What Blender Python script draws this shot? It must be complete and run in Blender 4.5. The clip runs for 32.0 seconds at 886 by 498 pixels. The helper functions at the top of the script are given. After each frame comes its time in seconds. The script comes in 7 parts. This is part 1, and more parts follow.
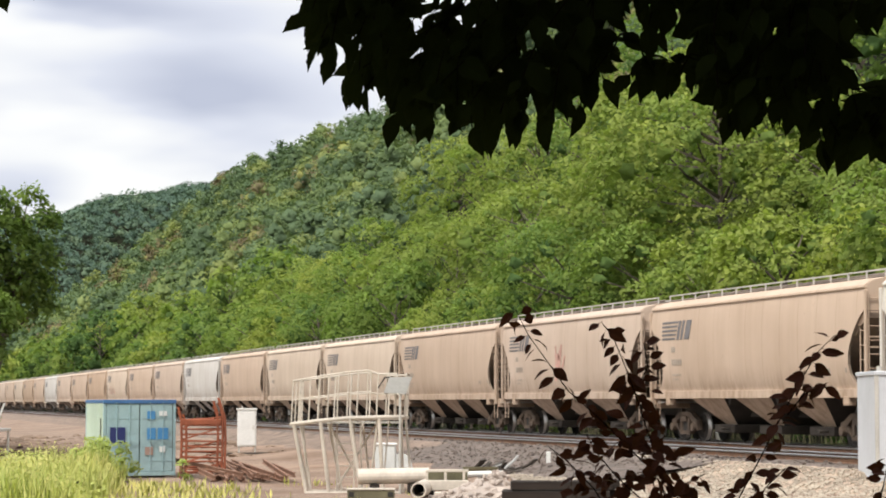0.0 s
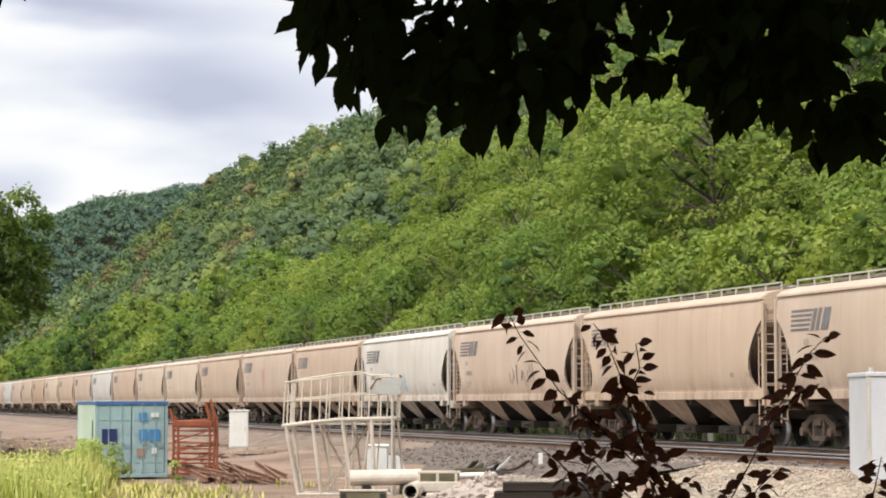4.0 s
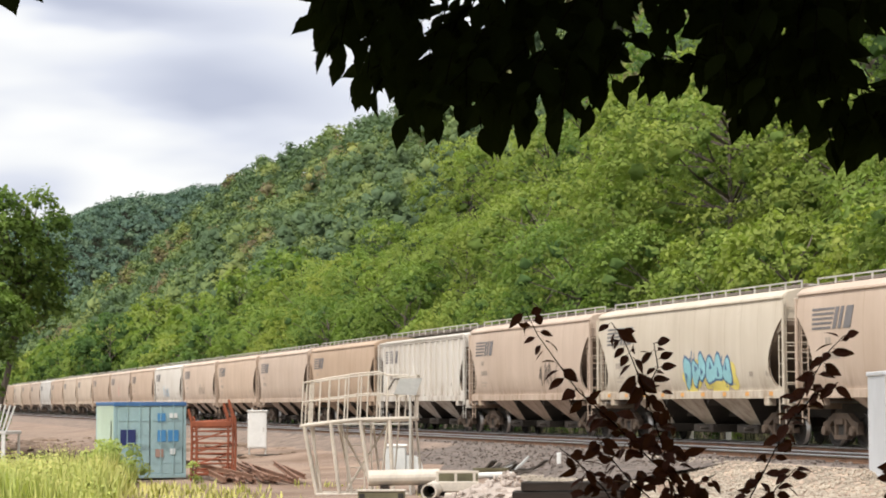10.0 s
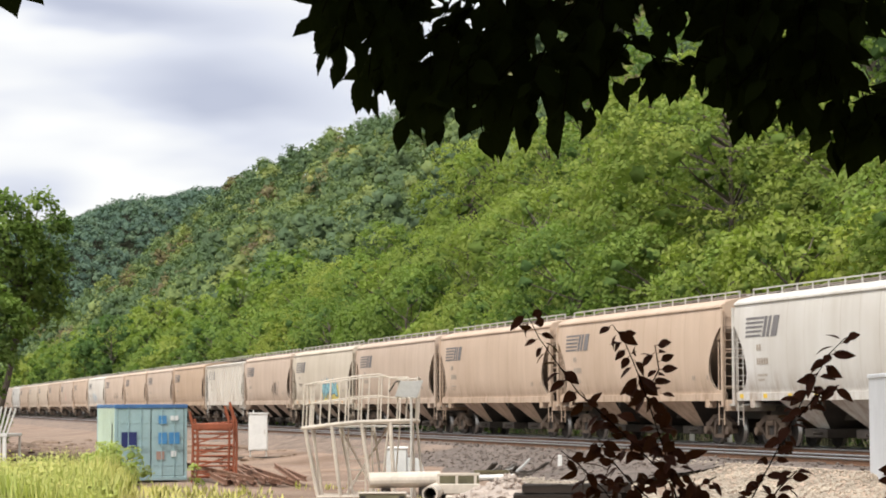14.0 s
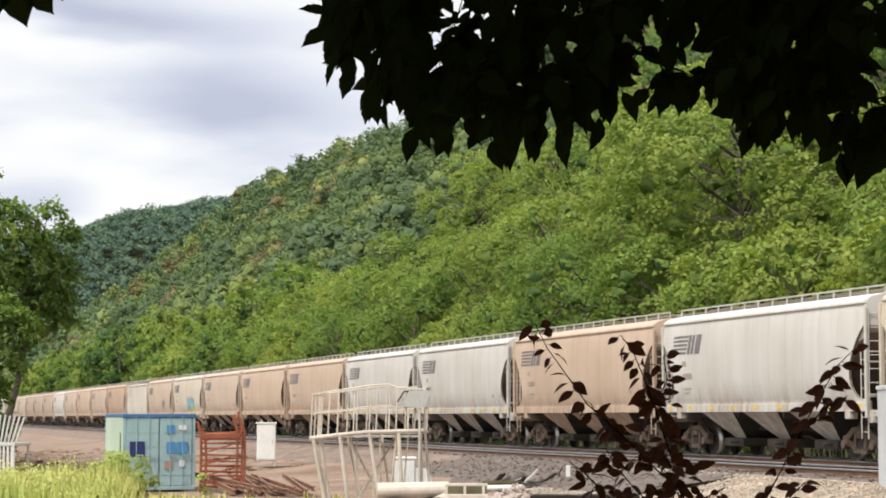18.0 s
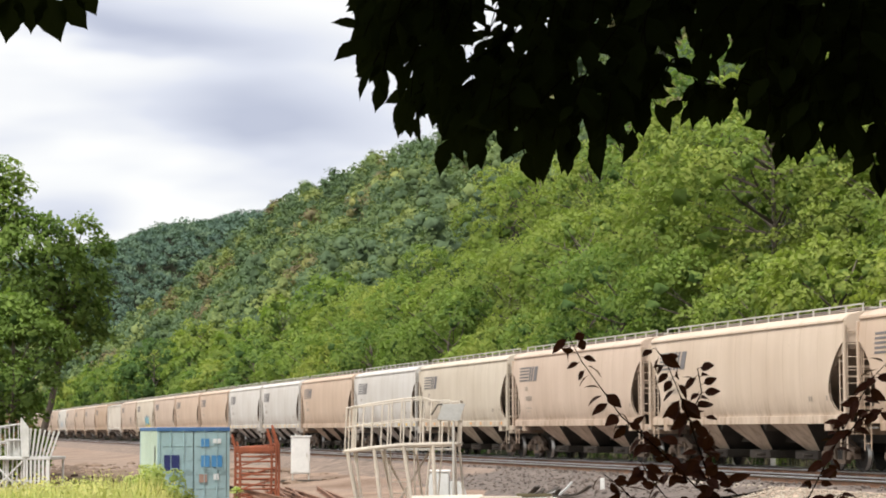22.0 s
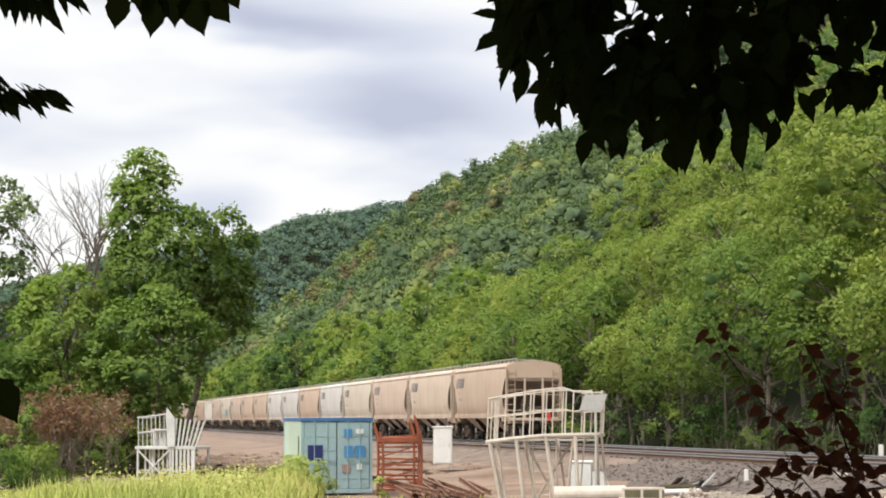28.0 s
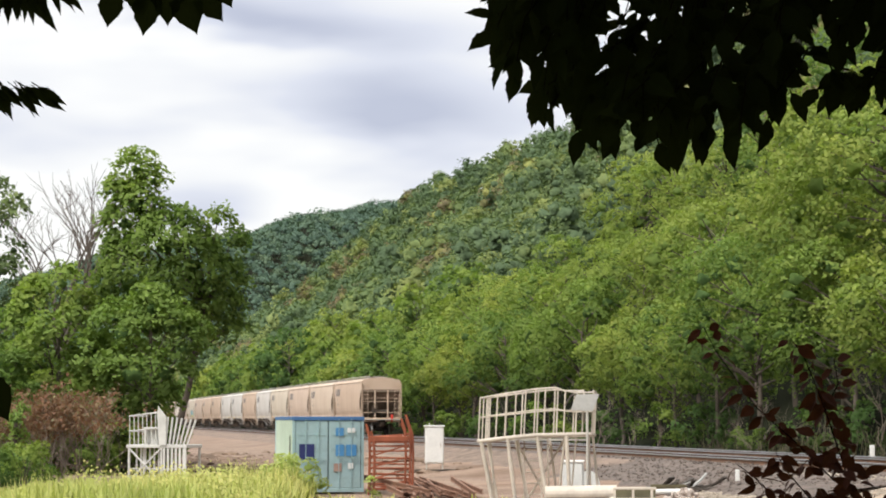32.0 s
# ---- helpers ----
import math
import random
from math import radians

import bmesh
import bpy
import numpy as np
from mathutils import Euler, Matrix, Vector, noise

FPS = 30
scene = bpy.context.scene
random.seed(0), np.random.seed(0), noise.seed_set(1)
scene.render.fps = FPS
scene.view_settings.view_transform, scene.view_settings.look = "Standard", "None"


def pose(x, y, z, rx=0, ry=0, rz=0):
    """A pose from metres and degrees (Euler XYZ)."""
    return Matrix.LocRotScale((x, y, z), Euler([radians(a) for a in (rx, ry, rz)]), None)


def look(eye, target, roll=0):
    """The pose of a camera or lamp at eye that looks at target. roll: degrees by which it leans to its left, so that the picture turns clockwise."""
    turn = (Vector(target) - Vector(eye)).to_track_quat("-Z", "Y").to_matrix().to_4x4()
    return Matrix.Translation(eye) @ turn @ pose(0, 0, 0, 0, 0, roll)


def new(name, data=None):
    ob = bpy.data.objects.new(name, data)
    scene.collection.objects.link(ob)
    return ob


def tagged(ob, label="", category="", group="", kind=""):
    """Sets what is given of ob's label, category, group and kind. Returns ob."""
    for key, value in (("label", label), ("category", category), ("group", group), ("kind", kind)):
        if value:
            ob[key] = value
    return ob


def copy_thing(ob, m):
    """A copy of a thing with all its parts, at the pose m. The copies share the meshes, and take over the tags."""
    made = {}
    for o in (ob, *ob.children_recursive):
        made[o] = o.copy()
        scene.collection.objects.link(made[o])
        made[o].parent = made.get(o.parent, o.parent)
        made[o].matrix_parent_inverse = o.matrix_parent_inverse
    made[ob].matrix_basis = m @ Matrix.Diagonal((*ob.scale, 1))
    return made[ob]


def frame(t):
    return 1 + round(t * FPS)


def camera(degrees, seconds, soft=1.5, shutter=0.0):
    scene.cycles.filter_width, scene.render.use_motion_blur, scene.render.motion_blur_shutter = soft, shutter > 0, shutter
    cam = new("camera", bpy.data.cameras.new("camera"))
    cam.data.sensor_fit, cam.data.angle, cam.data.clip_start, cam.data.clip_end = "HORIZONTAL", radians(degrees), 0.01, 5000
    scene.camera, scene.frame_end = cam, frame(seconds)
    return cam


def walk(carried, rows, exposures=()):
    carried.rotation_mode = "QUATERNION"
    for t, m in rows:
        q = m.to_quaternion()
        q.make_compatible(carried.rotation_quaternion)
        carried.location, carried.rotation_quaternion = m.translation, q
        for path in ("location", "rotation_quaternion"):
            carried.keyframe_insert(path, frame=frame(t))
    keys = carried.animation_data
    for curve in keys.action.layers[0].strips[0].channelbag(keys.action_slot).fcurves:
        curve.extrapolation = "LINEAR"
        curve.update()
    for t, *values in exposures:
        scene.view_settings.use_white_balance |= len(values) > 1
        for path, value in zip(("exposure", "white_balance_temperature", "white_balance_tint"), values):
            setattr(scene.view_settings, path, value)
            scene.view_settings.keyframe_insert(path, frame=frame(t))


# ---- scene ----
# ---- the camera: hand-held on one spot, panned and tilted (seconds, yaw to the right, pitch up, roll) ----
cam = camera(22.85, 32.0, soft=1.9)
EYE_Z = 1.23
PATH = [
    (0.0, -0.016, 4.010, 0.001),
    (0.5, -0.022, 4.014, -0.024),
    (1.0, -0.008, 4.013, -0.042),
    (1.5, 0.024, 4.014, -0.066),
    (2.0, 0.053, 4.011, -0.111),
    (2.5, 0.087, 4.009, -0.136),
    (3.0, 0.118, 4.014, -0.125),
    (3.5, 0.154, 4.028, -0.081),
    (5.5, 0.206, 4.078, 0.117),
    (6.0, 0.103, 4.066, 0.082),
    (6.5, -0.022, 4.052, -0.048),
    (7.0, -0.144, 4.037, -0.125),
    (7.5, -0.220, 4.029, -0.167),
    (8.0, -0.242, 4.030, -0.188),
    (8.5, -0.253, 4.033, -0.227),
    (9.0, -0.256, 4.034, -0.217),
    (9.5, -0.259, 4.036, -0.226),
    (10.0, -0.267, 4.043, -0.193),
    (10.5, -0.263, 4.040, -0.198),
    (11.0, -0.268, 4.052, -0.192),
    (11.5, -0.265, 4.067, -0.144),
    (12.0, -0.267, 4.081, -0.101),
    (12.5, -0.273, 4.085, -0.142),
    (13.0, -0.275, 4.091, -0.164),
    (13.5, -0.286, 4.098, -0.185),
    (14.0, -0.292, 4.104, -0.204),
    (14.5, -0.302, 4.117, -0.195),
    (16.5, -0.378, 4.234, -0.090),
    (17.0, -0.416, 4.285, -0.061),
    (17.5, -0.468, 4.328, -0.060),
    (18.0, -0.518, 4.371, -0.042),
    (18.5, -0.567, 4.417, -0.054),
    (19.0, -0.617, 4.453, -0.076),
    (19.5, -0.675, 4.490, -0.122),
    (20.0, -0.729, 4.527, -0.148),
    (20.5, -0.804, 4.572, -0.191),
    (21.0, -0.946, 4.617, -0.218),
    (21.5, -1.138, 4.664, -0.191),
    (22.0, -1.392, 4.708, -0.181),
    (22.5, -1.703, 4.750, -0.138),
    (23.0, -2.077, 4.787, -0.084),
    (23.5, -2.518, 4.798, -0.063),
    (24.0, -2.994, 4.762, -0.048),
    (24.5, -3.471, 4.684, -0.028),
    (25.0, -3.943, 4.598, -0.009),
    (25.5, -4.437, 4.531, -0.013),
    (26.2, -4.930, 4.505, -0.030),
    (27.5, -5.101, 4.493, -0.075),
    (28.0, -5.100, 4.472, -0.098),
    (28.5, -5.104, 4.474, -0.111),
    (29.0, -5.101, 4.485, -0.049),
    (29.5, -5.101, 4.488, -0.040),
    (30.0, -5.097, 4.493, 0.019),
    (30.5, -5.085, 4.487, 0.072),
    (31.0, -5.026, 4.474, 0.097),
    (31.5, -4.953, 4.469, 0.111),
    (32.0, -4.894, 4.453, 0.079),
]
walk(cam, [(t, pose(0, 0, EYE_Z, 90 + p, 0, -y) @ pose(0, 0, 0, 0, 0, r)) for t, y, p, r in PATH],
     exposures=[(0, 0.25), (32, 0.25)])

# ---- the sky and the sun: bright broken overcast ----
SUN_EL, SUN_AZ = 54.0, -142.0   # degrees above the horizon; azimuth clockwise from +Y
ZENITH = 1.4
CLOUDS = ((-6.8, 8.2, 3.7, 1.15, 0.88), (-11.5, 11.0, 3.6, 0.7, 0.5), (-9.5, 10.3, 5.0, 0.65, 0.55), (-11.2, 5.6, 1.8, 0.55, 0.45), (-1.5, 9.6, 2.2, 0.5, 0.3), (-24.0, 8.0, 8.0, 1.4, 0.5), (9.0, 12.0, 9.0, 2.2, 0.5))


def build_world():
    w = bpy.data.worlds.new("overcast_sky")
    scene.world = w
    w.use_nodes = True
    nt = w.node_tree
    nt.nodes.clear()
    N = nt.nodes.new

    def math_node(op, a, b=None, c=None):
        n = N("ShaderNodeMath")
        n.operation = op
        for i, v in enumerate((a, b, c)):
            if v is None:
                continue
            if isinstance(v, (int, float)):
                n.inputs[i].default_value = v
            else:
                nt.links.new(v, n.inputs[i])
        return n.outputs[0]

    out, bg = N("ShaderNodeOutputWorld"), N("ShaderNodeBackground")
    sky = N("ShaderNodeTexSky")
    sky.sky_type, sky.sun_disc = "NISHITA", False
    sky.sun_elevation, sky.sun_rotation = radians(SUN_EL), radians(SUN_AZ)
    gain = N("ShaderNodeVectorMath")
    gain.operation, gain.inputs[3].default_value = "SCALE", 0.10
    nt.links.new(sky.outputs[0], gain.inputs[0])
    co = N("ShaderNodeTexCoord")
    xyz = N("ShaderNodeSeparateXYZ")
    nt.links.new(co.outputs["Generated"], xyz.inputs[0])
    x, y, z = xyz.outputs
    az = math_node("MULTIPLY", math_node("ARCTAN2", x, y), 57.3)
    el = math_node("MULTIPLY", math_node("ARCSINE", z), 57.3)

    def noise(sx, sy, scale, detail, rough, at):
        v = N("ShaderNodeCombineXYZ")
        nt.links.new(math_node("MULTIPLY_ADD", az, sx, at), v.inputs[0])
        nt.links.new(math_node("MULTIPLY", el, sy), v.inputs[1])
        n = N("ShaderNodeTexNoise")
        n.inputs["Scale"].default_value, n.inputs["Detail"].default_value, n.inputs["Roughness"].default_value = scale, detail, rough
        nt.links.new(v.outputs[0], n.inputs[0])
        return n.outputs[0]

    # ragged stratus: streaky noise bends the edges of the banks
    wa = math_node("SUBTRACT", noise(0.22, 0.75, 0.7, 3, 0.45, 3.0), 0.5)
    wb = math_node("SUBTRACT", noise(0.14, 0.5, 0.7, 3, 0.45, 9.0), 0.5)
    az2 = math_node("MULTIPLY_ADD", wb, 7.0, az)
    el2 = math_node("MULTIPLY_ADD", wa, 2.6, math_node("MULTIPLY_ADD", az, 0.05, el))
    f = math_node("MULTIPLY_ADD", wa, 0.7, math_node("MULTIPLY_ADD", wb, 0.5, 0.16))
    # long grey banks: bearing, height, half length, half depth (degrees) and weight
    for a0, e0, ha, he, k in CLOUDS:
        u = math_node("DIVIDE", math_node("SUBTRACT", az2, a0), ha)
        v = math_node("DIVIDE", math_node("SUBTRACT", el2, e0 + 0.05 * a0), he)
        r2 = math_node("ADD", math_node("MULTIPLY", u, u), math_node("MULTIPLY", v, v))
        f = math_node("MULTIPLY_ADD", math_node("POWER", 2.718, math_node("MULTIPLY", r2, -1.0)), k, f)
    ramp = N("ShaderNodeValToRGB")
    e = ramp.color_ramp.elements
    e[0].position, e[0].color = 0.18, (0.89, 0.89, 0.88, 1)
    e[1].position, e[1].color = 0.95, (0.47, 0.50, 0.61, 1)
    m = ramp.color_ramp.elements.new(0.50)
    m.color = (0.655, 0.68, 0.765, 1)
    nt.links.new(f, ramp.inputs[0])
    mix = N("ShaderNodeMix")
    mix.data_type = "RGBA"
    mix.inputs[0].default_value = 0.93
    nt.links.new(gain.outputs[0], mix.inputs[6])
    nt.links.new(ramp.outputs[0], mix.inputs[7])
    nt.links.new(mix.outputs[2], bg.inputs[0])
    # an overcast sky is brighter overhead than at the horizon
    up = N("ShaderNodeMapRange")
    up.interpolation_type = "SMOOTHSTEP"
    for i, v in ((1, 0.30), (2, 0.95), (3, 1.0), (4, ZENITH)):
        up.inputs[i].default_value = v
    nt.links.new(z, up.inputs[0])
    nt.links.new(up.outputs[0], bg.inputs[1])
    nt.links.new(bg.outputs[0], out.inputs[0])


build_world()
sun_data = bpy.data.lights.new("sun", "SUN")
sun_data.energy, sun_data.angle, sun_data.color = 3.2, radians(16), (1.0, 0.95, 0.87)
sun = new("sun", sun_data)
_a, _e = radians(SUN_AZ), radians(SUN_EL)
sun.matrix_basis = look((100 * math.sin(_a) * math.cos(_e), 100 * math.cos(_a) * math.cos(_e), 100 * math.sin(_e)), (0, 0, 0))

# ---- materials ----


class Nodes:
    """A small builder of node materials."""

    def __init__(self, name, rough=0.6, metal=0.0, spec=0.5):
        self.m = bpy.data.materials.new(name)
        self.m.use_nodes = True
        self.t = self.m.node_tree
        self.t.nodes.clear()
        self.out = self.t.nodes.new("ShaderNodeOutputMaterial")
        self.b = self.t.nodes.new("ShaderNodeBsdfPrincipled")
        self.b.inputs["Roughness"].default_value = rough
        self.b.inputs["Metallic"].default_value = metal
        self.b.inputs["Specular IOR Level"].default_value = spec
        self.t.links.new(self.b.outputs[0], self.out.inputs[0])
        self.co = self.t.nodes.new("ShaderNodeTexCoord")

    def link(self, a, b):
        self.t.links.new(a, b)

    def noise(self, scale, detail=3, rough=0.55, stretch=(1, 1, 1), coord="Object", dist=0.0):
        n = self.t.nodes.new("ShaderNodeTexNoise")
        n.inputs["Scale"].default_value, n.inputs["Detail"].default_value, n.inputs["Roughness"].default_value = scale, detail, rough
        n.inputs["Distortion"].default_value = dist
        mp = self.t.nodes.new("ShaderNodeMapping")
        mp.inputs["Scale"].default_value = stretch
        self.link(self.co.outputs[coord], mp.inputs[0])
        self.link(mp.outputs[0], n.inputs[0])
        return n.outputs[0]

    def ramp(self, fac, stops):
        r = self.t.nodes.new("ShaderNodeValToRGB")
        el = r.color_ramp.elements
        while len(el) < len(stops):
            el.new(0.5)
        for i, (p, c) in enumerate(stops):
            el[i].position = p
            el[i].color = (*c, 1) if len(c) == 3 else c
        self.link(fac, r.inputs[0])
        return r.outputs[0]

    def mix(self, fac, a, b, mode="MIX"):
        n = self.t.nodes.new("ShaderNodeMix")
        n.data_type, n.blend_type = "RGBA", mode
        for s, v in ((0, fac), (6, a), (7, b)):
            if isinstance(v, (int, float)):
                n.inputs[s].default_value = v
            elif isinstance(v, tuple):
                n.inputs[s].default_value = (*v, 1) if len(v) == 3 else v
            else:
                self.link(v, n.inputs[s])
        return n.outputs[2]

    def colour(self, sock):
        if isinstance(sock, tuple):
            self.b.inputs["Base Color"].default_value = (*sock, 1)
        else:
            self.link(sock, self.b.inputs["Base Color"])
        return self

    def bump(self, sock, strength=0.3, dist=0.02):
        n = self.t.nodes.new("ShaderNodeBump")
        n.inputs["Strength"].default_value, n.inputs["Distance"].default_value = strength, dist
        self.link(sock, n.inputs["Height"])
        self.link(n.outputs[0], self.b.inputs["Normal"])
        return self


def simple(name, col, rough=0.6, metal=0.0, vary=0.25, scale=6.0, bump=0.15, stretch=(1, 1, 1)):
    """A painted, rusty or plain surface: base colour, two scales of variation and a fine relief."""
    n = Nodes(name, rough, metal)
    dark = tuple(c * (1 - vary) for c in col)
    light = tuple(min(1, c * (1 + vary * 0.6)) for c in col)
    big = n.ramp(n.noise(scale * 0.2, 4, 0.6, stretch), [(0.3, dark), (0.7, light)])
    fine = n.ramp(n.noise(scale * 4, 3, 0.6, stretch), [(0.3, (0.75, 0.75, 0.75)), (0.7, (1.1, 1.1, 1.1))])
    n.colour(n.mix(vary * 1.5 if vary < 0.6 else 0.9, big, fine, "MULTIPLY"))
    if bump:
        n.bump(n.noise(scale * 5, 3), bump, 0.01)
    return n.m


def car_paint():
    n = Nodes("weathered_car_paint", 0.55, 0, 0.35)
    info = n.t.nodes.new("ShaderNodeObjectInfo")
    streak = n.ramp(n.noise(1.0, 5, 0.6, (1.3, 0.2, 0.10)), [(0.30, (0.80, 0.77, 0.73)), (0.62, (1.03, 1.03, 1.03))])
    blot = n.ramp(n.noise(0.35, 4, 0.6), [(0.3, (0.88, 0.85, 0.82)), (0.7, (1.04, 1.04, 1.04))])
    c = n.mix(0.5, info.outputs["Color"], streak, "MULTIPLY")
    c = n.mix(0.8, c, blot, "MULTIPLY")
    rust = n.ramp(n.noise(2.6, 6, 0.7), [(0.66, (0, 0, 0)), (0.74, (1, 1, 1))])
    c = n.mix(n.mix(0.25, (0, 0, 0), rust), c, (0.20, 0.09, 0.04))
    # faint upright weld seams, one for each side sheet
    sx = n.t.nodes.new("ShaderNodeSeparateXYZ")
    n.link(n.co.outputs["Object"], sx.inputs[0])
    md = n.t.nodes.new("ShaderNodeMath")
    md.operation, md.inputs[1].default_value = "PINGPONG", 0.62
    n.link(sx.outputs[0], md.inputs[0])
    seam = n.ramp(md.outputs[0], [(0.0, (0.78, 0.73, 0.67)), (0.035, (1, 1, 1))])
    c = n.mix(n.ramp(n.noise(0.9, 4, 0.6), [(0.35, (0.15, 0.15, 0.15)), (0.65, (0.95, 0.95, 0.95))]), c, n.mix(1.0, c, seam, "MULTIPLY"))
    # road dirt and rust thrown up over the sill, uneven along the car
    low = n.t.nodes.new("ShaderNodeMapRange")
    for k, v in ((1, 1.45), (2, 2.35), (3, 1.0), (4, 0.0)):
        low.inputs[k].default_value = v
    n.link(sx.outputs[2], low.inputs[0])
    dirt = n.mix(1.0, low.outputs[0], n.ramp(n.noise(2.2, 5, 0.7, (1, 1, 0.25)), [(0.42, (0, 0, 0)), (0.68, (0.75, 0.75, 0.75))]), "MULTIPLY")
    c = n.mix(dirt, c, (0.26, 0.165, 0.10))
    n.colour(c)
    n.bump(n.noise(1.6, 3, 0.5, (0.8, 1, 0.5)), 0.10, 0.02)
    return n.m


def leaf_mat(name, dark, mid, light, trans=0.35, attr=True, rough=0.6, spec=0.25, grain=0.0, relief=1.0, backlit=None, spread=0.24, autumn=True):
    """Leaves: hue by tree plus painted crown shade (attribute tint), by leaf (island), some light let through."""
    n = Nodes(name, rough, 0, spec)
    geo = n.t.nodes.new("ShaderNodeNewGeometry")
    if attr:
        at = n.t.nodes.new("ShaderNodeAttribute")
        at.attribute_name = "tint"
        info = n.t.nodes.new("ShaderNodeObjectInfo")
        add = n.t.nodes.new("ShaderNodeMath")
        add.operation, add.inputs[1].default_value = "MULTIPLY_ADD", spread
        n.link(info.outputs["Random"], add.inputs[0])
        n.link(at.outputs["Fac"], add.inputs[2])
        sub = n.t.nodes.new("ShaderNodeMath")
        sub.operation, sub.inputs[1].default_value = "SUBTRACT", spread / 2
        n.link(add.outputs[0], sub.inputs[0])
        f = sub.outputs[0]
    else:
        info = n.t.nodes.new("ShaderNodeObjectInfo")
        f = info.outputs["Random"]
    last = [(0.93, light), (1.0, tuple(v * 1.08 for v in light))]
    c = n.ramp(f, [(0.0, dark), (0.42, mid), (0.82, light)] + last if attr and not autumn else [(0.0, dark), (0.42, mid), (0.82, light), (0.93, (0.23, 0.21, 0.11)), (1.0, (0.20, 0.165, 0.11))] if attr else [(0.0, dark), (0.5, mid), (1.0, light)])
    v = n.ramp(geo.outputs["Random Per Island"], [(0.0, (0.86, 0.88, 0.86)), (0.6, (1, 1, 1)), (1.0, (1.12, 1.10, 1.02))])
    c = n.mix(0.9, c, v, "MULTIPLY")
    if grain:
        # leaf and spray speckle over the boughs; dark specks paint shade between leaves
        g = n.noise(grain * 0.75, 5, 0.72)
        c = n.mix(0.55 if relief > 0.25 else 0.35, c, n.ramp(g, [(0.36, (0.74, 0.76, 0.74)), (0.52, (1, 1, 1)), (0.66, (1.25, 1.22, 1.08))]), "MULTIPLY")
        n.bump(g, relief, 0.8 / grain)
    n.colour(c)
    if trans:
        tr = n.t.nodes.new("ShaderNodeBsdfTranslucent")
        if backlit:
            tr.inputs[0].default_value = (*backlit, 1)
        else:
            n.link(n.mix(0.8, c, (1.0, 1.15, 0.55), "MULTIPLY"), tr.inputs[0])
        mx = n.t.nodes.new("ShaderNodeMixShader")
        mx.inputs[0].default_value = trans
        n.link(n.b.outputs[0], mx.inputs[1])
        n.link(tr.outputs[0], mx.inputs[2])
        n.link(mx.outputs[0], n.out.inputs[0])
    return n.m


def ground_mat():
    """Yard earth and gravel, grass towards the eye, forest floor coloured as shaded on the hill."""
    n = Nodes("yard_ground", 0.95, 0, 0.1)
    gravel = n.ramp(n.noise(9, 6, 0.75), [(0.3, (0.18, 0.128, 0.10)), (0.55, (0.33, 0.25, 0.20)), (0.75, (0.50, 0.405, 0.335))])
    earth = n.ramp(n.noise(0.5, 5, 0.65), [(0.3, (0.20, 0.132, 0.095)), (0.7, (0.37, 0.27, 0.21))])
    c = n.mix(n.ramp(n.noise(0.22, 4, 0.6), [(0.35, (0, 0, 0)), (0.65, (1, 1, 1))]), gravel, earth)
    c = n.mix(0.75, c, n.ramp(n.noise(0.13, 6, 0.7, (1, 1.6, 1)), [(0.36, (0.62, 0.58, 0.56)), (0.52, (1, 1, 1)), (0.66, (1.16, 1.14, 1.12))]), "MULTIPLY")
    for nm, col in (("grit", (0.24, 0.19, 0.16)), ("dirt", (0.135, 0.088, 0.06))):
        ag = n.t.nodes.new("ShaderNodeAttribute")
        ag.attribute_name = nm
        c = n.mix(ag.outputs["Fac"], c, n.mix(0.5, col, gravel, "MULTIPLY") if nm == "dirt" else n.mix(0.7, col, c))
    at = n.t.nodes.new("ShaderNodeAttribute")
    at.attribute_name = "grass"
    grass = n.ramp(n.noise(3.0, 5, 0.7), [(0.3, (0.22, 0.26, 0.06)), (0.7, (0.46, 0.44, 0.11))])
    edge = n.t.nodes.new("ShaderNodeMath")
    edge.operation = "MULTIPLY_ADD"
    n.link(n.noise(1.2, 4, 0.7), edge.inputs[0])
    edge.inputs[1].default_value = 0.9
    n.link(at.outputs["Fac"], edge.inputs[2])
    c = n.mix(n.ramp(edge.outputs[0], [(0.75, (0, 0, 0)), (1.0, (1, 1, 1))]), c, grass)
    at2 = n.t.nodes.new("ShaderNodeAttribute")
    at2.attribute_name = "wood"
    # the trees' shade is put into the floor's near-black colour
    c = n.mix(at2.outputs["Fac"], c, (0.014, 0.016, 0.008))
    n.colour(c)
    n.bump(n.noise(12, 5, 0.7), 0.8, 0.06)
    return n.m


M = {}
M["ground"] = ground_mat()
M["paint"] = car_paint()
M["ballast"] = simple("grey_ballast", (0.155, 0.122, 0.105), 0.95, 0, 0.55, 14, 0.9)
M["ballast_rusty"] = simple("rusty_ballast", (0.42, 0.32, 0.245), 0.95, 0, 0.5, 14, 0.9)
M["ballast_brown"] = simple("brown_dusty_ballast", (0.235, 0.172, 0.135), 0.95, 0, 0.55, 9, 0.9)
M["clod"] = simple("dry_earth_clod", (0.235, 0.165, 0.12), 0.95, 0, 0.5, 4, 0.4)
M["tie"] = simple("creosoted_tie", (0.075, 0.062, 0.052), 0.9, 0, 0.4, 8, 0.5, (1, 6, 6))
M["rail_side"] = simple("rusty_rail_side", (0.16, 0.085, 0.05), 0.8, 0.2, 0.4, 10, 0.3)
M["rail_top"] = simple("polished_rail_head", (0.62, 0.63, 0.66), 0.28, 1.0, 0.12, 5, 0.05, (0.2, 1, 1))
M["bogie"] = simple("grimy_cast_steel", (0.125, 0.088, 0.064), 0.85, 0.0, 0.5, 5, 0.4)
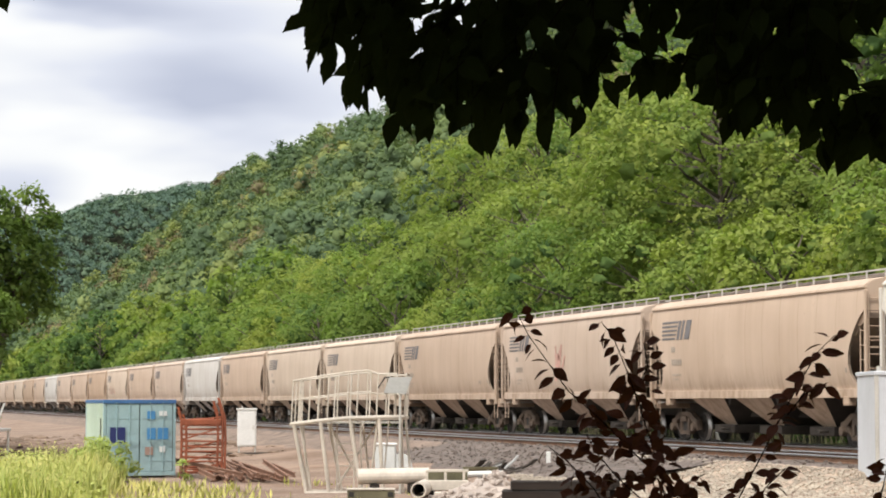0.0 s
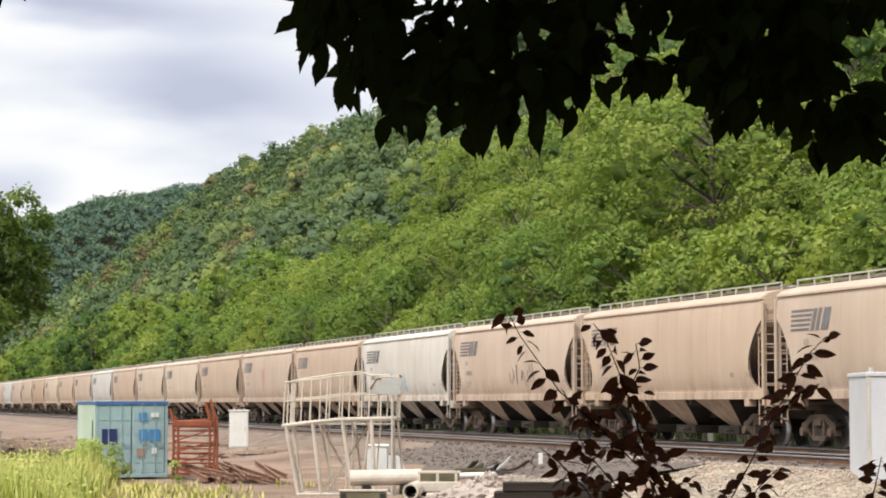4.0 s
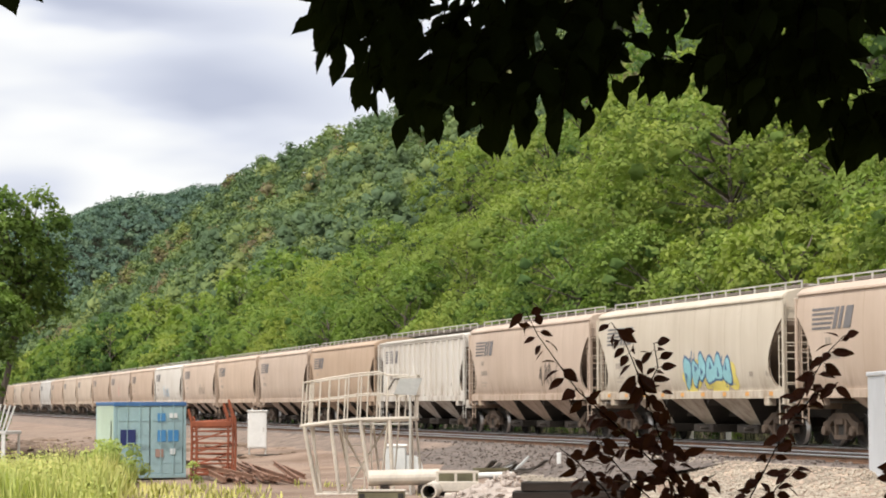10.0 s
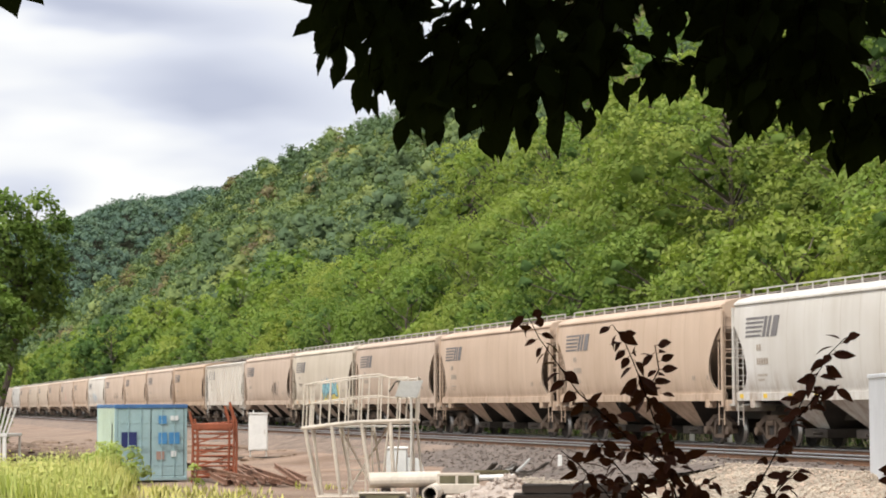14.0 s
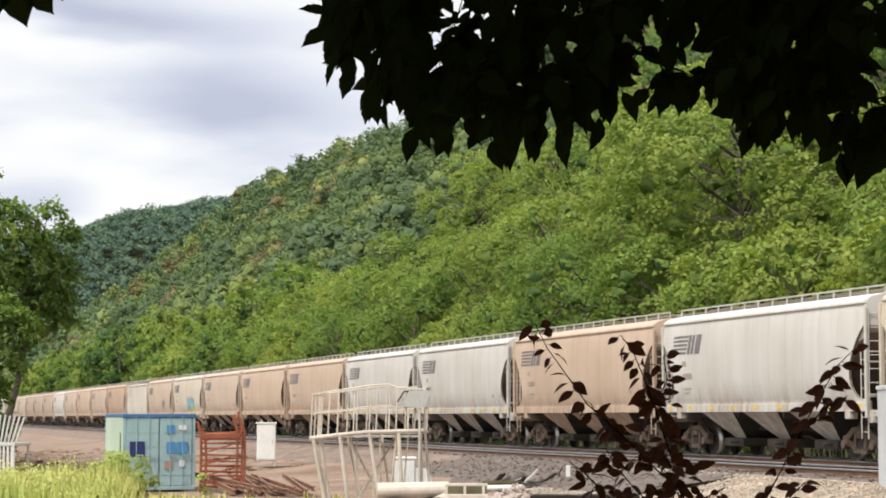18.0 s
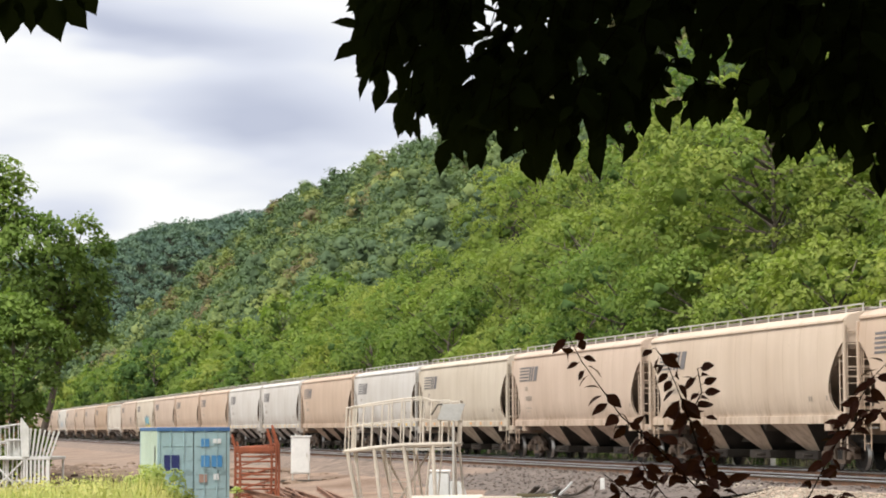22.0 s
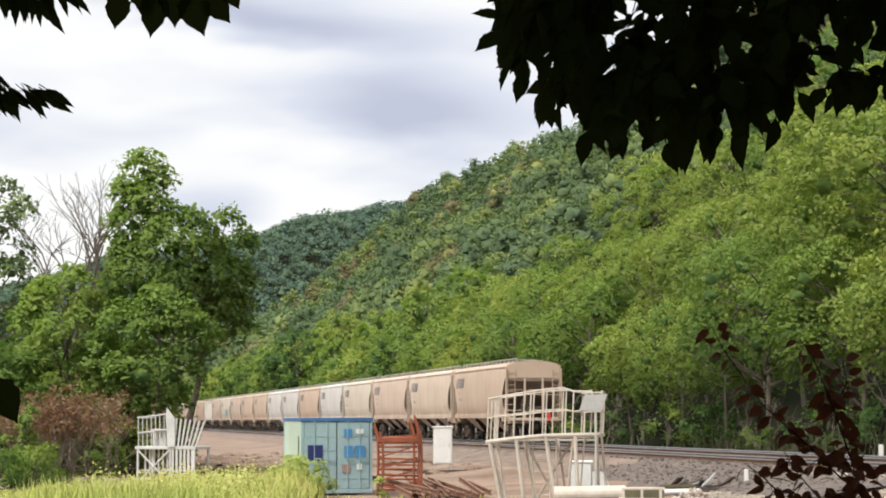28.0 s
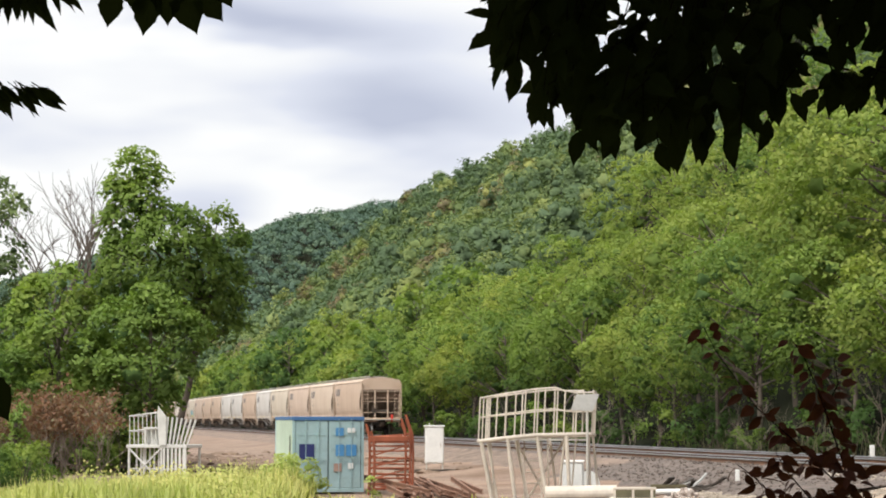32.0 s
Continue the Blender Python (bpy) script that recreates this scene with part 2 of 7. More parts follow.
M["wheel"] = simple("dark_wheel_steel", (0.055, 0.047, 0.042), 0.7, 0.2, 0.4, 5, 0.2)
M["tread"] = simple("bright_wheel_rim", (0.42, 0.40, 0.38), 0.35, 0.9, 0.2, 6, 0.1)
M["grime"] = simple("sooty_underframe", (0.075, 0.062, 0.052), 0.9, 0, 0.5, 4, 0.3)
M["galv"] = simple("galvanised_steel", (0.55, 0.53, 0.49), 0.55, 0.2, 0.2, 5, 0.1)
M["logo"] = simple("faded_dark_stencil", (0.17, 0.16, 0.165), 0.7, 0, 0.35, 3, 0)
M["white_paint"] = simple("chalky_white_paint", (0.74, 0.74, 0.72), 0.55, 0, 0.18, 3, 0.1)
M["ivory_paint"] = simple("ivory_tube_paint", (0.60, 0.535, 0.46), 0.6, 0, 0.3, 4, 0.1)
M["wood"] = simple("hill_bark", (0.13, 0.105, 0.085), 0.9, 0, 0.45, 6, 0.7, (1, 1, 0.25))
M["endsheet"] = simple("shaded_dirty_end_sheet", (0.25, 0.19, 0.145), 0.85, 0, 0.4, 3, 0.2)
M["bare"] = simple("dead_grey_wood", (0.27, 0.225, 0.185), 0.9, 0, 0.3, 8, 0.4)
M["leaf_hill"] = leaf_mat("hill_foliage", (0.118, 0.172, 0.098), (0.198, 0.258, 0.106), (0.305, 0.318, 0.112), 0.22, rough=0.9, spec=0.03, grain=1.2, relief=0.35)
# distance haze is mixed into these blue-green leaf colours
M["leaf_far"] = leaf_mat("far_hazed_foliage", (0.106, 0.163, 0.132), (0.136, 0.201, 0.145), (0.176, 0.234, 0.148), 0.18, rough=1.0, spec=0.0, grain=0.42, relief=0.2)
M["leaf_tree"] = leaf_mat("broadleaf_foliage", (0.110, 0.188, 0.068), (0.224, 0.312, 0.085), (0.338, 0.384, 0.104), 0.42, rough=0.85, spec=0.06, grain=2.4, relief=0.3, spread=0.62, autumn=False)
# near-black leaf colour carries the crown's shade; the leaf itself is far lighter
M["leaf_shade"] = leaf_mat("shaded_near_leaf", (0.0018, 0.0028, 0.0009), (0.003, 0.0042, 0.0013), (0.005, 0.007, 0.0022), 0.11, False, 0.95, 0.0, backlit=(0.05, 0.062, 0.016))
M["leaf_plum"] = leaf_mat("purple_leaf", (0.045, 0.013, 0.008), (0.075, 0.019, 0.011), (0.13, 0.032, 0.016), 0.32, False, 0.7, 0.15)
# twig colour taken down to black for the same shade
M["stem"] = Nodes("shaded_twig_bark", 1.0, 0, 0.0).colour((0.004, 0.003, 0.0024)).m
M["coaming"] = simple("dusty_hatch_steel", (0.26, 0.22, 0.195), 0.8, 0, 0.4, 3, 0.2)
M["bay_shade"] = simple("shaded_slope_sheet", (0.045, 0.037, 0.032), 0.9, 0, 0.4, 3, 0.2)
M["stencil"] = simple("faint_stencil", (0.40, 0.335, 0.28), 0.7, 0, 0.25, 3, 0)

# ---- building helpers ----


def mesh_from(name, verts, faces, mat=None, smooth=False):
    me = bpy.data.meshes.new(name)
    me.from_pydata([tuple(v) for v in verts], [], faces)
    me.update()
    if mat:
        me.materials.append(mat)
    if smooth:
        me.polygons.foreach_set("use_smooth", [True] * len(me.polygons))
    return me


def part(name, bm, material, parent=None, label="", smooth=False):
    """Links a bmesh, or mesh data, as one mesh object under a thing or part."""
    if isinstance(bm, bmesh.types.BMesh):
        me = bpy.data.meshes.new(name)
        bm.to_mesh(me)
        bm.free()
        me.materials.append(material)
        if smooth:
            me.polygons.foreach_set("use_smooth", [True] * len(me.polygons))
    else:
        me = bm
    ob = new(name, me)
    if parent:
        ob.parent = parent
    if label:
        ob["label"] = label
    return ob


def thing(name, m, label, category, group="", kind=""):
    ob = new(name)
    ob.empty_display_size = 0.1
    ob.matrix_basis = m
    return tagged(ob, label, category, group, kind)


def box(bm, x0, x1, y0, y1, z0, z1, bevel=0.0):
    vs = [bm.verts.new((x, y, z)) for x in (x0, x1) for y in (y0, y1) for z in (z0, z1)]
    fs = [bm.faces.new([vs[i] for i in q]) for q in ((0, 1, 3, 2), (4, 6, 7, 5), (0, 4, 5, 1), (2, 3, 7, 6), (0, 2, 6, 4), (1, 5, 7, 3))]
    if bevel:
        es = list({e for f in fs for e in f.edges})
        bmesh.ops.bevel(bm, geom=es, offset=bevel, segments=1, affect="EDGES")
    return bm


def boxm(x0, x1, y0, y1, z0, z1, bevel=0.0):
    return box(bmesh.new(), x0, x1, y0, y1, z0, z1, bevel)


def rod(bm, a, b, r, n=6, r2=None):
    """A round bar from a to b."""
    a, b = Vector(a), Vector(b)
    d = (b - a).normalized()
    u = d.orthogonal().normalized()
    v = d.cross(u)
    rings = []
    for p, q in ((a, r), (b, r if r2 is None else r2)):
        rings.append([bm.verts.new(p + u * (q * math.cos(2 * math.pi * i / n)) + v * (q * math.sin(2 * math.pi * i / n))) for i in range(n)])
    for i in range(n):
        j = (i + 1) % n
        bm.faces.new((rings[0][i], rings[0][j], rings[1][j], rings[1][i]))
    bm.faces.new(rings[0][::-1])
    bm.faces.new(rings[1])
    return bm


def rods(pairs, r, n=6):
    bm = bmesh.new()
    for a, b in pairs:
        rod(bm, a, b, r, n)
    return bm


def prism(outline, y0, y1):
    """A plate with an outline in x and z, from y0 to y1."""
    bm = bmesh.new()
    a = [bm.verts.new((x, y0, z)) for x, z in outline]
    b = [bm.verts.new((x, y1, z)) for x, z in outline]
    n = len(outline)
    bm.faces.new(a)
    bm.faces.new(b[::-1])
    for i in range(n):
        bm.faces.new((a[i], b[i], b[(i + 1) % n], a[(i + 1) % n]))
    bmesh.ops.recalc_face_normals(bm, faces=bm.faces[:])
    return bm


def lathe(profile, n=16, axis="y"):
    """A turned solid: profile of (radius, height along the axis)."""
    bm = bmesh.new()
    rings = []
    for r, h in profile:
        ring = []
        for i in range(n):
            a = 2 * math.pi * i / n
            c, s = r * math.cos(a), r * math.sin(a)
            ring.append(bm.verts.new((c, h, s) if axis == "y" else (c, s, h)))
        rings.append(ring)
    for p, q in zip(rings, rings[1:]):
        for i in range(n):
            bm.faces.new((p[i], p[(i + 1) % n], q[(i + 1) % n], q[i]))
    bm.faces.new(rings[0][::-1])
    bm.faces.new(rings[-1])
    bmesh.ops.recalc_face_normals(bm, faces=bm.faces[:])
    return bm


def big_mesh(name, verts, quads, mat, tint=None, normals=None, tris=None):
    """Mesh data out of numpy arrays: verts (n, 3), quads (m, 4), tris (k, 3), tint one value a vertex."""
    me = bpy.data.meshes.new(name)
    me.vertices.add(len(verts))
    me.vertices.foreach_set("co", np.asarray(verts, np.float32).ravel())
    m = len(quads)
    k = 0 if tris is None else len(tris)
    idx = np.asarray(quads, np.int32).ravel()
    start, total = np.arange(0, m * 4, 4, dtype=np.int32), np.full(m, 4, np.int32)
    if k:
        idx = np.concatenate([idx, np.asarray(tris, np.int32).ravel()])
        start = np.concatenate([start, m * 4 + np.arange(0, k * 3, 3, dtype=np.int32)])
        total = np.concatenate([total, np.full(k, 3, np.int32)])
    m += k
    me.loops.add(len(idx))
    me.loops.foreach_set("vertex_index", idx)
    me.polygons.add(m)
    me.polygons.foreach_set("loop_start", start)
    me.polygons.foreach_set("loop_total", total)
    if tint is not None:
        at = me.attributes.new("tint", "FLOAT", "POINT")
        at.data.foreach_set("value", np.asarray(tint, np.float32))
    me.update(calc_edges=True)
    me.materials.append(mat)
    if normals is not None:
        # leaves shade with the round of their bough
        me.polygons.foreach_set("use_smooth", np.ones(m, bool))
        me.normals_split_custom_set_from_vertices(np.asarray(normals, np.float32))
    return me

# ---- the lie of the land: s runs along the railway (away from the eye), p across it ----
TH = radians(15.45)
UX, UY, NX, NY = -math.sin(TH), math.cos(TH), math.cos(TH), math.sin(TH)
TRACK_P, NEAR_P = 27.45, 23.15      # centre lines of the two tracks
TRACK_DEG = 90 + 15.45


def trk(s, p, z=0.0):
    return Vector((s * UX + p * NX, s * UY + p * NY, z))


def smooth(a, b, x):
    t = np.clip((x - a) / (b - a), 0, 1)
    return t * t * (3 - 2 * t)


def land(s, p):
    """Height of the ground: yard, railway bank, wooded hillside and the far ridge."""
    s, p = np.asarray(s, float), np.asarray(p, float)
    r = np.hypot(s, p)
    z = -1.0 + 0.6 * (1 - smooth(8, 34, r)) + 0.38 * smooth(14.5, 20.5, p)
    z = z + 0.25 * smooth(31, 37, p)
    wob = 10 * np.sin(s / 63.0 + 1.0) + 6 * np.sin(s / 27.0)
    t = np.clip((p - 38 - 0.05 * wob) / 150.0, 0, 1.25)
    z = z + 100 * np.where(t < 1, t - 0.10 * np.sin(math.pi * t), 1 - (t - 1) * 0.5) * (1 + 0.035 * np.sin(s / 71.0))
    far = smooth(950, 1500, s + 0.15 * p)
    ridge = far * (np.interp(p, [-400, 0, 50, 255, 340, 600], [39, 89, 103, 143.5, 153.5, 157]) + 2.5 * np.sin(p / 24.0) + 1.5 * np.sin(p / 9.0 + 2))
    z = np.where(ridge > z + 1.0, ridge, z)
    return z


def world_to_track(x, y):
    return x * UX + y * UY, x * NX + y * NY


def build_ground():
    ps = sorted(set([-3000, -1500, -700, -350, -180, -100, -60] + list(range(-40, 15, 2)) + [15 + 0.75 * i for i in range(32)]
                    + [40 + 6 * i for i in range(26)] + [205, 240, 300, 420, 700, 1500, 3000]))
    ss = sorted(set([-3000, -1200, -500, -250, -120, -70] + list(range(-40, 120, 2)) + list(range(120, 420, 10)) + list(range(420, 1700, 40)) + [1900, 2400, 3200, 4000]))
    S, Pp = np.meshgrid(np.array(ss, float), np.array(ps, float), indexing="ij")
    Z = land(S, Pp)
    rng = np.random.default_rng(5)
    near = (S > -40) & (S < 120) & (Pp < 20) & (Pp > -40)
    Z = Z + np.where(near, rng.normal(0, 0.035, S.shape), 0)
    X, Y = S * UX + Pp * NX, S * UY + Pp * NY
    verts = np.stack([X, Y, Z], -1).reshape(-1, 3)
    a, b = len(ss), len(ps)
    i, j = np.meshgrid(np.arange(a - 1), np.arange(b - 1), indexing="ij")
    k = (i * b + j).ravel()
    quads = np.stack([k, k + b, k + b + 1, k + 1], -1)[:, ::-1]
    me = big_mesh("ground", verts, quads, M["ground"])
    # grass grows over the yard nearer than the stored steel, shade-dark woods floor over the hill
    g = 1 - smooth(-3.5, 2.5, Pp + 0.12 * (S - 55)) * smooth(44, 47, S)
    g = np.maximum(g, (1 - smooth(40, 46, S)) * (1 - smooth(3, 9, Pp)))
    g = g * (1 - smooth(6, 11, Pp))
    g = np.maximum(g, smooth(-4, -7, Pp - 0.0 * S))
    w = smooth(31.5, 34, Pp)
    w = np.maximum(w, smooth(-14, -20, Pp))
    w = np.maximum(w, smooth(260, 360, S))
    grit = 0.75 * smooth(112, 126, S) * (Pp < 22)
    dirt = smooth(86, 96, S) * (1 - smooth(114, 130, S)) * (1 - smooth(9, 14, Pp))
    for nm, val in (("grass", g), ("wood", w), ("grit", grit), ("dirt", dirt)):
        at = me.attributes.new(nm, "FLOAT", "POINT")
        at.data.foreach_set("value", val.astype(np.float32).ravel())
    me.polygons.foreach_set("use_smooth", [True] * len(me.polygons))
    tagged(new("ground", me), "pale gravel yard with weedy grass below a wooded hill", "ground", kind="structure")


build_ground()

# ---- the railway ----


def strip(name, profile, s0, s1, step, mat, parent=None, jitter=0.0, label=""):
    """A long solid with a cross-section in p and z, run along the track."""
    n = max(1, int((s1 - s0) / step))
    rng = np.random.default_rng(len(name))
    verts, faces = [], []
    k = len(profile)
    for i in range(n + 1):
        s = s0 + (s1 - s0) * i / n
        for p, z in profile:
            verts.append(trk(s, p + rng.normal(0, jitter), z + rng.normal(0, jitter * 0.5)))
    for i in range(n):
        for j in range(k - 1):
            a = i * k + j
            faces.append((a, a + k, a + k + 1, a + 1))
    ob = new(name, mesh_from(name, verts, faces, mat))
    ob.parent = parent
    if label:
        ob["label"] = label
    return ob


tagged(strip("ballast_bed", [(21.2, -0.42), (21.34, -0.23), (21.7, -0.16), (24.6, -0.16), (25.3, -0.24), (26.0, -0.16), (28.9, -0.16), (30.2, -0.5), (31.2, -0.75)],
             -60, 900, 0.6, M["ballast"], jitter=0.03), "dark grey crushed-stone ballast under two railway tracks", "ballast", kind="structure")
for nm, s0, s1, prof, mt, lb in (("ballast_shoulder", -60, 51, [(19.3, -0.74), (20.2, -0.50), (20.75, -0.36), (21.25, -0.20), (21.32, -0.215)], "ballast_rusty", "rust-stained gravel shoulder beside the near track"),
                         ("ballast_shoulder", 51, 76, [(17.3, -1.05), (17.7, -0.86), (18.4, -0.66), (19.4, -0.48), (20.6, -0.34), (21.25, -0.19), (21.32, -0.215)], "ballast", "wide dark crushed-stone shoulder beside the near track"),
                         ("ballast_shoulder", 76, 900, [(18.6, -0.80), (19.9, -0.48), (20.75, -0.34), (21.25, -0.20), (21.32, -0.215)], "ballast_brown", "dusty brown gravel shoulder beside the far rails")):
    tagged(strip(nm, prof, s0, s1, 0.5, M[mt], jitter=0.012), lb, "gravel shoulder", kind="structure")


def build_track(p, label):
    t = thing("railway_track", Matrix(), label, "railway track", "railway tracks", "structure")
    for side in (-0.7525, 0.7525):
        q = p + side
        foot = [(q - 0.07, -0.168), (q - 0.07, -0.155), (q - 0.012, -0.14), (q - 0.012, -0.045), (q - 0.036, -0.035), (q - 0.036, -0.008)]
        prof = foot + [(2 * q - a, b) for a, b in foot[::-1]]
        r = strip("rail", prof, -60, 900, 6.0, M["rail_side"], t)
        h = strip("rail_head", [(q - 0.0375, -0.040), (q - 0.0375, -0.008), (q - 0.030, 0.002), (q + 0.030, 0.002), (q + 0.0375, -0.008), (q + 0.0375, -0.040)], -60, 900, 6.0, M["rail_top"], r, label="polished running surface")
    rng = random.Random(int(p))
    vs, fs = [], []
    s = -20.0
    while s < 330:
        a = len(vs)
        dz, sk = rng.uniform(-0.012, 0.012), rng.uniform(-0.03, 0.03)
        for ds in (-0.11, 0.11):
            for dp in (-1.3, 1.3):
                for z in (-0.34, -0.166 + min(0, dz)):
                    vs.append(trk(s + ds + sk * (1 if dp > 0 else -1), p + dp + dz * 3, z))
        fs += [tuple(a + i for i in q) for q in ((0, 1, 3, 2), (4, 6, 7, 5), (0, 4, 5, 1), (2, 3, 7, 6), (1, 5, 7, 3))]
        s += 0.52
    ties = new("crossties", mesh_from("crossties", vs, fs, M["tie"]))
    ties.parent = t
    ties["kind"] = "stuff"
    return t


build_track(TRACK_P, "steel rails on dark ties, the train's track")
build_track(NEAR_P, "empty track of polished steel rails on dark ties")

# ---- the train: covered hopper cars ----
PITCH = 16.8
HALF = 7.93
# metres by which each coupling lies off an even spacing: the cars differ in length
SLIP = [-1.0, -0.75, -0.3, 0.55, 1.0, 0.25, 0.6, -0.28, -1.2, -0.9, -0.62, -0.42, -0.2, -0.25, -0.28, -0.2, -0.37, -0.57, -0.72, -0.7, -0.95]
BODY = [(1.46, 1.40), (1.50, 1.44), (1.50, 1.62), (1.525, 1.71), (1.55, 1.80), (1.585, 2.02), (1.61, 2.25), (1.625, 2.50), (1.635, 2.75), (1.635, 3.0), (1.635, 3.25), (1.63, 3.45), (1.62, 3.65), (1.595, 3.95), (1.56, 4.20), (1.55, 4.23), (1.595, 4.24), (1.58, 4.31), (1.44, 4.42), (0.95, 4.54), (0.0, 4.63)]
FLAT = [(1.46, 1.40), (1.50, 1.44), (1.50, 1.62), (1.50, 1.80), (1.50, 2.25), (1.50, 2.75), (1.50, 3.25), (1.50, 3.72), (1.50, 4.02), (1.50, 4.08), (1.55, 4.10), (1.55, 4.22), (1.25, 4.33), (0.7, 4.42), (0.0, 4.46)]


def side_y(z, prof=BODY):
    for (y0, z0), (y1, z1) in zip(prof, prof[1:]):
        if z0 <= z <= z1:
            return y0 + (y1 - y0) * (z - z0) / (z1 - z0)
    return prof[-1][0]


def end_x(z):
    """Where a side sheet ends: cut back in an arc behind the ladders."""
    if z <= 1.63:
        return HALF
    if z >= 3.6:
        return HALF - 0.05
    f = (z - 1.63) / 1.97
    return HALF - 0.10 - 0.95 * math.sin(math.pi * f ** 0.62) ** 0.75


def body_mesh(prof):
    """The hull: side sheets, roof and the recessed sloping end sheets, as one shell."""
    ring = prof + [(-y, z) for y, z in prof[-2::-1]]
    n = len(ring)
    bm = bmesh.new()

    def loop(fx, k=1.0):
        return [bm.verts.new((fx(z), y * (k if z < 3.5 else 0.5 + 0.5 * k), z)) for y, z in ring]

    def slope(z):
        return 5.55 + (z - 1.4) * 1.05 if z < 3.45 else HALF - 0.03

    stations = [loop(lambda z: -slope(z), 0.93), loop(lambda z: -end_x(z), 0.955), loop(lambda z: -end_x(z))]
    for i in range(1, 12):
        f = -1 + 2 * i / 12
        stations.append(loop(lambda z: end_x(z) * f))
    stations += [loop(end_x), loop(end_x, 0.955), loop(slope, 0.93)]
    for a, b in zip(stations, stations[1:]):
        for i in range(n):
            j = (i + 1) % n
            bm.faces.new((a[i], b[i], b[j], a[j]))
    for st, flip in ((stations[0], False), (stations[-1], True)):
        for i in range(n // 2):
            a, b = st[i], st[i + 1]
            c, d = st[n - 2 - i] if i < n // 2 - 1 else st[i + 1], st[n - 1 - i]
            q = [a, b, c, d] if b is not c else [a, b, d]
            bm.faces.new(q if flip else q[::-1])
    bmesh.ops.recalc_face_normals(bm, faces=bm.faces[:])
    for f in bm.faces:
        f.smooth = abs(f.normal.x) < 0.3
    for e in bm.edges:
        if len(e.link_faces) == 2 and e.calc_face_angle() > 0.55:
            e.smooth = False
    return bm


def add_patch(bm, x0, x1, z0, z1, lean=0.0, prof=BODY, off=0.012, steps=3):
    for k in range(steps):
        a, b = z0 + (z1 - z0) * k / steps, z0 + (z1 - z0) * (k + 1) / steps
        la, lb = lean * (a - z0), lean * (b - z0)
        bm.faces.new([bm.verts.new((x, side_y(z, prof) + off, z)) for x, z in ((x0 + la, a), (x1 + la, a), (x1 + lb, b), (x0 + lb, b))])


def ladder(x, y, z0, z1, w, along_x=True, rungs=7):
    bm = bmesh.new()
    d = Vector((w / 2, 0, 0)) if along_x else Vector((0, w / 2, 0))
    c = Vector((x, y, 0))
    for sgn in (-1, 1):
        rod(bm, c + d * sgn + Vector((0, 0, z0)), c + d * sgn + Vector((0, 0, z1)), 0.020, 5)
    for i in range(rungs):
        z = z0 + (z1 - z0) * (i + 0.5) / rungs
        rod(bm, c - d + Vector((0, 0, z)), c + d + Vector((0, 0, z)), 0.013, 5)
    return bm


def bogie_parts(car, x):
    b = part("bogie", boxm(x - 0.22, x + 0.22, -0.95, 0.95, 0.52, 0.82, 0.03), M["bogie"], car)
    arch = [(x - 1.08, 0.50), (x - 1.08, 0.66), (x - 0.80, 0.76), (x - 0.45, 0.94), (x + 0.45, 0.94), (x + 0.80, 0.76), (x + 1.08, 0.66), (x + 1.08, 0.50), (x + 0.72, 0.58), (x + 0.40, 0.78), (x - 0.40, 0.78), (x - 0.72, 0.58)]
    seat = [(x - 0.40, 0.22), (x + 0.40, 0.22), (x + 0.42, 0.34), (x - 0.42, 0.34)]
    for sgn in (-1, 1):
        y0, y1 = sgn * 0.98 - 0.09, sgn * 0.98 + 0.09
        frame_bits = [arch, seat]
        for e in (-1, 1):
            frame_bits.append([(x + e * 0.24, 0.30), (x + e * 0.36, 0.30), (x + e * 0.40, 0.82), (x + e * 0.28, 0.82)])
            frame_bits.append([(x + e * 0.34, 0.22), (x + e * 0.44, 0.30), (x + e * 0.92, 0.60), (x + e * 0.76, 0.66)])
            frame_bits.append([(x + e * 0.72, 0.60), (x + e * 0.72, 0.40), (x + e * 0.79, 0.40), (x + e * 0.79, 0.60)])
            frame_bits.append([(x + e * 1.08, 0.60), (x + e * 1.08, 0.36), (x + e * 1.00, 0.36), (x + e * 1.00, 0.60)])
        bm = bmesh.new()
        for bit in frame_bits:
            one = prism(bit, y0, y1)
            tmp = bpy.data.meshes.new("tmp")
            one.to_mesh(tmp)
            one.free()
            bm.from_mesh(tmp)
            bpy.data.meshes.remove(tmp)
        part("side_frame", bm, M["bogie"], b)
        part("bolster_end", boxm(x - 0.20, x + 0.20, sgn * 0.95, sgn * 0.95 + sgn * 0.16, 0.62, 0.80, 0.02) if sgn > 0 else boxm(x - 0.20, x + 0.20, -1.11, -0.95, 0.62, 0.80, 0.02), M["bogie"], b)
        bm = bmesh.new()
        for dx in (-0.13, 0.0, 0.13):
            rod(bm, (x + dx, sgn * 1.0, 0.34), (x + dx, sgn * 1.0, 0.64), 0.055, 7)
        part("spring_nest", bm, M["wheel"], b)
        for ax in (-0.88, 0.88):
            bm = bmesh.new()
            rod(bm, (x + ax, sgn * 1.00, 0.457), (x + ax, sgn * 1.17, 0.457), 0.13, 10)
            box(bm, x + ax - 0.17, x + ax + 0.17, sgn * 0.98 - 0.10, sgn * 0.98 + 0.10, 0.50, 0.70)
            part("axle_box", bm, M["bogie"], b)
    for ax in (-0.88, 0.88):
        w = new("wheelset", WHEEL_MESH)
        w.parent = b
        w.location = (x + ax, 0, 0.457)
    return b


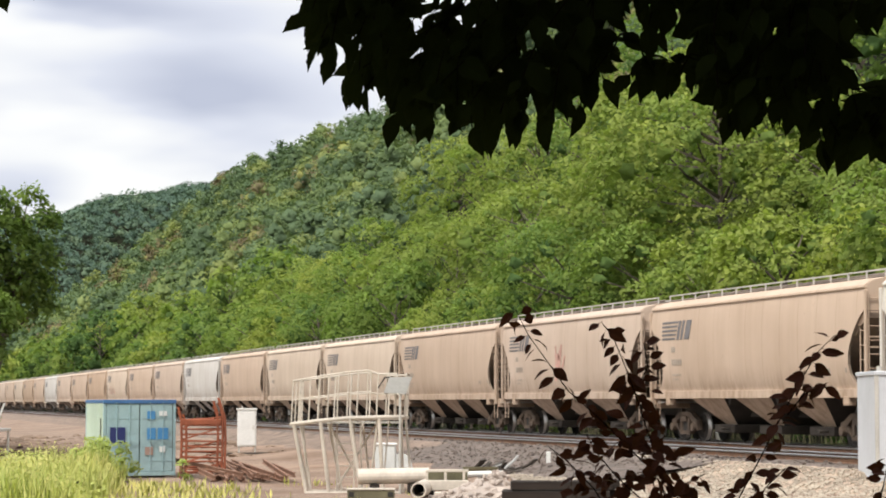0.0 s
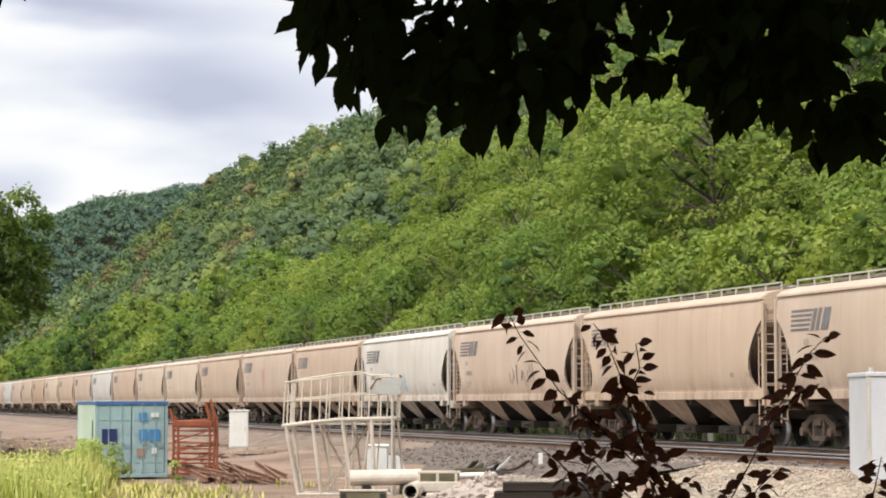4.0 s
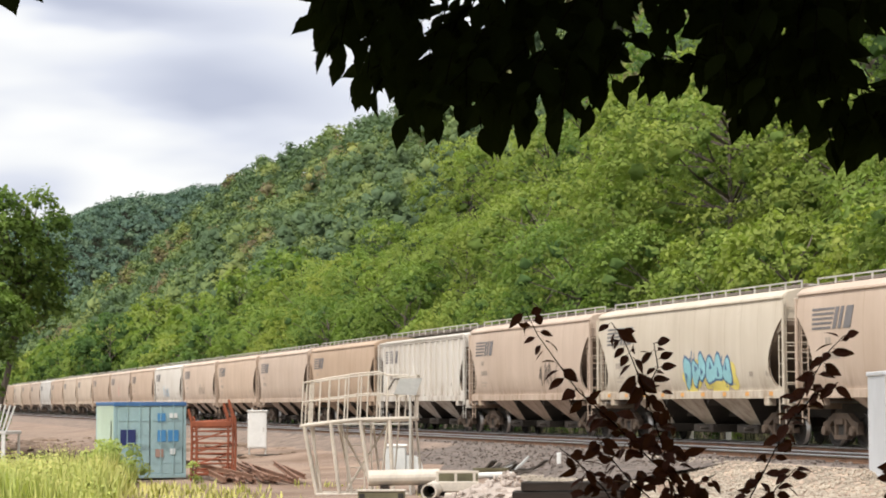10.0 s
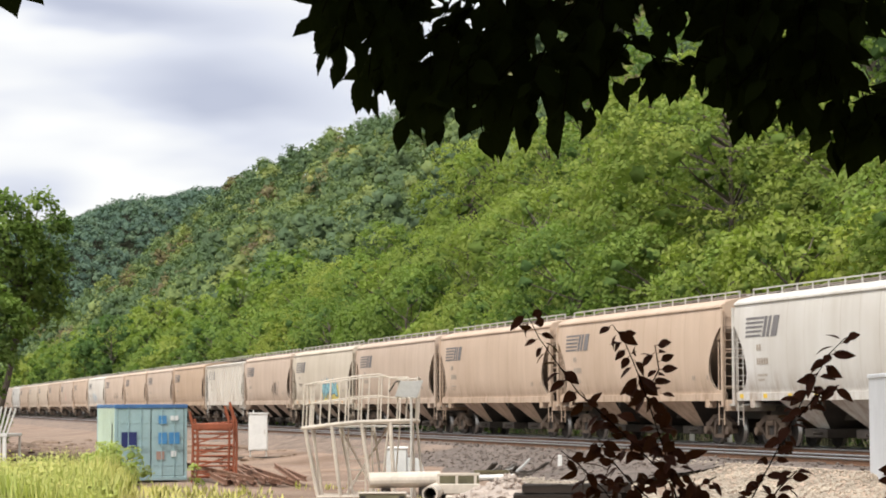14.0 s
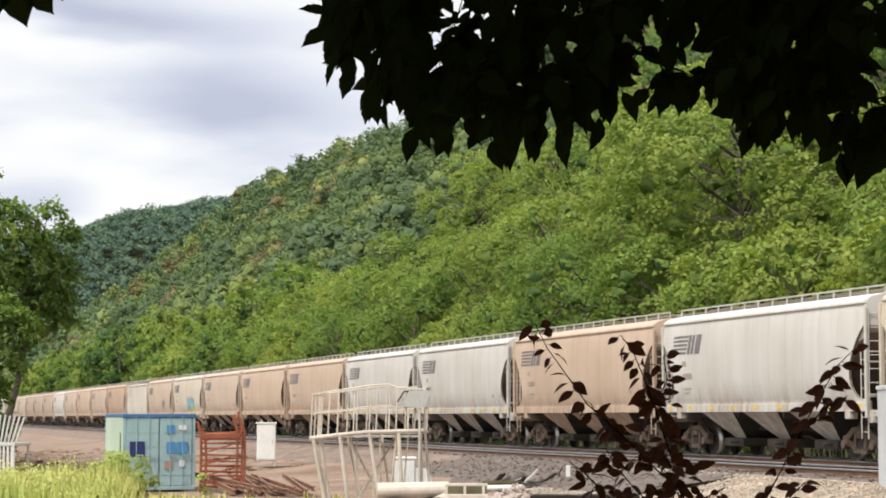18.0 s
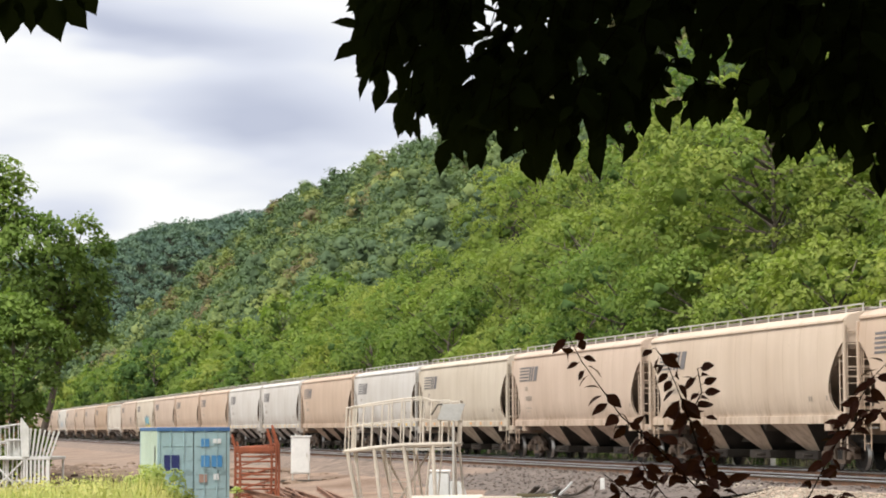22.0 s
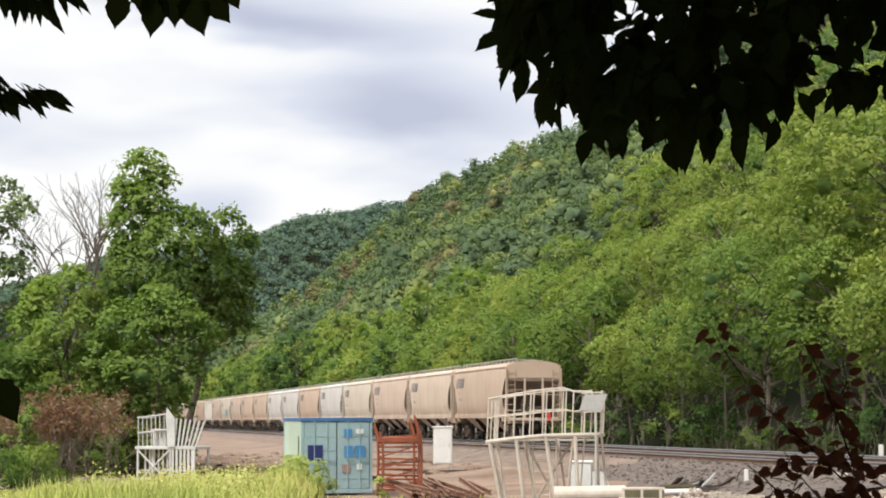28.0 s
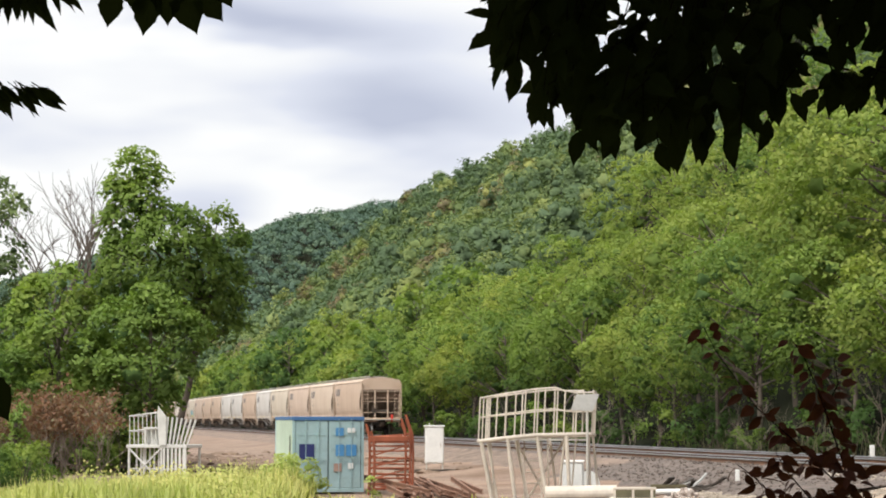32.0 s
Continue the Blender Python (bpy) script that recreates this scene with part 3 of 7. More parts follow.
def wheel_mesh():
    bm = bmesh.new()
    for sgn in (-1, 1):
        y = sgn * 0.72
        prof = [(0.10, -0.09), (0.15, -0.09), (0.17, -0.03), (0.36, 0.0), (0.385, -0.06), (0.457, -0.065), (0.455, 0.05), (0.487, 0.06), (0.487, 0.085), (0.39, 0.085), (0.37, 0.035), (0.16, 0.02), (0.10, 0.08)]
        w = lathe([(r, y - sgn * h) for r, h in prof], 16)
        tmp = bpy.data.meshes.new("tmp")
        w.to_mesh(tmp)
        w.free()
        bm.from_mesh(tmp)
        bpy.data.meshes.remove(tmp)
    rod(bm, (0, -0.95, 0), (0, 0.95, 0), 0.085, 10)
    me = bpy.data.meshes.new("wheelset")
    bm.to_mesh(me)
    bm.free()
    me.materials.append(M["wheel"])
    me.materials.append(M["tread"])
    for f in me.polygons:
        c = f.center
        r = math.hypot(c.x, c.z)
        if r > 0.44 and abs(f.normal.y) < 0.5:
            f.material_index = 1
        f.use_smooth = abs(f.normal.y) < 0.5
    return me


WHEEL_MESH = wheel_mesh()


def make_hopper(ribbed=False):
    """One covered hopper car; x forward along the track, y to the side the eye sees, z from the rail head."""
    prof = FLAT if ribbed else BODY
    car = thing("hopper_car", Matrix(), "hopper car", "railway car", "cars of the grain train")
    PAINT = M["paint"]
    hull = part("body", body_mesh(prof), PAINT, car)
    # recessed end sheets coloured darker: dirt, and the shade of the recess
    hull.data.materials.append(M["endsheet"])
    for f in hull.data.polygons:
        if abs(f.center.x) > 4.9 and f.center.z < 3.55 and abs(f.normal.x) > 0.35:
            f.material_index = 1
    for sgn in (-1, 1):
        bm = boxm(-HALF, HALF, sgn * 1.505, sgn * 1.545, 1.36, 1.60, 0.008)
        part("side_sill", bm, PAINT, car)
        if ribbed:
            for i in range(15):
                x = -6.9 + 13.8 * i / 14
                part("rib", boxm(x - 0.06, x + 0.06, sgn * 1.50, sgn * 1.59, 1.62, 4.08, 0.015), PAINT, car)
        # eave rail
        part("eave_rail", boxm(-HALF + 0.05, HALF - 0.05, sgn * 1.56 - 0.03, sgn * 1.56 + 0.03, 4.19, 4.27, 0.01), PAINT, car) if ribbed else part("eave_rail", boxm(-HALF + 0.05, HALF - 0.05, sgn * 1.59 - 0.02, sgn * 1.59 + 0.02, 4.235, 4.275, 0.006), PAINT, car)
    for sgn in (-1, 1):
        part("running_board", boxm(-HALF + 0.1, HALF - 0.1, sgn * 0.74 - 0.20, sgn * 0.74 + 0.20, 4.565, 4.60), M["coaming"], car)
    for e in (-1, 1):
        part("end_running_board", boxm(e * (HALF - 0.28) - 0.22, e * (HALF - 0.28) + 0.22, -0.54, 0.54, 4.62, 4.65), M["galv"], car)
    part("hatch_coaming", boxm(-HALF + 0.75, HALF - 0.75, -0.32, 0.32, 4.56, 4.69, 0.02), M["coaming"], car)
    # the hand rail round the running board, with its stanchions
    bm = bmesh.new()
    for y in (0.95,):
        box(bm, -HALF + 0.05, HALF - 0.05, y - 0.022, y + 0.022, 4.715, 4.755)
        for i in range(15):
            x = -HALF + 0.08 + (2 * HALF - 0.16) * i / 14
            box(bm, x - 0.026, x + 0.026, y - 0.02, y + 0.02, 4.50, 4.72)
    part("hand_rail", bm, M["galv"], car)
    bm = bmesh.new()
    for i in range(5):
        x = -5.6 + 2.8 * i
        box(bm, x - 1.25, x + 1.25, -0.36, 0.36, 4.685, 4.72, 0.01)
    part("roof_hatch", bm, M["coaming"], car)
    # discharge bays under the hull, light slope sheets with dark gaps between
    for cx in (-3.55, 0.0, 3.55):
        bm = bmesh.new()
        top, bot = [], []
        for dx, dy in ((-1.40, -1.46), (1.40, -1.46), (1.40, 1.46), (-1.40, 1.46)):
            top.append(bm.verts.new((cx + dx, dy, 1.42)))
            bot.append(bm.verts.new((cx + dx * 0.26, dy * 0.36, 0.50)))
        for i in range(4):
            bm.faces.new((top[i], top[(i + 1) % 4], bot[(i + 1) % 4], bot[i]))
        bm.faces.new(bot)
        bm.faces.new(top[::-1])
        bmesh.ops.recalc_face_normals(bm, faces=bm.faces[:])
        bay = part("bay", bm, PAINT, car)
        # end-facing slope sheets coloured near-black, painting the shade between bays
        bay.data.materials.append(M["bay_shade"])
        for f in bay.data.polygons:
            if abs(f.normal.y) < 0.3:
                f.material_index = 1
        bm = boxm(cx - 0.80, cx + 0.80, -0.85, 0.85, 0.30, 0.56, 0.03)
        rod(bm, (cx - 0.45, 0.75, 0.43), (cx - 0.45, 1.15, 0.43), 0.05, 6)
        part("outlet_gate", bm, M["grime"], car)
    part("centre_sill", boxm(-HALF - 0.3, HALF + 0.3, -0.28, 0.28, 0.80, 1.20), M["grime"], car)
    # sheets between the bays, edge on from the side, coloured dark for the shade there
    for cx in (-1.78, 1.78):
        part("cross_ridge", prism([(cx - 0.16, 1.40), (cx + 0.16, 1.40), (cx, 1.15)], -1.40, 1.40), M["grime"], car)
    for e in (-1, 1):
        x = e * (HALF + 0.02)
        for sgn in (-1, 1):
            part("ladder", ladder(e * (HALF - 0.30), sgn * 1.50, 0.62, 3.7, 0.42, True, 8), M["galv"] if ribbed else PAINT, car)
            part("end_ladder", ladder(x, sgn * 1.30, 1.2, 4.15, 0.42, False, 8), PAINT, car)
            part("end_post", boxm(x - 0.06, x + 0.06, sgn * 0.52 - 0.05, sgn * 0.52 + 0.05, 1.2, 3.6, 0.01), PAINT, car)
            part("corner_post", boxm(x - 0.05, x + 0.05, sgn * 1.60 - 0.035, sgn * 1.60 + 0.035, 1.2, 4.18, 0.01), PAINT, car)
            part("jacking_pad", boxm(e * 6.6 - 0.16, e * 6.6 + 0.16, sgn * 1.30, sgn * 1.56, 1.15, 1.40, 0.02), PAINT, car)
        part("end_sill", boxm(x - 0.10, x + 0.10, -1.5, 1.5, 1.05, 1.38, 0.02), PAINT, car)
        part("end_platform", boxm(e * HALF - 0.75, e * HALF + 0.05, -1.42, 1.42, 1.22, 1.27), M["galv"], car)
        bm = boxm(x - 0.02, x + 0.02, -1.56, 1.56, 2.93, 2.97)
        box(bm, x - 0.02, x + 0.02, -1.56, 1.56, 2.66, 2.70)
        box(bm, x - 0.02, x + 0.02, -1.56, 1.56, 1.78, 1.83)
        part("crossover_rail", bm, PAINT, car)
        bm = bmesh.new()
        rod(bm, (e * (HALF + 0.1), 0, 0.86), (e * (PITCH / 2), 0, 0.86), 0.09, 8)
        box(bm, e * (PITCH / 2 - 0.22) - 0.14, e * (PITCH / 2 - 0.22) + 0.14, -0.16, 0.16, 0.70, 1.02, 0.03)
        part("coupler", bm, M["bogie"], car)
        bm = bmesh.new()
        rod(bm, (e * (HALF + 0.12), 0.35, 0.80), (e * (PITCH / 2 - 0.25), 0.25, 0.45), 0.035, 6)
        part("air_hose", bm, M["grime"], car)
        bogie_parts(car, e * 6.35)
    # brake wheel on the trailing end
    bm = bmesh.new()
    hub = Vector((-HALF - 0.16, 0.55, 2.22))
    rim = [hub + Vector((0, 0.22 * math.cos(k * math.pi / 6), 0.22 * math.sin(k * math.pi / 6))) for k in range(12)]
    for k in range(12):
        rod(bm, rim[k], rim[(k + 1) % 12], 0.022, 5)
        if k % 3 == 0:
            rod(bm, hub, rim[k], 0.014, 4)
    part("brake_wheel", bm, M["bogie"], car)
    bm = boxm(-HALF - 0.10, -HALF + 0.25, 0.38, 0.72, 1.75, 2.15, 0.03)
    rod(bm, (-HALF + 0.5, -0.6, 1.85), (-HALF + 0.5, 0.4, 1.85), 0.17, 10)
    part("brake_gear", bm, M["grime"], car)
    # faded railway emblem: five bars and two slanting blocks, and stencilled data below it
    bm = bmesh.new()
    for i in range(5):
        z = 3.24 + 0.13 * i
        add_patch(bm, 5.66 - 0.06 * i, 6.85, z, z + 0.065, -0.3, prof, steps=1)
    for x0, w in ((5.34, 0.22), (5.04, 0.20), (4.46, 0.44)):
        add_patch(bm, x0, x0 + w, 3.23, 3.83, -0.35, prof)
    part("emblem", bm, M["logo"], car, "faded dark railway emblem of bars and blocks")
    bm = bmesh.new()
    rng = random.Random(3)
    for row, (z, n, w, h) in enumerate(((2.84, 2, 0.15, 0.17), (2.42, 5, 0.14, 0.19), (2.08, 6, 0.09, 0.06), (1.95, 4, 0.09, 0.05))):
        for i in range(n):
            add_patch(bm, 6.0 - i * (w + 0.04) - w, 6.0 - i * (w + 0.04), z, z + h, 0, prof, steps=1)
    for x in (-5.6, -5.75, -6.8):
        add_patch(bm, x, x + 0.10, 2.02, 2.16, 0, prof, steps=1)
    part("stencil", bm, M["stencil"], car, "small unreadable stencilled lettering")["kind"] = "stuff"
    return car


def reflectors(car, col, prof):
    """Square reflective plates along the side sill."""
    for i in range(9):
        x = -HALF + 0.9 + (2 * HALF - 1.8) * i / 8
        part("reflector", boxm(x - 0.13, x + 0.13, 1.548, 1.556, 1.44, 1.56), M[col], car)


def graffiti(car, kind, x0, z0, w, h, cols, seed, prof=BODY):
    """Sprayed tag: a filled band and slanting strokes; no letters can be read."""
    rng = random.Random(seed)
    if kind == "filled":
        def blob(bm, cx, cz, rx, rz, off, wave):
            ring = []
            for k in range(20):
                a = 2 * math.pi * k / 20
                f = 1 + wave * math.sin(3 * a + cx)
                z = cz + rz * f * math.sin(a)
                ring.append(bm.verts.new((cx + rx * f * math.cos(a), side_y(z, prof) + off, z)))
            mid = bm.verts.new((cx, side_y(cz, prof) + off, cz))
            for k in range(20):
                bm.faces.new((mid, ring[k], ring[(k + 1) % 20]))
        halo, edge, fill, eye = (bmesh.new() for _ in range(4))
        n = 6
        for i in range(n):
            cx = x0 + w * (i + 0.5 + rng.uniform(-0.12, 0.12)) / n
            cz = z0 + h * (0.50 + rng.uniform(-0.12, 0.08))
            fx, fz = rng.uniform(0.85, 1.15), rng.uniform(0.75, 1.05)
            blob(halo, cx + rng.uniform(-0.2, 0.3), z0 + h * rng.uniform(0.10, 0.45), w / n * rng.uniform(0.7, 1.0), h * rng.uniform(0.25, 0.42), 0.010, 0.25)
            blob(edge, cx, cz, w / n * 0.62 * fx, h * 0.56 * fz, 0.013 + 0.0012 * i, 0.16)
            blob(fill, cx, cz, w / n * 0.50 * fx, h * 0.47 * fz, 0.022 + 0.0012 * i, 0.16)
            blob(eye, cx + w / n * rng.uniform(-0.2, 0.2), cz + h * 0.14 * (-1) ** i, w / n * rng.uniform(0.08, 0.16), h * rng.uniform(0.08, 0.15), 0.032, 0.3)
            for k in range(3):
                a = cx + w / n * rng.uniform(-0.9, 0.9)
                z = z0 + h * rng.uniform(-0.12, 0.95)
                add_patch(eye, a, a + rng.uniform(0.03, 0.06), z, z + h * rng.uniform(0.12, 0.3), rng.uniform(-1.2, 1.2), prof, 0.012, 1)
        for nm, bm, m, lb in (("sprayed_halo", halo, M["spray_yellow"], "yellow-green sprayed halo"), ("sprayed_edge", edge, cols[1], "dark sprayed outline"), ("sprayed_fill", fill, cols[0], "sky-blue sprayed fill"), ("sprayed_detail", eye, cols[1], "dark sprayed strokes")):
            part(nm, bm, m, car, lb)["kind"] = "stuff"
    else:
        bm = bmesh.new()
        for i in range(10):
            a = x0 + w * (i + rng.random() * 0.5) / 10
            add_patch(bm, a, a + rng.uniform(0.05, 0.10) * (2 if kind == "wide" else 1), z0 + rng.uniform(0, 0.3) * h, z0 + h * rng.uniform(0.6, 1.0), rng.uniform(-0.7, 0.7), prof, 0.014)
        part("sprayed_scrawl", bm, cols[0], car, "thin sprayed scrawl")["kind"] = "stuff"


M["reflect_yellow"] = simple("yellow_reflector", (0.75, 0.50, 0.05), 0.4, 0, 0.1, 5, 0)
M["reflect_orange"] = simple("orange_reflector", (0.72, 0.36, 0.10), 0.4, 0, 0.15, 5, 0)
M["spray_cyan"] = simple("cyan_spray", (0.27, 0.53, 0.58), 0.6, 0, 0.25, 3, 0)
M["spray_navy"] = simple("navy_spray", (0.10, 0.18, 0.30), 0.6, 0, 0.25, 3, 0)
M["spray_pale"] = simple("pale_blue_spray", (0.42, 0.55, 0.66), 0.6, 0, 0.3, 3, 0)
M["spray_pink"] = simple("faded_pink_spray", (0.62, 0.36, 0.30), 0.6, 0, 0.3, 2, 0)
M["spray_dark"] = simple("faded_black_spray", (0.16, 0.13, 0.11), 0.6, 0, 0.3, 2, 0)
M["spray_yellow"] = simple("yellow_spray", (0.72, 0.60, 0.15), 0.6, 0, 0.25, 2, 0)

IVORY = (0.64, 0.57, 0.475)
TAN, CREAM, GREY, BROWN, PALE, WHITE = (0.585, 0.45, 0.352), (0.645, 0.53, 0.43), (0.645, 0.625, 0.60), (0.525, 0.385, 0.28), (0.605, 0.482, 0.395), (0.70, 0.665, 0.615)
KINDS = [TAN, CREAM, PALE, IVORY, GREY, TAN, GREY, GREY, TAN, TAN, PALE, IVORY, PALE, WHITE, BROWN, PALE, TAN, PALE, WHITE, TAN, PALE, TAN, CREAM, CREAM, TAN, GREY, PALE, TAN, CREAM, BROWN, TAN, PALE, GREY, TAN, BROWN, CREAM, TAN, PALE, BROWN, TAN, PALE]
LABELS = {IVORY: "pale ivory covered hopper car with curved sides", TAN: "tan covered hopper car with weathered curved sides", CREAM: "cream covered hopper car with curved sides on rails", GREY: "light grey covered hopper car with dark emblem",
          BROWN: "dusty brown-tan covered hopper car with curved sides", PALE: "pale dusty beige covered hopper car with curved sides", WHITE: "off-white covered hopper car with ribbed or streaked sides"}
TRAIN = []
SPOT = []   # how far each car's middle lies ahead of the train's trailing end


def build_train():
    round_car, rib_car = make_hopper(False), make_hopper(True)
    rng = random.Random(11)
    for i, col in enumerate(KINDS):
        if i == 0:
            car = round_car
        elif i == 13:
            car = rib_car
        else:
            car = copy_thing(round_car, Matrix())
        f = rng.uniform(0.90, 0.98)
        tint = tuple(c * f for c in col)
        for o in car.children_recursive:
            o.color = (*tint, 1)
            # bays coloured slightly lighter, in place of light bounced off the ground
            if o.name.startswith("bay"):
                o.color = (*(min(0.8, c * 1.08) for c in tint), 1)
        car["label"] = LABELS[col]
        TRAIN.append(car)
        # the car's own length: the hull is drawn out or in, the bogies move with its ends
        a, b = (PITCH * k + SLIP[min(k, len(SLIP) - 1)] for k in (i, i + 1))
        SPOT.append((a + b) / 2 - PITCH / 2 + 7.75)
        f = (b - a) / PITCH
        for o in car.children:
            if o.name.startswith("bogie"):
                o.location.x = math.copysign(6.35, o.data.vertices[0].co.x) * (f - 1)
            else:
                o.scale.x = f
    for i in (3, 11, 18):
        reflectors(TRAIN[i], "reflect_orange", BODY)
    for i in (4, 6, 7):
        reflectors(TRAIN[i], "reflect_yellow", BODY)
    graffiti(TRAIN[11], "filled", -4.2, 1.78, 3.9, 1.0, (M["spray_cyan"], M["spray_navy"]), 4)
    graffiti(TRAIN[18], "wide", -1.2, 1.75, 3.6, 1.1, (M["spray_pale"],), 2)
    graffiti(TRAIN[17], "thin", -3.4, 1.9, 3.4, 0.9, (M["spray_dark"],), 5)
    graffiti(TRAIN[12], "thin", -3.8, 1.9, 2.0, 1.0, (M["spray_dark"],), 9)
    graffiti(TRAIN[20], "wide", 0.4, 1.9, 0.7, 1.5, (M["spray_pink"],), 6)
    graffiti(TRAIN[28], "wide", 1.0, 1.8, 4.0, 1.2, (M["spray_pink"],), 7)
    TRAIN[18]["label"] = "off-white covered hopper car with pale blue sprayed tag"
    TRAIN[13]["label"] = "white ribbed-side covered hopper car with rusty roof edge"
    TRAIN[11]["label"] = "cream covered hopper car with bright cyan graffiti"
    # end-of-train marker hung on the last coupler
    bm = boxm(-HALF - 0.50, -HALF - 0.36, -0.90, -0.72, 1.02, 1.62, 0.03)
    part("end_marker", bm, simple("red_marker", (0.60, 0.05, 0.03), 0.4, 0, 0.15, 4, 0), TRAIN[0], "bright red end-of-train marker")


build_train()

# ---- woods ----


def cards(rng, pts, nrm, size, aspect=0.70, fold=0.10, tumble=0.0):
    """Small pointed leaf clumps, one folded diamond at each point; tumble tilts each out of its normal."""
    n = len(pts)
    if tumble:
        nrm = nrm + rng.normal(size=(n, 3)) * tumble
        nrm = nrm / (np.linalg.norm(nrm, axis=1, keepdims=True) + 1e-9)
    d = rng.normal(size=(n, 3))
    d[:, 2] -= 0.35
    d -= nrm * (d * nrm).sum(1, keepdims=True)
    d /= np.linalg.norm(d, axis=1, keepdims=True) + 1e-9
    e = np.cross(nrm, d)
    L = (size * rng.uniform(0.6, 1.4, n))[:, None]
    w = L * aspect * 0.5
    a, b = pts - d * L * 0.5, pts + d * L * 0.5
    mid = pts - d * L * rng.uniform(-0.15, 0.2, (n, 1))
    return np.stack([a, mid - e * w + nrm * L * fold, b, mid + e * w + nrm * L * fold], 1).reshape(-1, 3)


def round_shape(level):
    bm = bmesh.new()
    bmesh.ops.create_icosphere(bm, subdivisions=level, radius=1.0)
    v = np.array([tuple(q.co) for q in bm.verts])
    f = np.array([[q.index for q in g.verts] for g in bm.faces])
    bm.free()
    return v, f


def clump_shapes(level, count, seed):
    """Knobbly leafy masses: round forms pushed out by a dozen smaller ones."""
    u, f = round_shape(level)
    rng = np.random.default_rng(seed)
    V, N = [], []
    for i in range(count):
        d = rng.normal(size=(13, 3))
        d /= np.linalg.norm(d, axis=1, keepdims=True)
        bump = np.exp(-(1 - u @ d.T) / 0.06).max(1)
        v = u * (0.54 + 0.34 * bump + rng.normal(0, 0.13, len(u)))[:, None]
        fn = np.cross(v[f[:, 1]] - v[f[:, 0]], v[f[:, 2]] - v[f[:, 0]])
        n = np.zeros_like(v)
        for j in range(3):
            np.add.at(n, f[:, j], fn)
        V.append(v)
        N.append(n / np.linalg.norm(n, axis=1, keepdims=True))
    return np.array(V), np.array(N), f


CLUMPS = {1: clump_shapes(1, 8, 4), 2: clump_shapes(2, 8, 5), 3: clump_shapes(3, 8, 6)}


def boughs(rng, centres, radii, level, mid=None):
    """The leafy inner mass of every bough: vertices, triangles and normals."""
    V, N, f = CLUMPS[level]
    nb = len(radii)
    k = rng.integers(0, len(V), nb)
    a = rng.uniform(0, 6.283, nb)
    R = np.zeros((nb, 3, 3))
    R[:, 0, 0], R[:, 0, 1], R[:, 1, 0], R[:, 1, 1], R[:, 2, 2] = np.cos(a), -np.sin(a), np.sin(a), np.cos(a), 1
    v = np.einsum("bij,bvj->bvi", R, V[k]) * radii[:, None, None] * np.array([1, 1, 0.86]) + centres[:, None]
    n = np.einsum("bij,bvj->bvi", R, N[k])
    out = centres - (centres.mean(0) if mid is None else mid)
    out /= np.linalg.norm(out, axis=1, keepdims=True) + 1e-6
    n = n * 0.8 + out[:, None] * 0.55
    n /= np.linalg.norm(n, axis=2, keepdims=True)
    m = V.shape[1]
    tri = (f[None] + (np.arange(nb) * m)[:, None, None]).reshape(-1, 3)
    return v.reshape(-1, 3), tri, n.reshape(-1, 3), m


def leaf_sprays(rng, centres, radii, n, leaf, per=10, mid=None):
    """Leaves in flat drooping sprays over round boughs: points, card normals, shading normals, bough of each."""
    ns = max(1, n // per)
    k = rng.choice(len(radii), ns, p=radii ** 2 / (radii ** 2).sum())
    out = centres - (centres.mean(0) if mid is None else mid)
    out /= np.linalg.norm(out, axis=1, keepdims=True) + 1e-6
    d = rng.normal(size=(ns, 3)) + out[k] * 0.8
    d[:, 2] = np.where(rng.random(ns) < 0.75, np.abs(d[:, 2]), d[:, 2])
    d /= np.linalg.norm(d, axis=1, keepdims=True)
    pos = centres[k] + d * (radii[k] * (1.08 - 0.44 * rng.random(ns) ** 1.7))[:, None]
    sn = d * 0.7 + np.array([0, 0, 0.6]) + rng.normal(size=(ns, 3)) * 0.28
    sn /= np.linalg.norm(sn, axis=1, keepdims=True)
    a = np.cross(sn, rng.normal(size=(ns, 3)))
    a /= np.linalg.norm(a, axis=1, keepdims=True) + 1e-9
    b = np.cross(sn, a)
    rs = leaf * rng.uniform(1.5, 3.2, ns)
    j = np.repeat(np.arange(ns), per)
    rho, th = np.sqrt(rng.random(len(j))), rng.uniform(0, 6.283, len(j))
    pts = pos[j] + (a[j] * (rho * np.cos(th))[:, None] + b[j] * (rho * np.sin(th) * 0.7)[:, None]) * rs[j][:, None]
    pts += sn[j] * (-0.30 * rho * rho * rs[j] + rng.normal(0, 0.10, len(j)) * rs[j])[:, None]
    sh = sn * 0.38 + d * 0.50 + out[k] * 0.62
    sh /= np.linalg.norm(sh, axis=1, keepdims=True)
    return pts, sn[j], sh[j], k[j], rng.normal(0, 0.055, ns)[j]


def crown_lumps(rng, r, h, n):
    """Centres and radii of the lumps of one crown, its base at z = 0."""
    f = (np.arange(n) + rng.random(n)) / n
    a = np.arange(n) * 2.4 + rng.uniform(-0.7, 0.7, n)
    reach = r * 0.80 * np.sin(math.pi * (0.20 + 0.70 * f)) ** 0.7 * np.sqrt(rng.uniform(0.25, 1.0, n)) * rng.uniform(0.85, 1.15, n)
    c = np.stack([reach * np.cos(a), reach * np.sin(a), h * (0.14 + 0.76 * f)], -1)
    return c, r * rng.uniform(0.22, 0.40, n) * (1.08 - 0.30 * f)


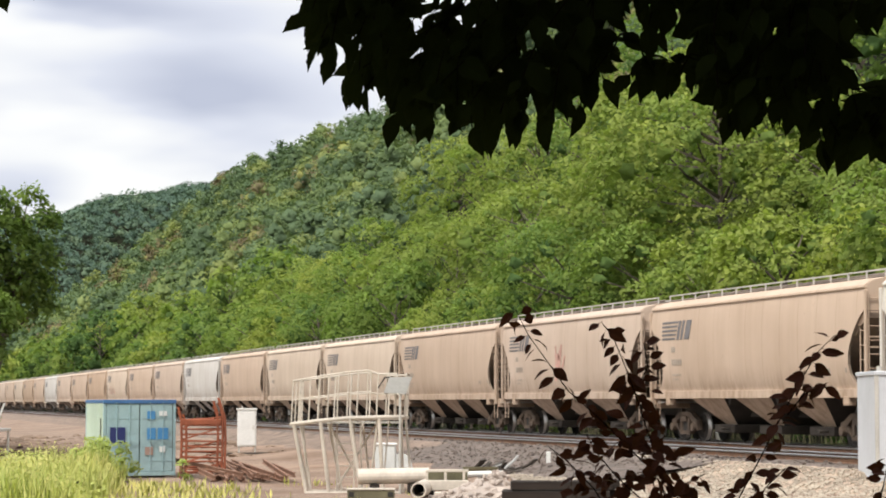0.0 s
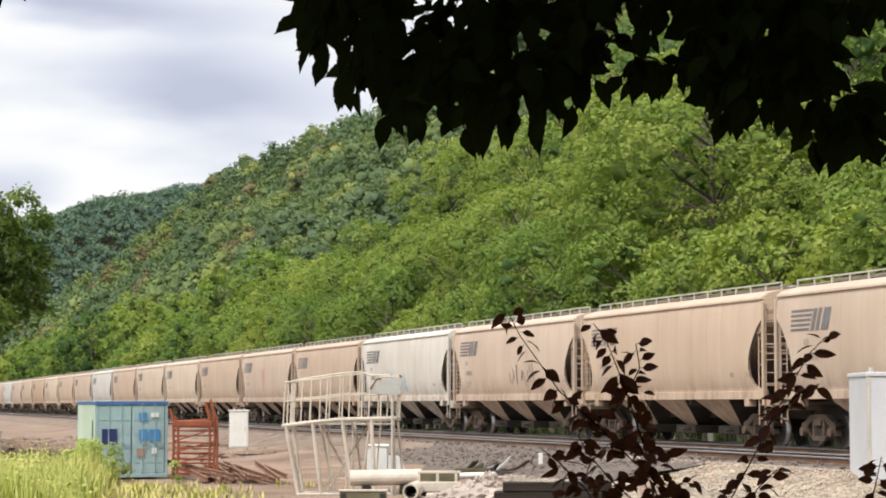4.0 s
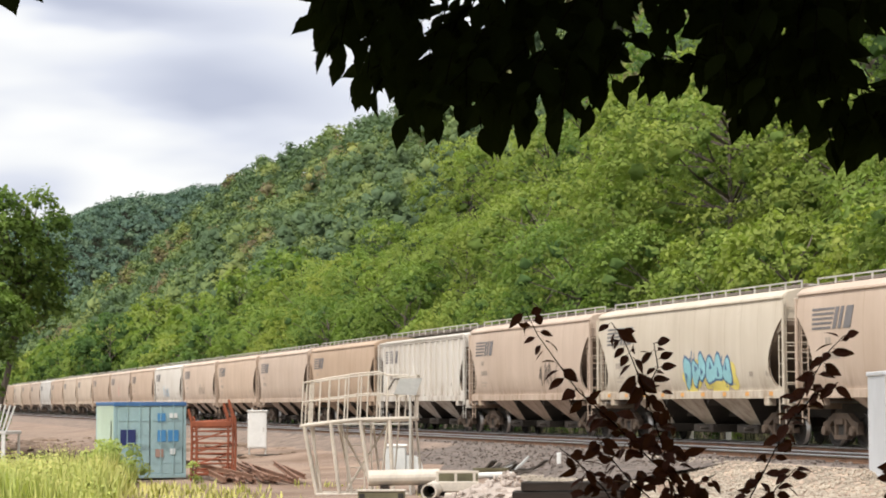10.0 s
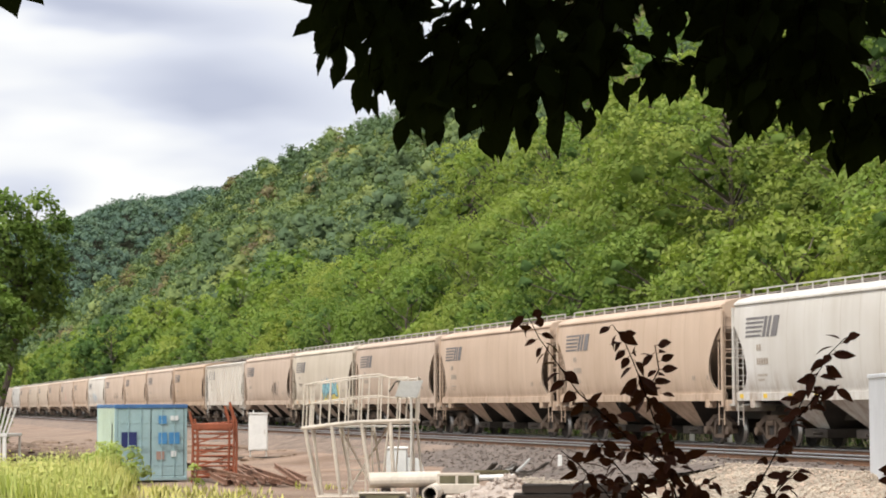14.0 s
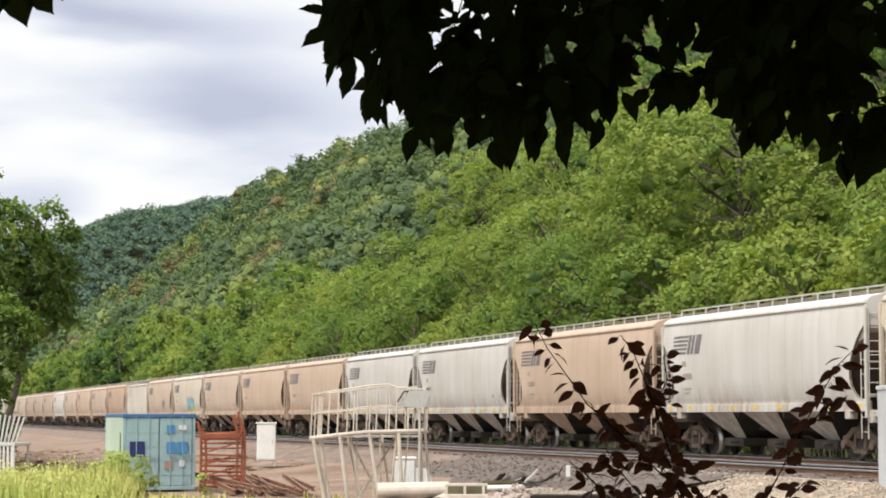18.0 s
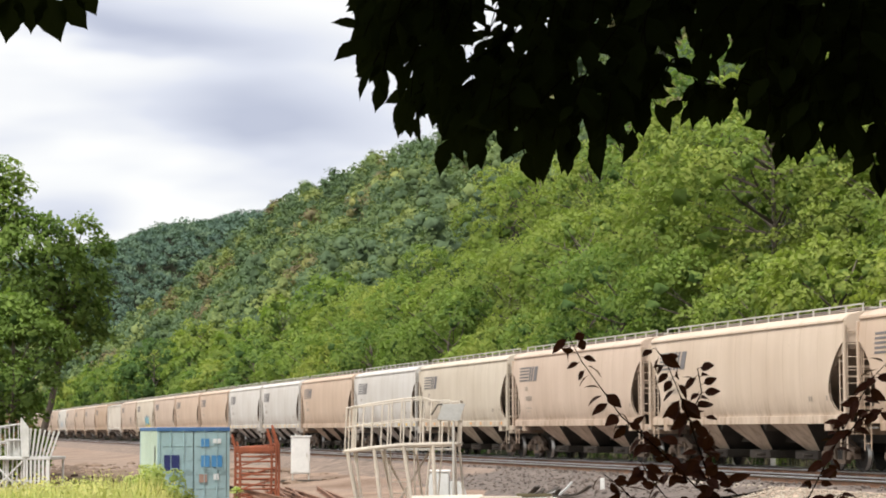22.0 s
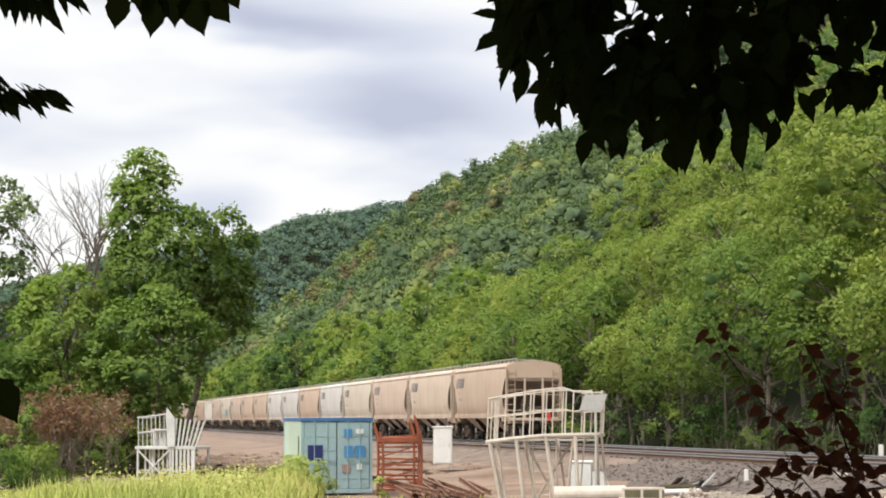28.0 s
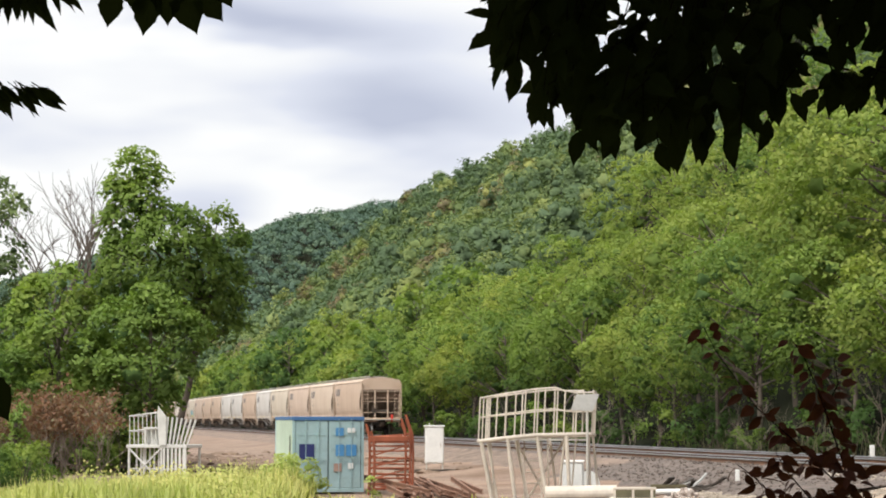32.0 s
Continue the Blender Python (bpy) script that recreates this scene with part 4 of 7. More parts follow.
def dome_lumps(rng, r, h, n):
    """Boughs over the dome of a woodland crown."""
    d = rng.normal(size=(n, 3))
    d[:, 2] = np.abs(d[:, 2]) * 0.9 + 0.05
    d /= np.linalg.norm(d, axis=1, keepdims=True)
    c = d * np.array([r * 0.66, r * 0.66, h * 0.55]) * rng.uniform(0.75, 1.1, (n, 1)) + np.array([0, 0, h * 0.30])
    return c, r * rng.uniform(0.26, 0.42, n)


def limb(bm, a, b, r0, r1, rng, segs=4, wob=0.12, n=6):
    a, b = Vector(a), Vector(b)
    prev, pr = a, r0
    ln = (b - a).length
    for i in range(1, segs + 1):
        f = i / segs
        p = a.lerp(b, f)
        if i < segs:
            p += Vector((rng.uniform(-1, 1), rng.uniform(-1, 1), rng.uniform(-0.5, 0.5))) * wob * ln * 0.25
        q = r0 + (r1 - r0) * f
        rod(bm, prev, p, pr, n, q)
        prev, pr = p, q


def make_tree(seed, height, radius, leaves, leaf, mat, tint, base=0.25, trunk_r=0.16, lumps=26, trunk_lean=0.3, clear=0.14, shape=None, level=2, top=None):
    """One broad-leaved tree: tapered trunk and limbs, and a crown of many leafy boughs."""
    rr = random.Random(seed)
    rng = np.random.default_rng(seed)
    t = thing("tree", Matrix(), "green broadleaf tree beside the railway", "tree", "trees along the railway")
    bm = bmesh.new()
    top = top or (rr.uniform(-1, 1) * trunk_lean, rr.uniform(-1, 1) * trunk_lean, height * 0.8)
    limb(bm, (0, 0, -0.5), top, trunk_r, trunk_r * 0.25, rr, 6, 0.10, 8)
    if shape:
        c, q = np.array([w[:3] for w in shape], float), np.array([w[3] for w in shape], float)
    else:
        c, q = crown_lumps(rng, radius, height * (1 - clear), lumps)
        c[:, 2] += height * clear
    for k in range(len(q)):
        z = max(height * 0.12, c[k][2] - rr.uniform(0.8, 2.2))
        z = min(z, top[2] * 0.97)
        limb(bm, (top[0] * z / top[2], top[1] * z / top[2], z), tuple(c[k]), trunk_r * 0.38, 0.02, rr, 2, 0.25, 4)
    part("trunk", bm, M["wood"], t)
    pts, cn, nr, k, dh = leaf_sprays(rng, c, q, leaves, leaf)
    v = cards(rng, pts, cn, leaf, tumble=0.42)
    hue = tint + rng.normal(0, 0.07, len(q))
    # leaves tinted lighter upwards and darker below, as light falls on a crown
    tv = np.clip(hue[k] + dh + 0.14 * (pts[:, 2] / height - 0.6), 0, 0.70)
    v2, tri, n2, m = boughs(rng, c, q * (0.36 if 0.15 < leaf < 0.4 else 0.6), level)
    # inner boughs tinted darker to paint the shade between sprays
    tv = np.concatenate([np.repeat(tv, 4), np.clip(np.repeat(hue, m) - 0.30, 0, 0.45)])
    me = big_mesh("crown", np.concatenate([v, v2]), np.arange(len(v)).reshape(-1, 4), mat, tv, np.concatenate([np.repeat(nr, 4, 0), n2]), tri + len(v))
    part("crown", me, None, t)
    return t


def build_hill_woods():
    """The wooded hillside and the far ridge, as two sheets of countless crowns."""
    rng = np.random.default_rng(21)
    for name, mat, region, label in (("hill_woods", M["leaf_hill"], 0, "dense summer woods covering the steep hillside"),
                                     ("far_woods", M["leaf_far"], 1, "woods on the far ridge, haze put into their blue-green colour")):
        V, T, G, B, BT, BN, F = [], [], [], [], [], [], []
        off = 0
        if region == 0:
            s, p = np.meshgrid(np.arange(60, 1150, 15.0), np.arange(60, 197, 12.0), indexing="ij")
        else:
            s, p = np.meshgrid(np.arange(1120, 1540, 10.0), np.arange(-190, 330, 8.0), indexing="ij")
        s = (s + rng.uniform(-4.4, 4.4, s.shape)).ravel()
        p = (p + rng.uniform(-3.0, 3.0, p.shape)).ravel()
        x, y = s * UX + p * NX, s * UY + p * NY
        b = np.degrees(np.arctan2(x, y))
        keep = (b < 13.2) & (b > -19.5) & ((region == 1) | (p > 84) | (s > 330))
        s, p, x, y = s[keep], p[keep], x[keep], y[keep]
        z = land(s, p)
        d = np.hypot(x, y)
        for i in range(len(s)):
            r = rng.uniform(5.2, 8.6) if region == 0 else rng.uniform(4.4, 7.0)
            h = r * (rng.uniform(1.4, 2.2) if region == 0 else rng.uniform(0.8, 1.2))
            nl = int(rng.integers(12, 17)) if region == 0 else 5
            c, q = dome_lumps(rng, r, h, nl)
            c = np.concatenate([c, [[0, 0, h * 0.35]]])
            q = np.append(q * (0.85 if region == 0 else 1.2), r * 0.66)
            at = np.array([x[i], y[i], z[i] + 1.5 + rng.uniform(-1.5, 2.0)])
            size = max(0.55, d[i] * (4.2 if region == 0 else 3.4) / 3850)
            n = 900 if region == 0 and d[i] < 600 else 650 if region == 0 else 90
            pts, cn, nr, k, dh = leaf_sprays(rng, c, q, n, size, 5, np.array([0, 0, 0.0]))
            n = len(pts)
            V.append(cards(rng, pts + at, cn, size, 0.8, tumble=0.30))
            G.append(np.repeat(nr, 4, 0))
            # hue slides up the slope to the bluer end, painting in haze
            base = rng.normal(0.34 - 0.0012 * (p[i] - 60), 0.30 if region == 0 else 0.24)
            if region == 0 and p[i] > 85 and rng.random() < 0.06:
                base = 1.12
            top = 1.25 if base > 0.9 else 0.70
            hue = base + rng.normal(0, 0.06, len(q))
            T.append(np.repeat(np.clip(hue[k] + dh, 0, top), 4))
            v2, tri, n2, m = boughs(rng, c + at, q * (0.80 if region == 0 else 0.70), 2 if d[i] < 600 else 1, at)
            B.append(v2)
            BN.append(n2)
            # bough masses coloured darker, for the shaded depth of the crown
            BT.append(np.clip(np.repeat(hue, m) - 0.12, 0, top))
            F.append(tri + off)
            off += len(v2)
        V = np.concatenate(V)
        nv = len(V)
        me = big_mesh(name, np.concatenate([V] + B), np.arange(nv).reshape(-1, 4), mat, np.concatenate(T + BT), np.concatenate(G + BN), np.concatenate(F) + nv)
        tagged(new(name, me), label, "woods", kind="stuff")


build_hill_woods()


def build_tree_row():
    """Three ranks of trees between the tracks and the hill, tallest behind."""
    L = M["leaf_tree"]
    low = [make_tree(31, 10.0, 4.2, 8500, 0.20, L, 0.50, clear=0.30, lumps=24), make_tree(34, 8.6, 3.8, 6200, 0.23, L, 0.62, clear=0.28, lumps=20), make_tree(35, 9.2, 4.4, 9500, 0.175, L, 0.42, clear=0.30, lumps=26)]
    mid = [make_tree(32, 13.5, 4.9, 11000, 0.20, L, 0.52, clear=0.20, lumps=30), make_tree(33, 14.5, 4.6, 8000, 0.25, L, 0.40, clear=0.18, lumps=26), make_tree(39, 12.5, 5.2, 12000, 0.185, L, 0.60, clear=0.20, lumps=34)]
    tall = [make_tree(36, 17.5, 5.6, 11000, 0.23, L, 0.50, clear=0.28, lumps=36, trunk_r=0.22), make_tree(37, 16.0, 5.0, 7000, 0.30, L, 0.38, clear=0.26, lumps=26, trunk_r=0.2), make_tree(38, 18.5, 5.2, 10000, 0.24, L, 0.54, clear=0.30, lumps=32, trunk_r=0.22)]
    far = [make_tree(41, 13.0, 4.8, 2200, 0.50, L, 0.46, lumps=20), make_tree(42, 15.5, 5.2, 2400, 0.50, L, 0.60, lumps=22), make_tree(43, 11.0, 4.6, 2000, 0.46, L, 0.34, lumps=18)]
    rr = random.Random(77)
    big = make_tree(44, 18.0, 7.4, 32000, 0.22, L, 0.36, clear=0.16, lumps=52, trunk_r=0.25)
    place_rank = ((36.4, 1.2, low, far, 7.2, 40.0), (42.8, 1.6, mid, far, 8.6, 43.0), (51.0, 2.6, tall, far, 10.0, 46.0))
    spots = [(98.0, 41.0, big, 1.0)]
    for p0, dp, near, off, step, s in place_rank:
        while s < 560:
            p = p0 + rr.uniform(-dp, dp)
            if not (90.5 < s < 105.5 and 38.5 < p < 47) and not (290 < s < 345 and p < 41):
                pool = near if s < 210 else off
                f = rr.uniform(0.86, 1.12) * (1.0 if s < 210 else (0.9 if p0 > 45 else 0.8))
                spots.append((s + rr.uniform(-1, 1), p, pool[rr.randrange(3)], f))
            s += step * (1 + s * 0.0016)
    used = set()
    for s, p, proto, sc in spots:
        m = Matrix.Translation(trk(s, p, float(land(s, p)) - 0.1)) @ Matrix.Rotation(rr.uniform(0, 6.28), 4, "Z")
        if proto.name not in used:
            used.add(proto.name)
            t = proto
            t.matrix_basis = m
        else:
            t = copy_thing(proto, m)
        t.scale = (sc, sc, sc * rr.uniform(0.95, 1.1))
    dark = make_tree(45, 16.0, 5.4, 2600, 0.48, L, 0.02, clear=0.05, lumps=30)
    dark.matrix_basis = Matrix.Translation(trk(322, 37, float(land(322, 37)) - 0.1))
    tagged(dark, "dark green round-headed tree with bare inner branches")
    tagged(big, "broad yellow-green tree with a high spreading crown")


build_tree_row()


# ---- trees and scrub at the yard's far side ----


def place(t, x, y, label="", group="", turn=0.0):
    s, p = world_to_track(x, y)
    t.matrix_basis = Matrix.Translation((x, y, float(land(s, p)) - 0.05)) @ Matrix.Rotation(turn, 4, "Z")
    return tagged(t, label, group=group)


def branch_tree(name, seed, height, spread, depth, mat, trunk_r, label, category, stems=1, arms=0):
    """A leafless tree or shrub: forking limbs down to twigs."""
    rr = random.Random(seed)
    bm, stem = bmesh.new(), bmesh.new()
    tips = []

    def grow(a, d, ln, r, lev):
        b = a + d * ln
        limb(bm if lev else stem, a, b, r, r * 0.62, rr, 2 if lev else 3, 0.35, 5 if lev < 2 else 4)
        tips.append(b)
        if lev >= depth:
            return
        for k in range(arms if arms and lev == 0 else rr.choice((2, 3, 3))):
            e = (d + Vector((rr.uniform(-1, 1), rr.uniform(-1, 1), rr.uniform(-0.25, 0.75))) * spread).normalized()
            grow(a.lerp(b, rr.uniform(0.55, 1.0)), e, ln * rr.uniform(0.55, 0.85), r * 0.58, lev + 1)

    for k in range(stems):
        w = 0.1 if stems == 1 else 0.75
        grow(Vector((rr.uniform(-w, w), rr.uniform(-w, w), -0.3)), Vector((rr.uniform(-w, w) * 0.7, rr.uniform(-w, w) * 0.7, 1)).normalized(), height * rr.uniform(0.24, 0.36), trunk_r, 0)
    t = thing(name, Matrix(), label, category)
    part("branchwork", bm, mat, t)
    st = part("trunk" if stems == 1 else "stemwork", stem, mat, t)
    if stems > 1:
        st["kind"] = "stuff"
    return t, tips


def build_left_trees():
    G = "trees at the left of the yard"
    lobes = ((-1.3, 0, 13.3, 1.0), (-0.6, 0.2, 12.8, 0.8), (-1.9, 0, 12.3, 0.9), (-1.2, -0.3, 11.7, 1.1), (-1.8, 0, 10.9, 1.1), (-0.4, 0, 11.2, 0.9), (-1.6, 0.2, 9.7, 1.2),
             (0.75, 0, 10.9, 0.85), (1.2, 0.4, 10.1, 1.0), (2.3, 0.2, 11.0, 0.75), (2.9, 0, 10.0, 0.75), (0.0, -0.4, 9.9, 1.5), (1.4, -0.3, 9.0, 1.4), (2.5, 0, 8.3, 1.2), (2.3, 0, 7.2, 1.2),
             (-1.5, -0.4, 8.2, 1.6), (0.4, -0.6, 7.7, 1.6), (1.4, 0, 6.6, 1.2), (-0.6, 0, 6.3, 1.4), (2.8, 0, 6.3, 0.8), (-2.0, 0, 6.9, 1.3))
    place(make_tree(51, 14.2, 2.9, 17000, 0.21, M["leaf_tree"], 0.34, trunk_r=0.22, shape=lobes, level=2, top=(1.9, 0.0, 7.5)), -20.45, 95, "tall two-topped green tree overhanging the track", G)
    place(make_tree(53, 9.0, 3.0, 11000, 0.21, M["leaf_tree"], 0.34, lumps=24, clear=0.03, level=2), -24.6, 92, "yellow-green spreading tree with full crown", G)
    low_lobes = ((0.9, 0, 6.2, 1.2), (1.6, 0, 5.2, 1.0), (0.2, 0, 6.9, 1.1), (-1.0, 0, 5.9, 1.5), (0.8, 0, 4.2, 1.3), (-0.6, -0.4, 4.2, 1.5), (0.3, 0, 2.8, 1.2), (-1.2, 0, 2.6, 1.4), (-2.2, 0, 4.6, 1.4), (1.9, 0, 6.0, 0.8),
                 (-2.2, -0.5, 2.2, 1.3), (-0.3, -0.6, 1.4, 1.1), (0.7, 0, 1.4, 0.9), (-1.6, -0.5, 1.0, 1.1))
    place(make_tree(54, 7.4, 2.4, 9500, 0.20, M["leaf_tree"], 0.26, shape=low_lobes, trunk_r=0.12), -20.2, 90.5, "low green tree leafy to the ground", G)
    place(make_tree(55, 6.0, 2.4, 7500, 0.20, M["leaf_tree"], 0.18, lumps=16, clear=0.0, level=2), -26.4, 88, "dense dark green shrub-like tree", G)
    place(make_tree(56, 14.6, 3.0, 11000, 0.22, M["leaf_hill"], 0.22, lumps=30, clear=0.05, level=2), -30.3, 100, "tall dark green tree behind the others", G)
    place(make_tree(57, 8.0, 3.2, 9000, 0.21, M["leaf_tree"], 0.20, lumps=18, clear=0.0, level=2), -28.6, 95, "bushy green tree at the yard edge", G)
    place(make_tree(58, 3.0, 0.85, 1500, 0.12, M["leaf_tree"], 0.66, lumps=9, clear=0.0), -21.5, 75.6, "yellow-green leafy bush beside dead scrub", G)
    rr = random.Random(19)
    fill = make_tree(63, 8.0, 3.6, 6000, 0.26, M["leaf_tree"], 0.18, lumps=20, clear=0.0)
    for i in range(14):
        x, y = -25.0 - 1.6 * i + rr.uniform(-0.8, 0.8), 101 + rr.uniform(-2, 7) + i
        t = fill if i == 0 else copy_thing(fill, Matrix())
        place(t, x, y, "dense green tree filling the yard edge", G, rr.uniform(0, 6))
        f = rr.uniform(0.65, 0.92)
        t.scale = (f, f, f)
    low = make_tree(64, 3.0, 2.0, 1900, 0.18, M["leaf_tree"], 0.28, trunk_r=0.05, lumps=10, clear=0.0)
    low.name = "shrub"
    for i, (x, y) in enumerate(((-22.4, 90), (-20.9, 89), (-24.9, 84), (-23.4, 87), (-20.6, 92), (-25.5, 86), (-27.2, 87), (-26.5, 82), (-28.5, 85), (-22.0, 86), (-22.5, 97), (-24.0, 78.5), (-19.7, 70.5), (-18.6, 66.5), (-20.9, 74), (-18.9, 63.2), (-21.6, 76.0))):
        t = low if i == 0 else copy_thing(low, Matrix())
        place(t, x, y, "low green shrub below the yard trees", "shrubs at the yard edge", rr.uniform(0, 6))
        t["category"] = "shrub"
        f = rr.uniform(0.7, 1.2) if i < 12 else rr.uniform(0.40, 0.60)
        t.scale = (f, f, f)
    t, tips = branch_tree("bare_tree", 9, 28.0, 0.95, 5, M["wood"], 0.24, "leafless grey tree standing among green ones", "tree", 1, 7)
    place(t, -31.3, 120)
    for i, (x, y, h, sd) in enumerate(((-20.9, 79, 5.4, 3), (-19.9, 78.5, 4.9, 4), (-21.9, 79, 4.6, 5), (-20.4, 77, 4.8, 7), (-21.5, 77.5, 4.2, 8))):
        t, tips = branch_tree("dead_shrub", sd, h, 0.80, 4, M["bare"], 0.024, "brown withered shrub with bare grey twigs", "shrub", 7)
        place(t, x, y, turn=i * 1.3)
        rng = np.random.default_rng(sd)
        base = np.array([tuple(q) for q in tips if q.z > h * 0.38])
        base = base[rng.permutation(len(base))[:170]]
        pts = np.repeat(base, 9, 0) + rng.normal(0, 0.13, (len(base) * 9, 3))
        nrm = rng.normal(size=pts.shape)
        nrm /= np.linalg.norm(nrm, axis=1, keepdims=True)
        me = big_mesh("withered_leaves", cards(rng, pts, nrm, 0.13), np.arange(len(pts) * 4).reshape(-1, 4), M["leaf_brown"], np.repeat(rng.random(len(pts)), 4))
        part("withered_leaves", me, None, t)


M["leaf_brown"] = leaf_mat("withered_foliage", (0.16, 0.075, 0.045), (0.22, 0.115, 0.07), (0.27, 0.16, 0.10), 0.25)
build_left_trees()


M["cane"] = simple("dry_cane", (0.25, 0.235, 0.13), 0.8, 0, 0.4, 4, 0)


def build_verge():
    """Scrub and dead stems below the trees on the far side of the tracks."""
    bush = [make_tree(61, 3.2, 2.2, 1300, 0.22, M["leaf_tree"], 0.15, trunk_r=0.05, lumps=9, clear=0.0), make_tree(62, 2.4, 1.8, 1000, 0.20, M["leaf_tree"], 0.25, trunk_r=0.04, lumps=8, clear=0.0)]
    rr = random.Random(8)
    for b in bush:
        tagged(b, "low green shrub at the foot of the woods", "shrub", "shrubs along the railway")
        b.name = "shrub"
    first = [True, True]
    for i in range(30):
        s = 105 + i * 8.0 + 0.15 * i * i + rr.uniform(-3, 3) if i < 20 else 40 + (i - 20) * 6.0 + rr.uniform(-1, 1)
        k = rr.randrange(2)
        q = trk(s, rr.uniform(34.4, 36.0))
        t = bush[k] if first[k] else copy_thing(bush[k], Matrix())
        first[k] = False
        t.matrix_basis = Matrix.Translation((q.x, q.y, float(land(s, 34.6)) - 0.1)) @ Matrix.Rotation(rr.uniform(0, 6), 4, "Z")
        f = rr.uniform(0.6, 1.1)
        t.scale = (f, f, f)
    dead = [branch_tree("dead_sapling", sd, 6.5, 0.95, 4, M["bare"], 0.045, "grey leafless sapling tangled at the wood edge", "tree")[0] for sd in (14, 15, 16)]
    for i in range(30):
        s = 40 + i * 3.6 + rr.uniform(-1.5, 1.5)
        t = dead[i] if i < 3 else copy_thing(dead[i % 3], Matrix())
        q = trk(s, rr.uniform(33.2, 35.8))
        t.matrix_basis = Matrix.Translation((q.x, q.y, float(land(s, 34)) - 0.1)) @ Matrix.Rotation(rr.uniform(0, 6), 4, "Z") @ Matrix.Rotation(rr.uniform(-0.5, 0.5), 4, "X")
        f = rr.uniform(0.4, 0.85)
        t.scale = (f, f, f)
    # pale dry canes at the foot of the woods
    rng = np.random.default_rng(31)
    n = 1500
    s = np.where(rng.random(n) < 0.7, rng.uniform(41, 58, n), rng.uniform(58, 110, n))
    p = rng.uniform(32.9, 34.6, n)
    h = rng.uniform(0.9, 3.4, n) * np.interp(s, [41, 58, 110], [1.0, 0.8, 0.45])
    foot = np.stack([s * UX + p * NX, s * UY + p * NY, land(s, p) - 0.05], -1)
    tip = foot + np.stack([rng.normal(0, 0.22, n) * h, rng.normal(0, 0.22, n) * h, h], -1)
    V = []
    for a in (0.0, 2.1, 4.2):
        e = np.array([math.cos(a), math.sin(a), 0]) * 0.017
        V += [foot + e, tip + e * 0.3]
    V = np.stack(V, 1).reshape(-1, 3)
    o = (np.arange(n) * 6)[:, None]
    quads = np.concatenate([o + np.array([0, 2, 3, 1]), o + np.array([2, 4, 5, 3]), o + np.array([4, 0, 1, 5])])
    tagged(new("dry_canes", big_mesh("dry_canes", V, quads, M["cane"])), "pale dry cane stems at the foot of the woods", "reeds", kind="stuff")
    # two white marker posts beyond the rails
    for s in (78.3, 74.6):
        t = thing("marker_post", Matrix.Translation(trk(s, 31.0, -0.75)), "short white marker post beyond the tracks", "post", "white marker posts")
        part("shaft", boxm(-0.09, 0.09, -0.09, 0.09, 0, 1.05, 0.02), M["white_paint"], t)


build_verge()

# ---- the yard ----
M["blue_steel"] = simple("blue_grey_container", (0.32, 0.46, 0.49), 0.5, 0, 0.2, 3, 0.15)
M["pale_green"] = simple("pale_green_container_side", (0.50, 0.60, 0.50), 0.5, 0, 0.15, 3, 0.15)
M["blue_trim"] = simple("blue_container_trim", (0.06, 0.16, 0.36), 0.45, 0, 0.25, 4, 0.1)
M["navy"] = simple("navy_panel", (0.02, 0.03, 0.13), 0.4, 0, 0.2, 4, 0)
M["label_blue"] = simple("blue_label", (0.07, 0.25, 0.50), 0.4, 0, 0.15, 4, 0)
M["label_white"] = simple("white_label", (0.72, 0.74, 0.74), 0.4, 0, 0.1, 4, 0)
M["label_red"] = simple("faded_red_label", (0.36, 0.24, 0.20), 0.5, 0, 0.2, 4, 0)
M["rust_red"] = simple("rust_red_steel", (0.30, 0.085, 0.04), 0.75, 0.1, 0.4, 6, 0.3)
M["rust_brown"] = simple("brown_rusty_bar", (0.27, 0.145, 0.095), 0.8, 0.1, 0.45, 6, 0.3)
M["dark_timber"] = simple("tarred_timber", (0.026, 0.019, 0.015), 1.0, 0, 0.7, 9, 1.0, (0.25, 3, 3))
M["rock"] = simple("pale_riprap", (0.44, 0.37, 0.325), 0.9, 0, 0.35, 5, 0.5)
M["gravel"] = simple("loose_gravel", (0.42, 0.36, 0.29), 0.95, 0, 0.4, 3, 0.2)
M["pipe_in"] = simple("hollow_shade_and_gasket", (0.03, 0.028, 0.025), 0.9, 0, 0.2, 3, 0)
# hut white made cooler and dimmer, shade put into the paint
M["hut_paint"] = simple("shade_toned_hut_white", (0.56, 0.58, 0.62), 0.5, 0, 0.12, 3, 0.1)
M["olive_steel"] = simple("dull_olive_steel", (0.16, 0.145, 0.085), 0.7, 0.1, 0.4, 5, 0.2)
M["hood_grey"] = simple("weathered_grey_hood", (0.43, 0.43, 0.42), 0.6, 0, 0.3, 4, 0.15)
M["grey_box"] = simple("pale_grey_box_paint", (0.62, 0.64, 0.63), 0.5, 0, 0.2, 4, 0.1)


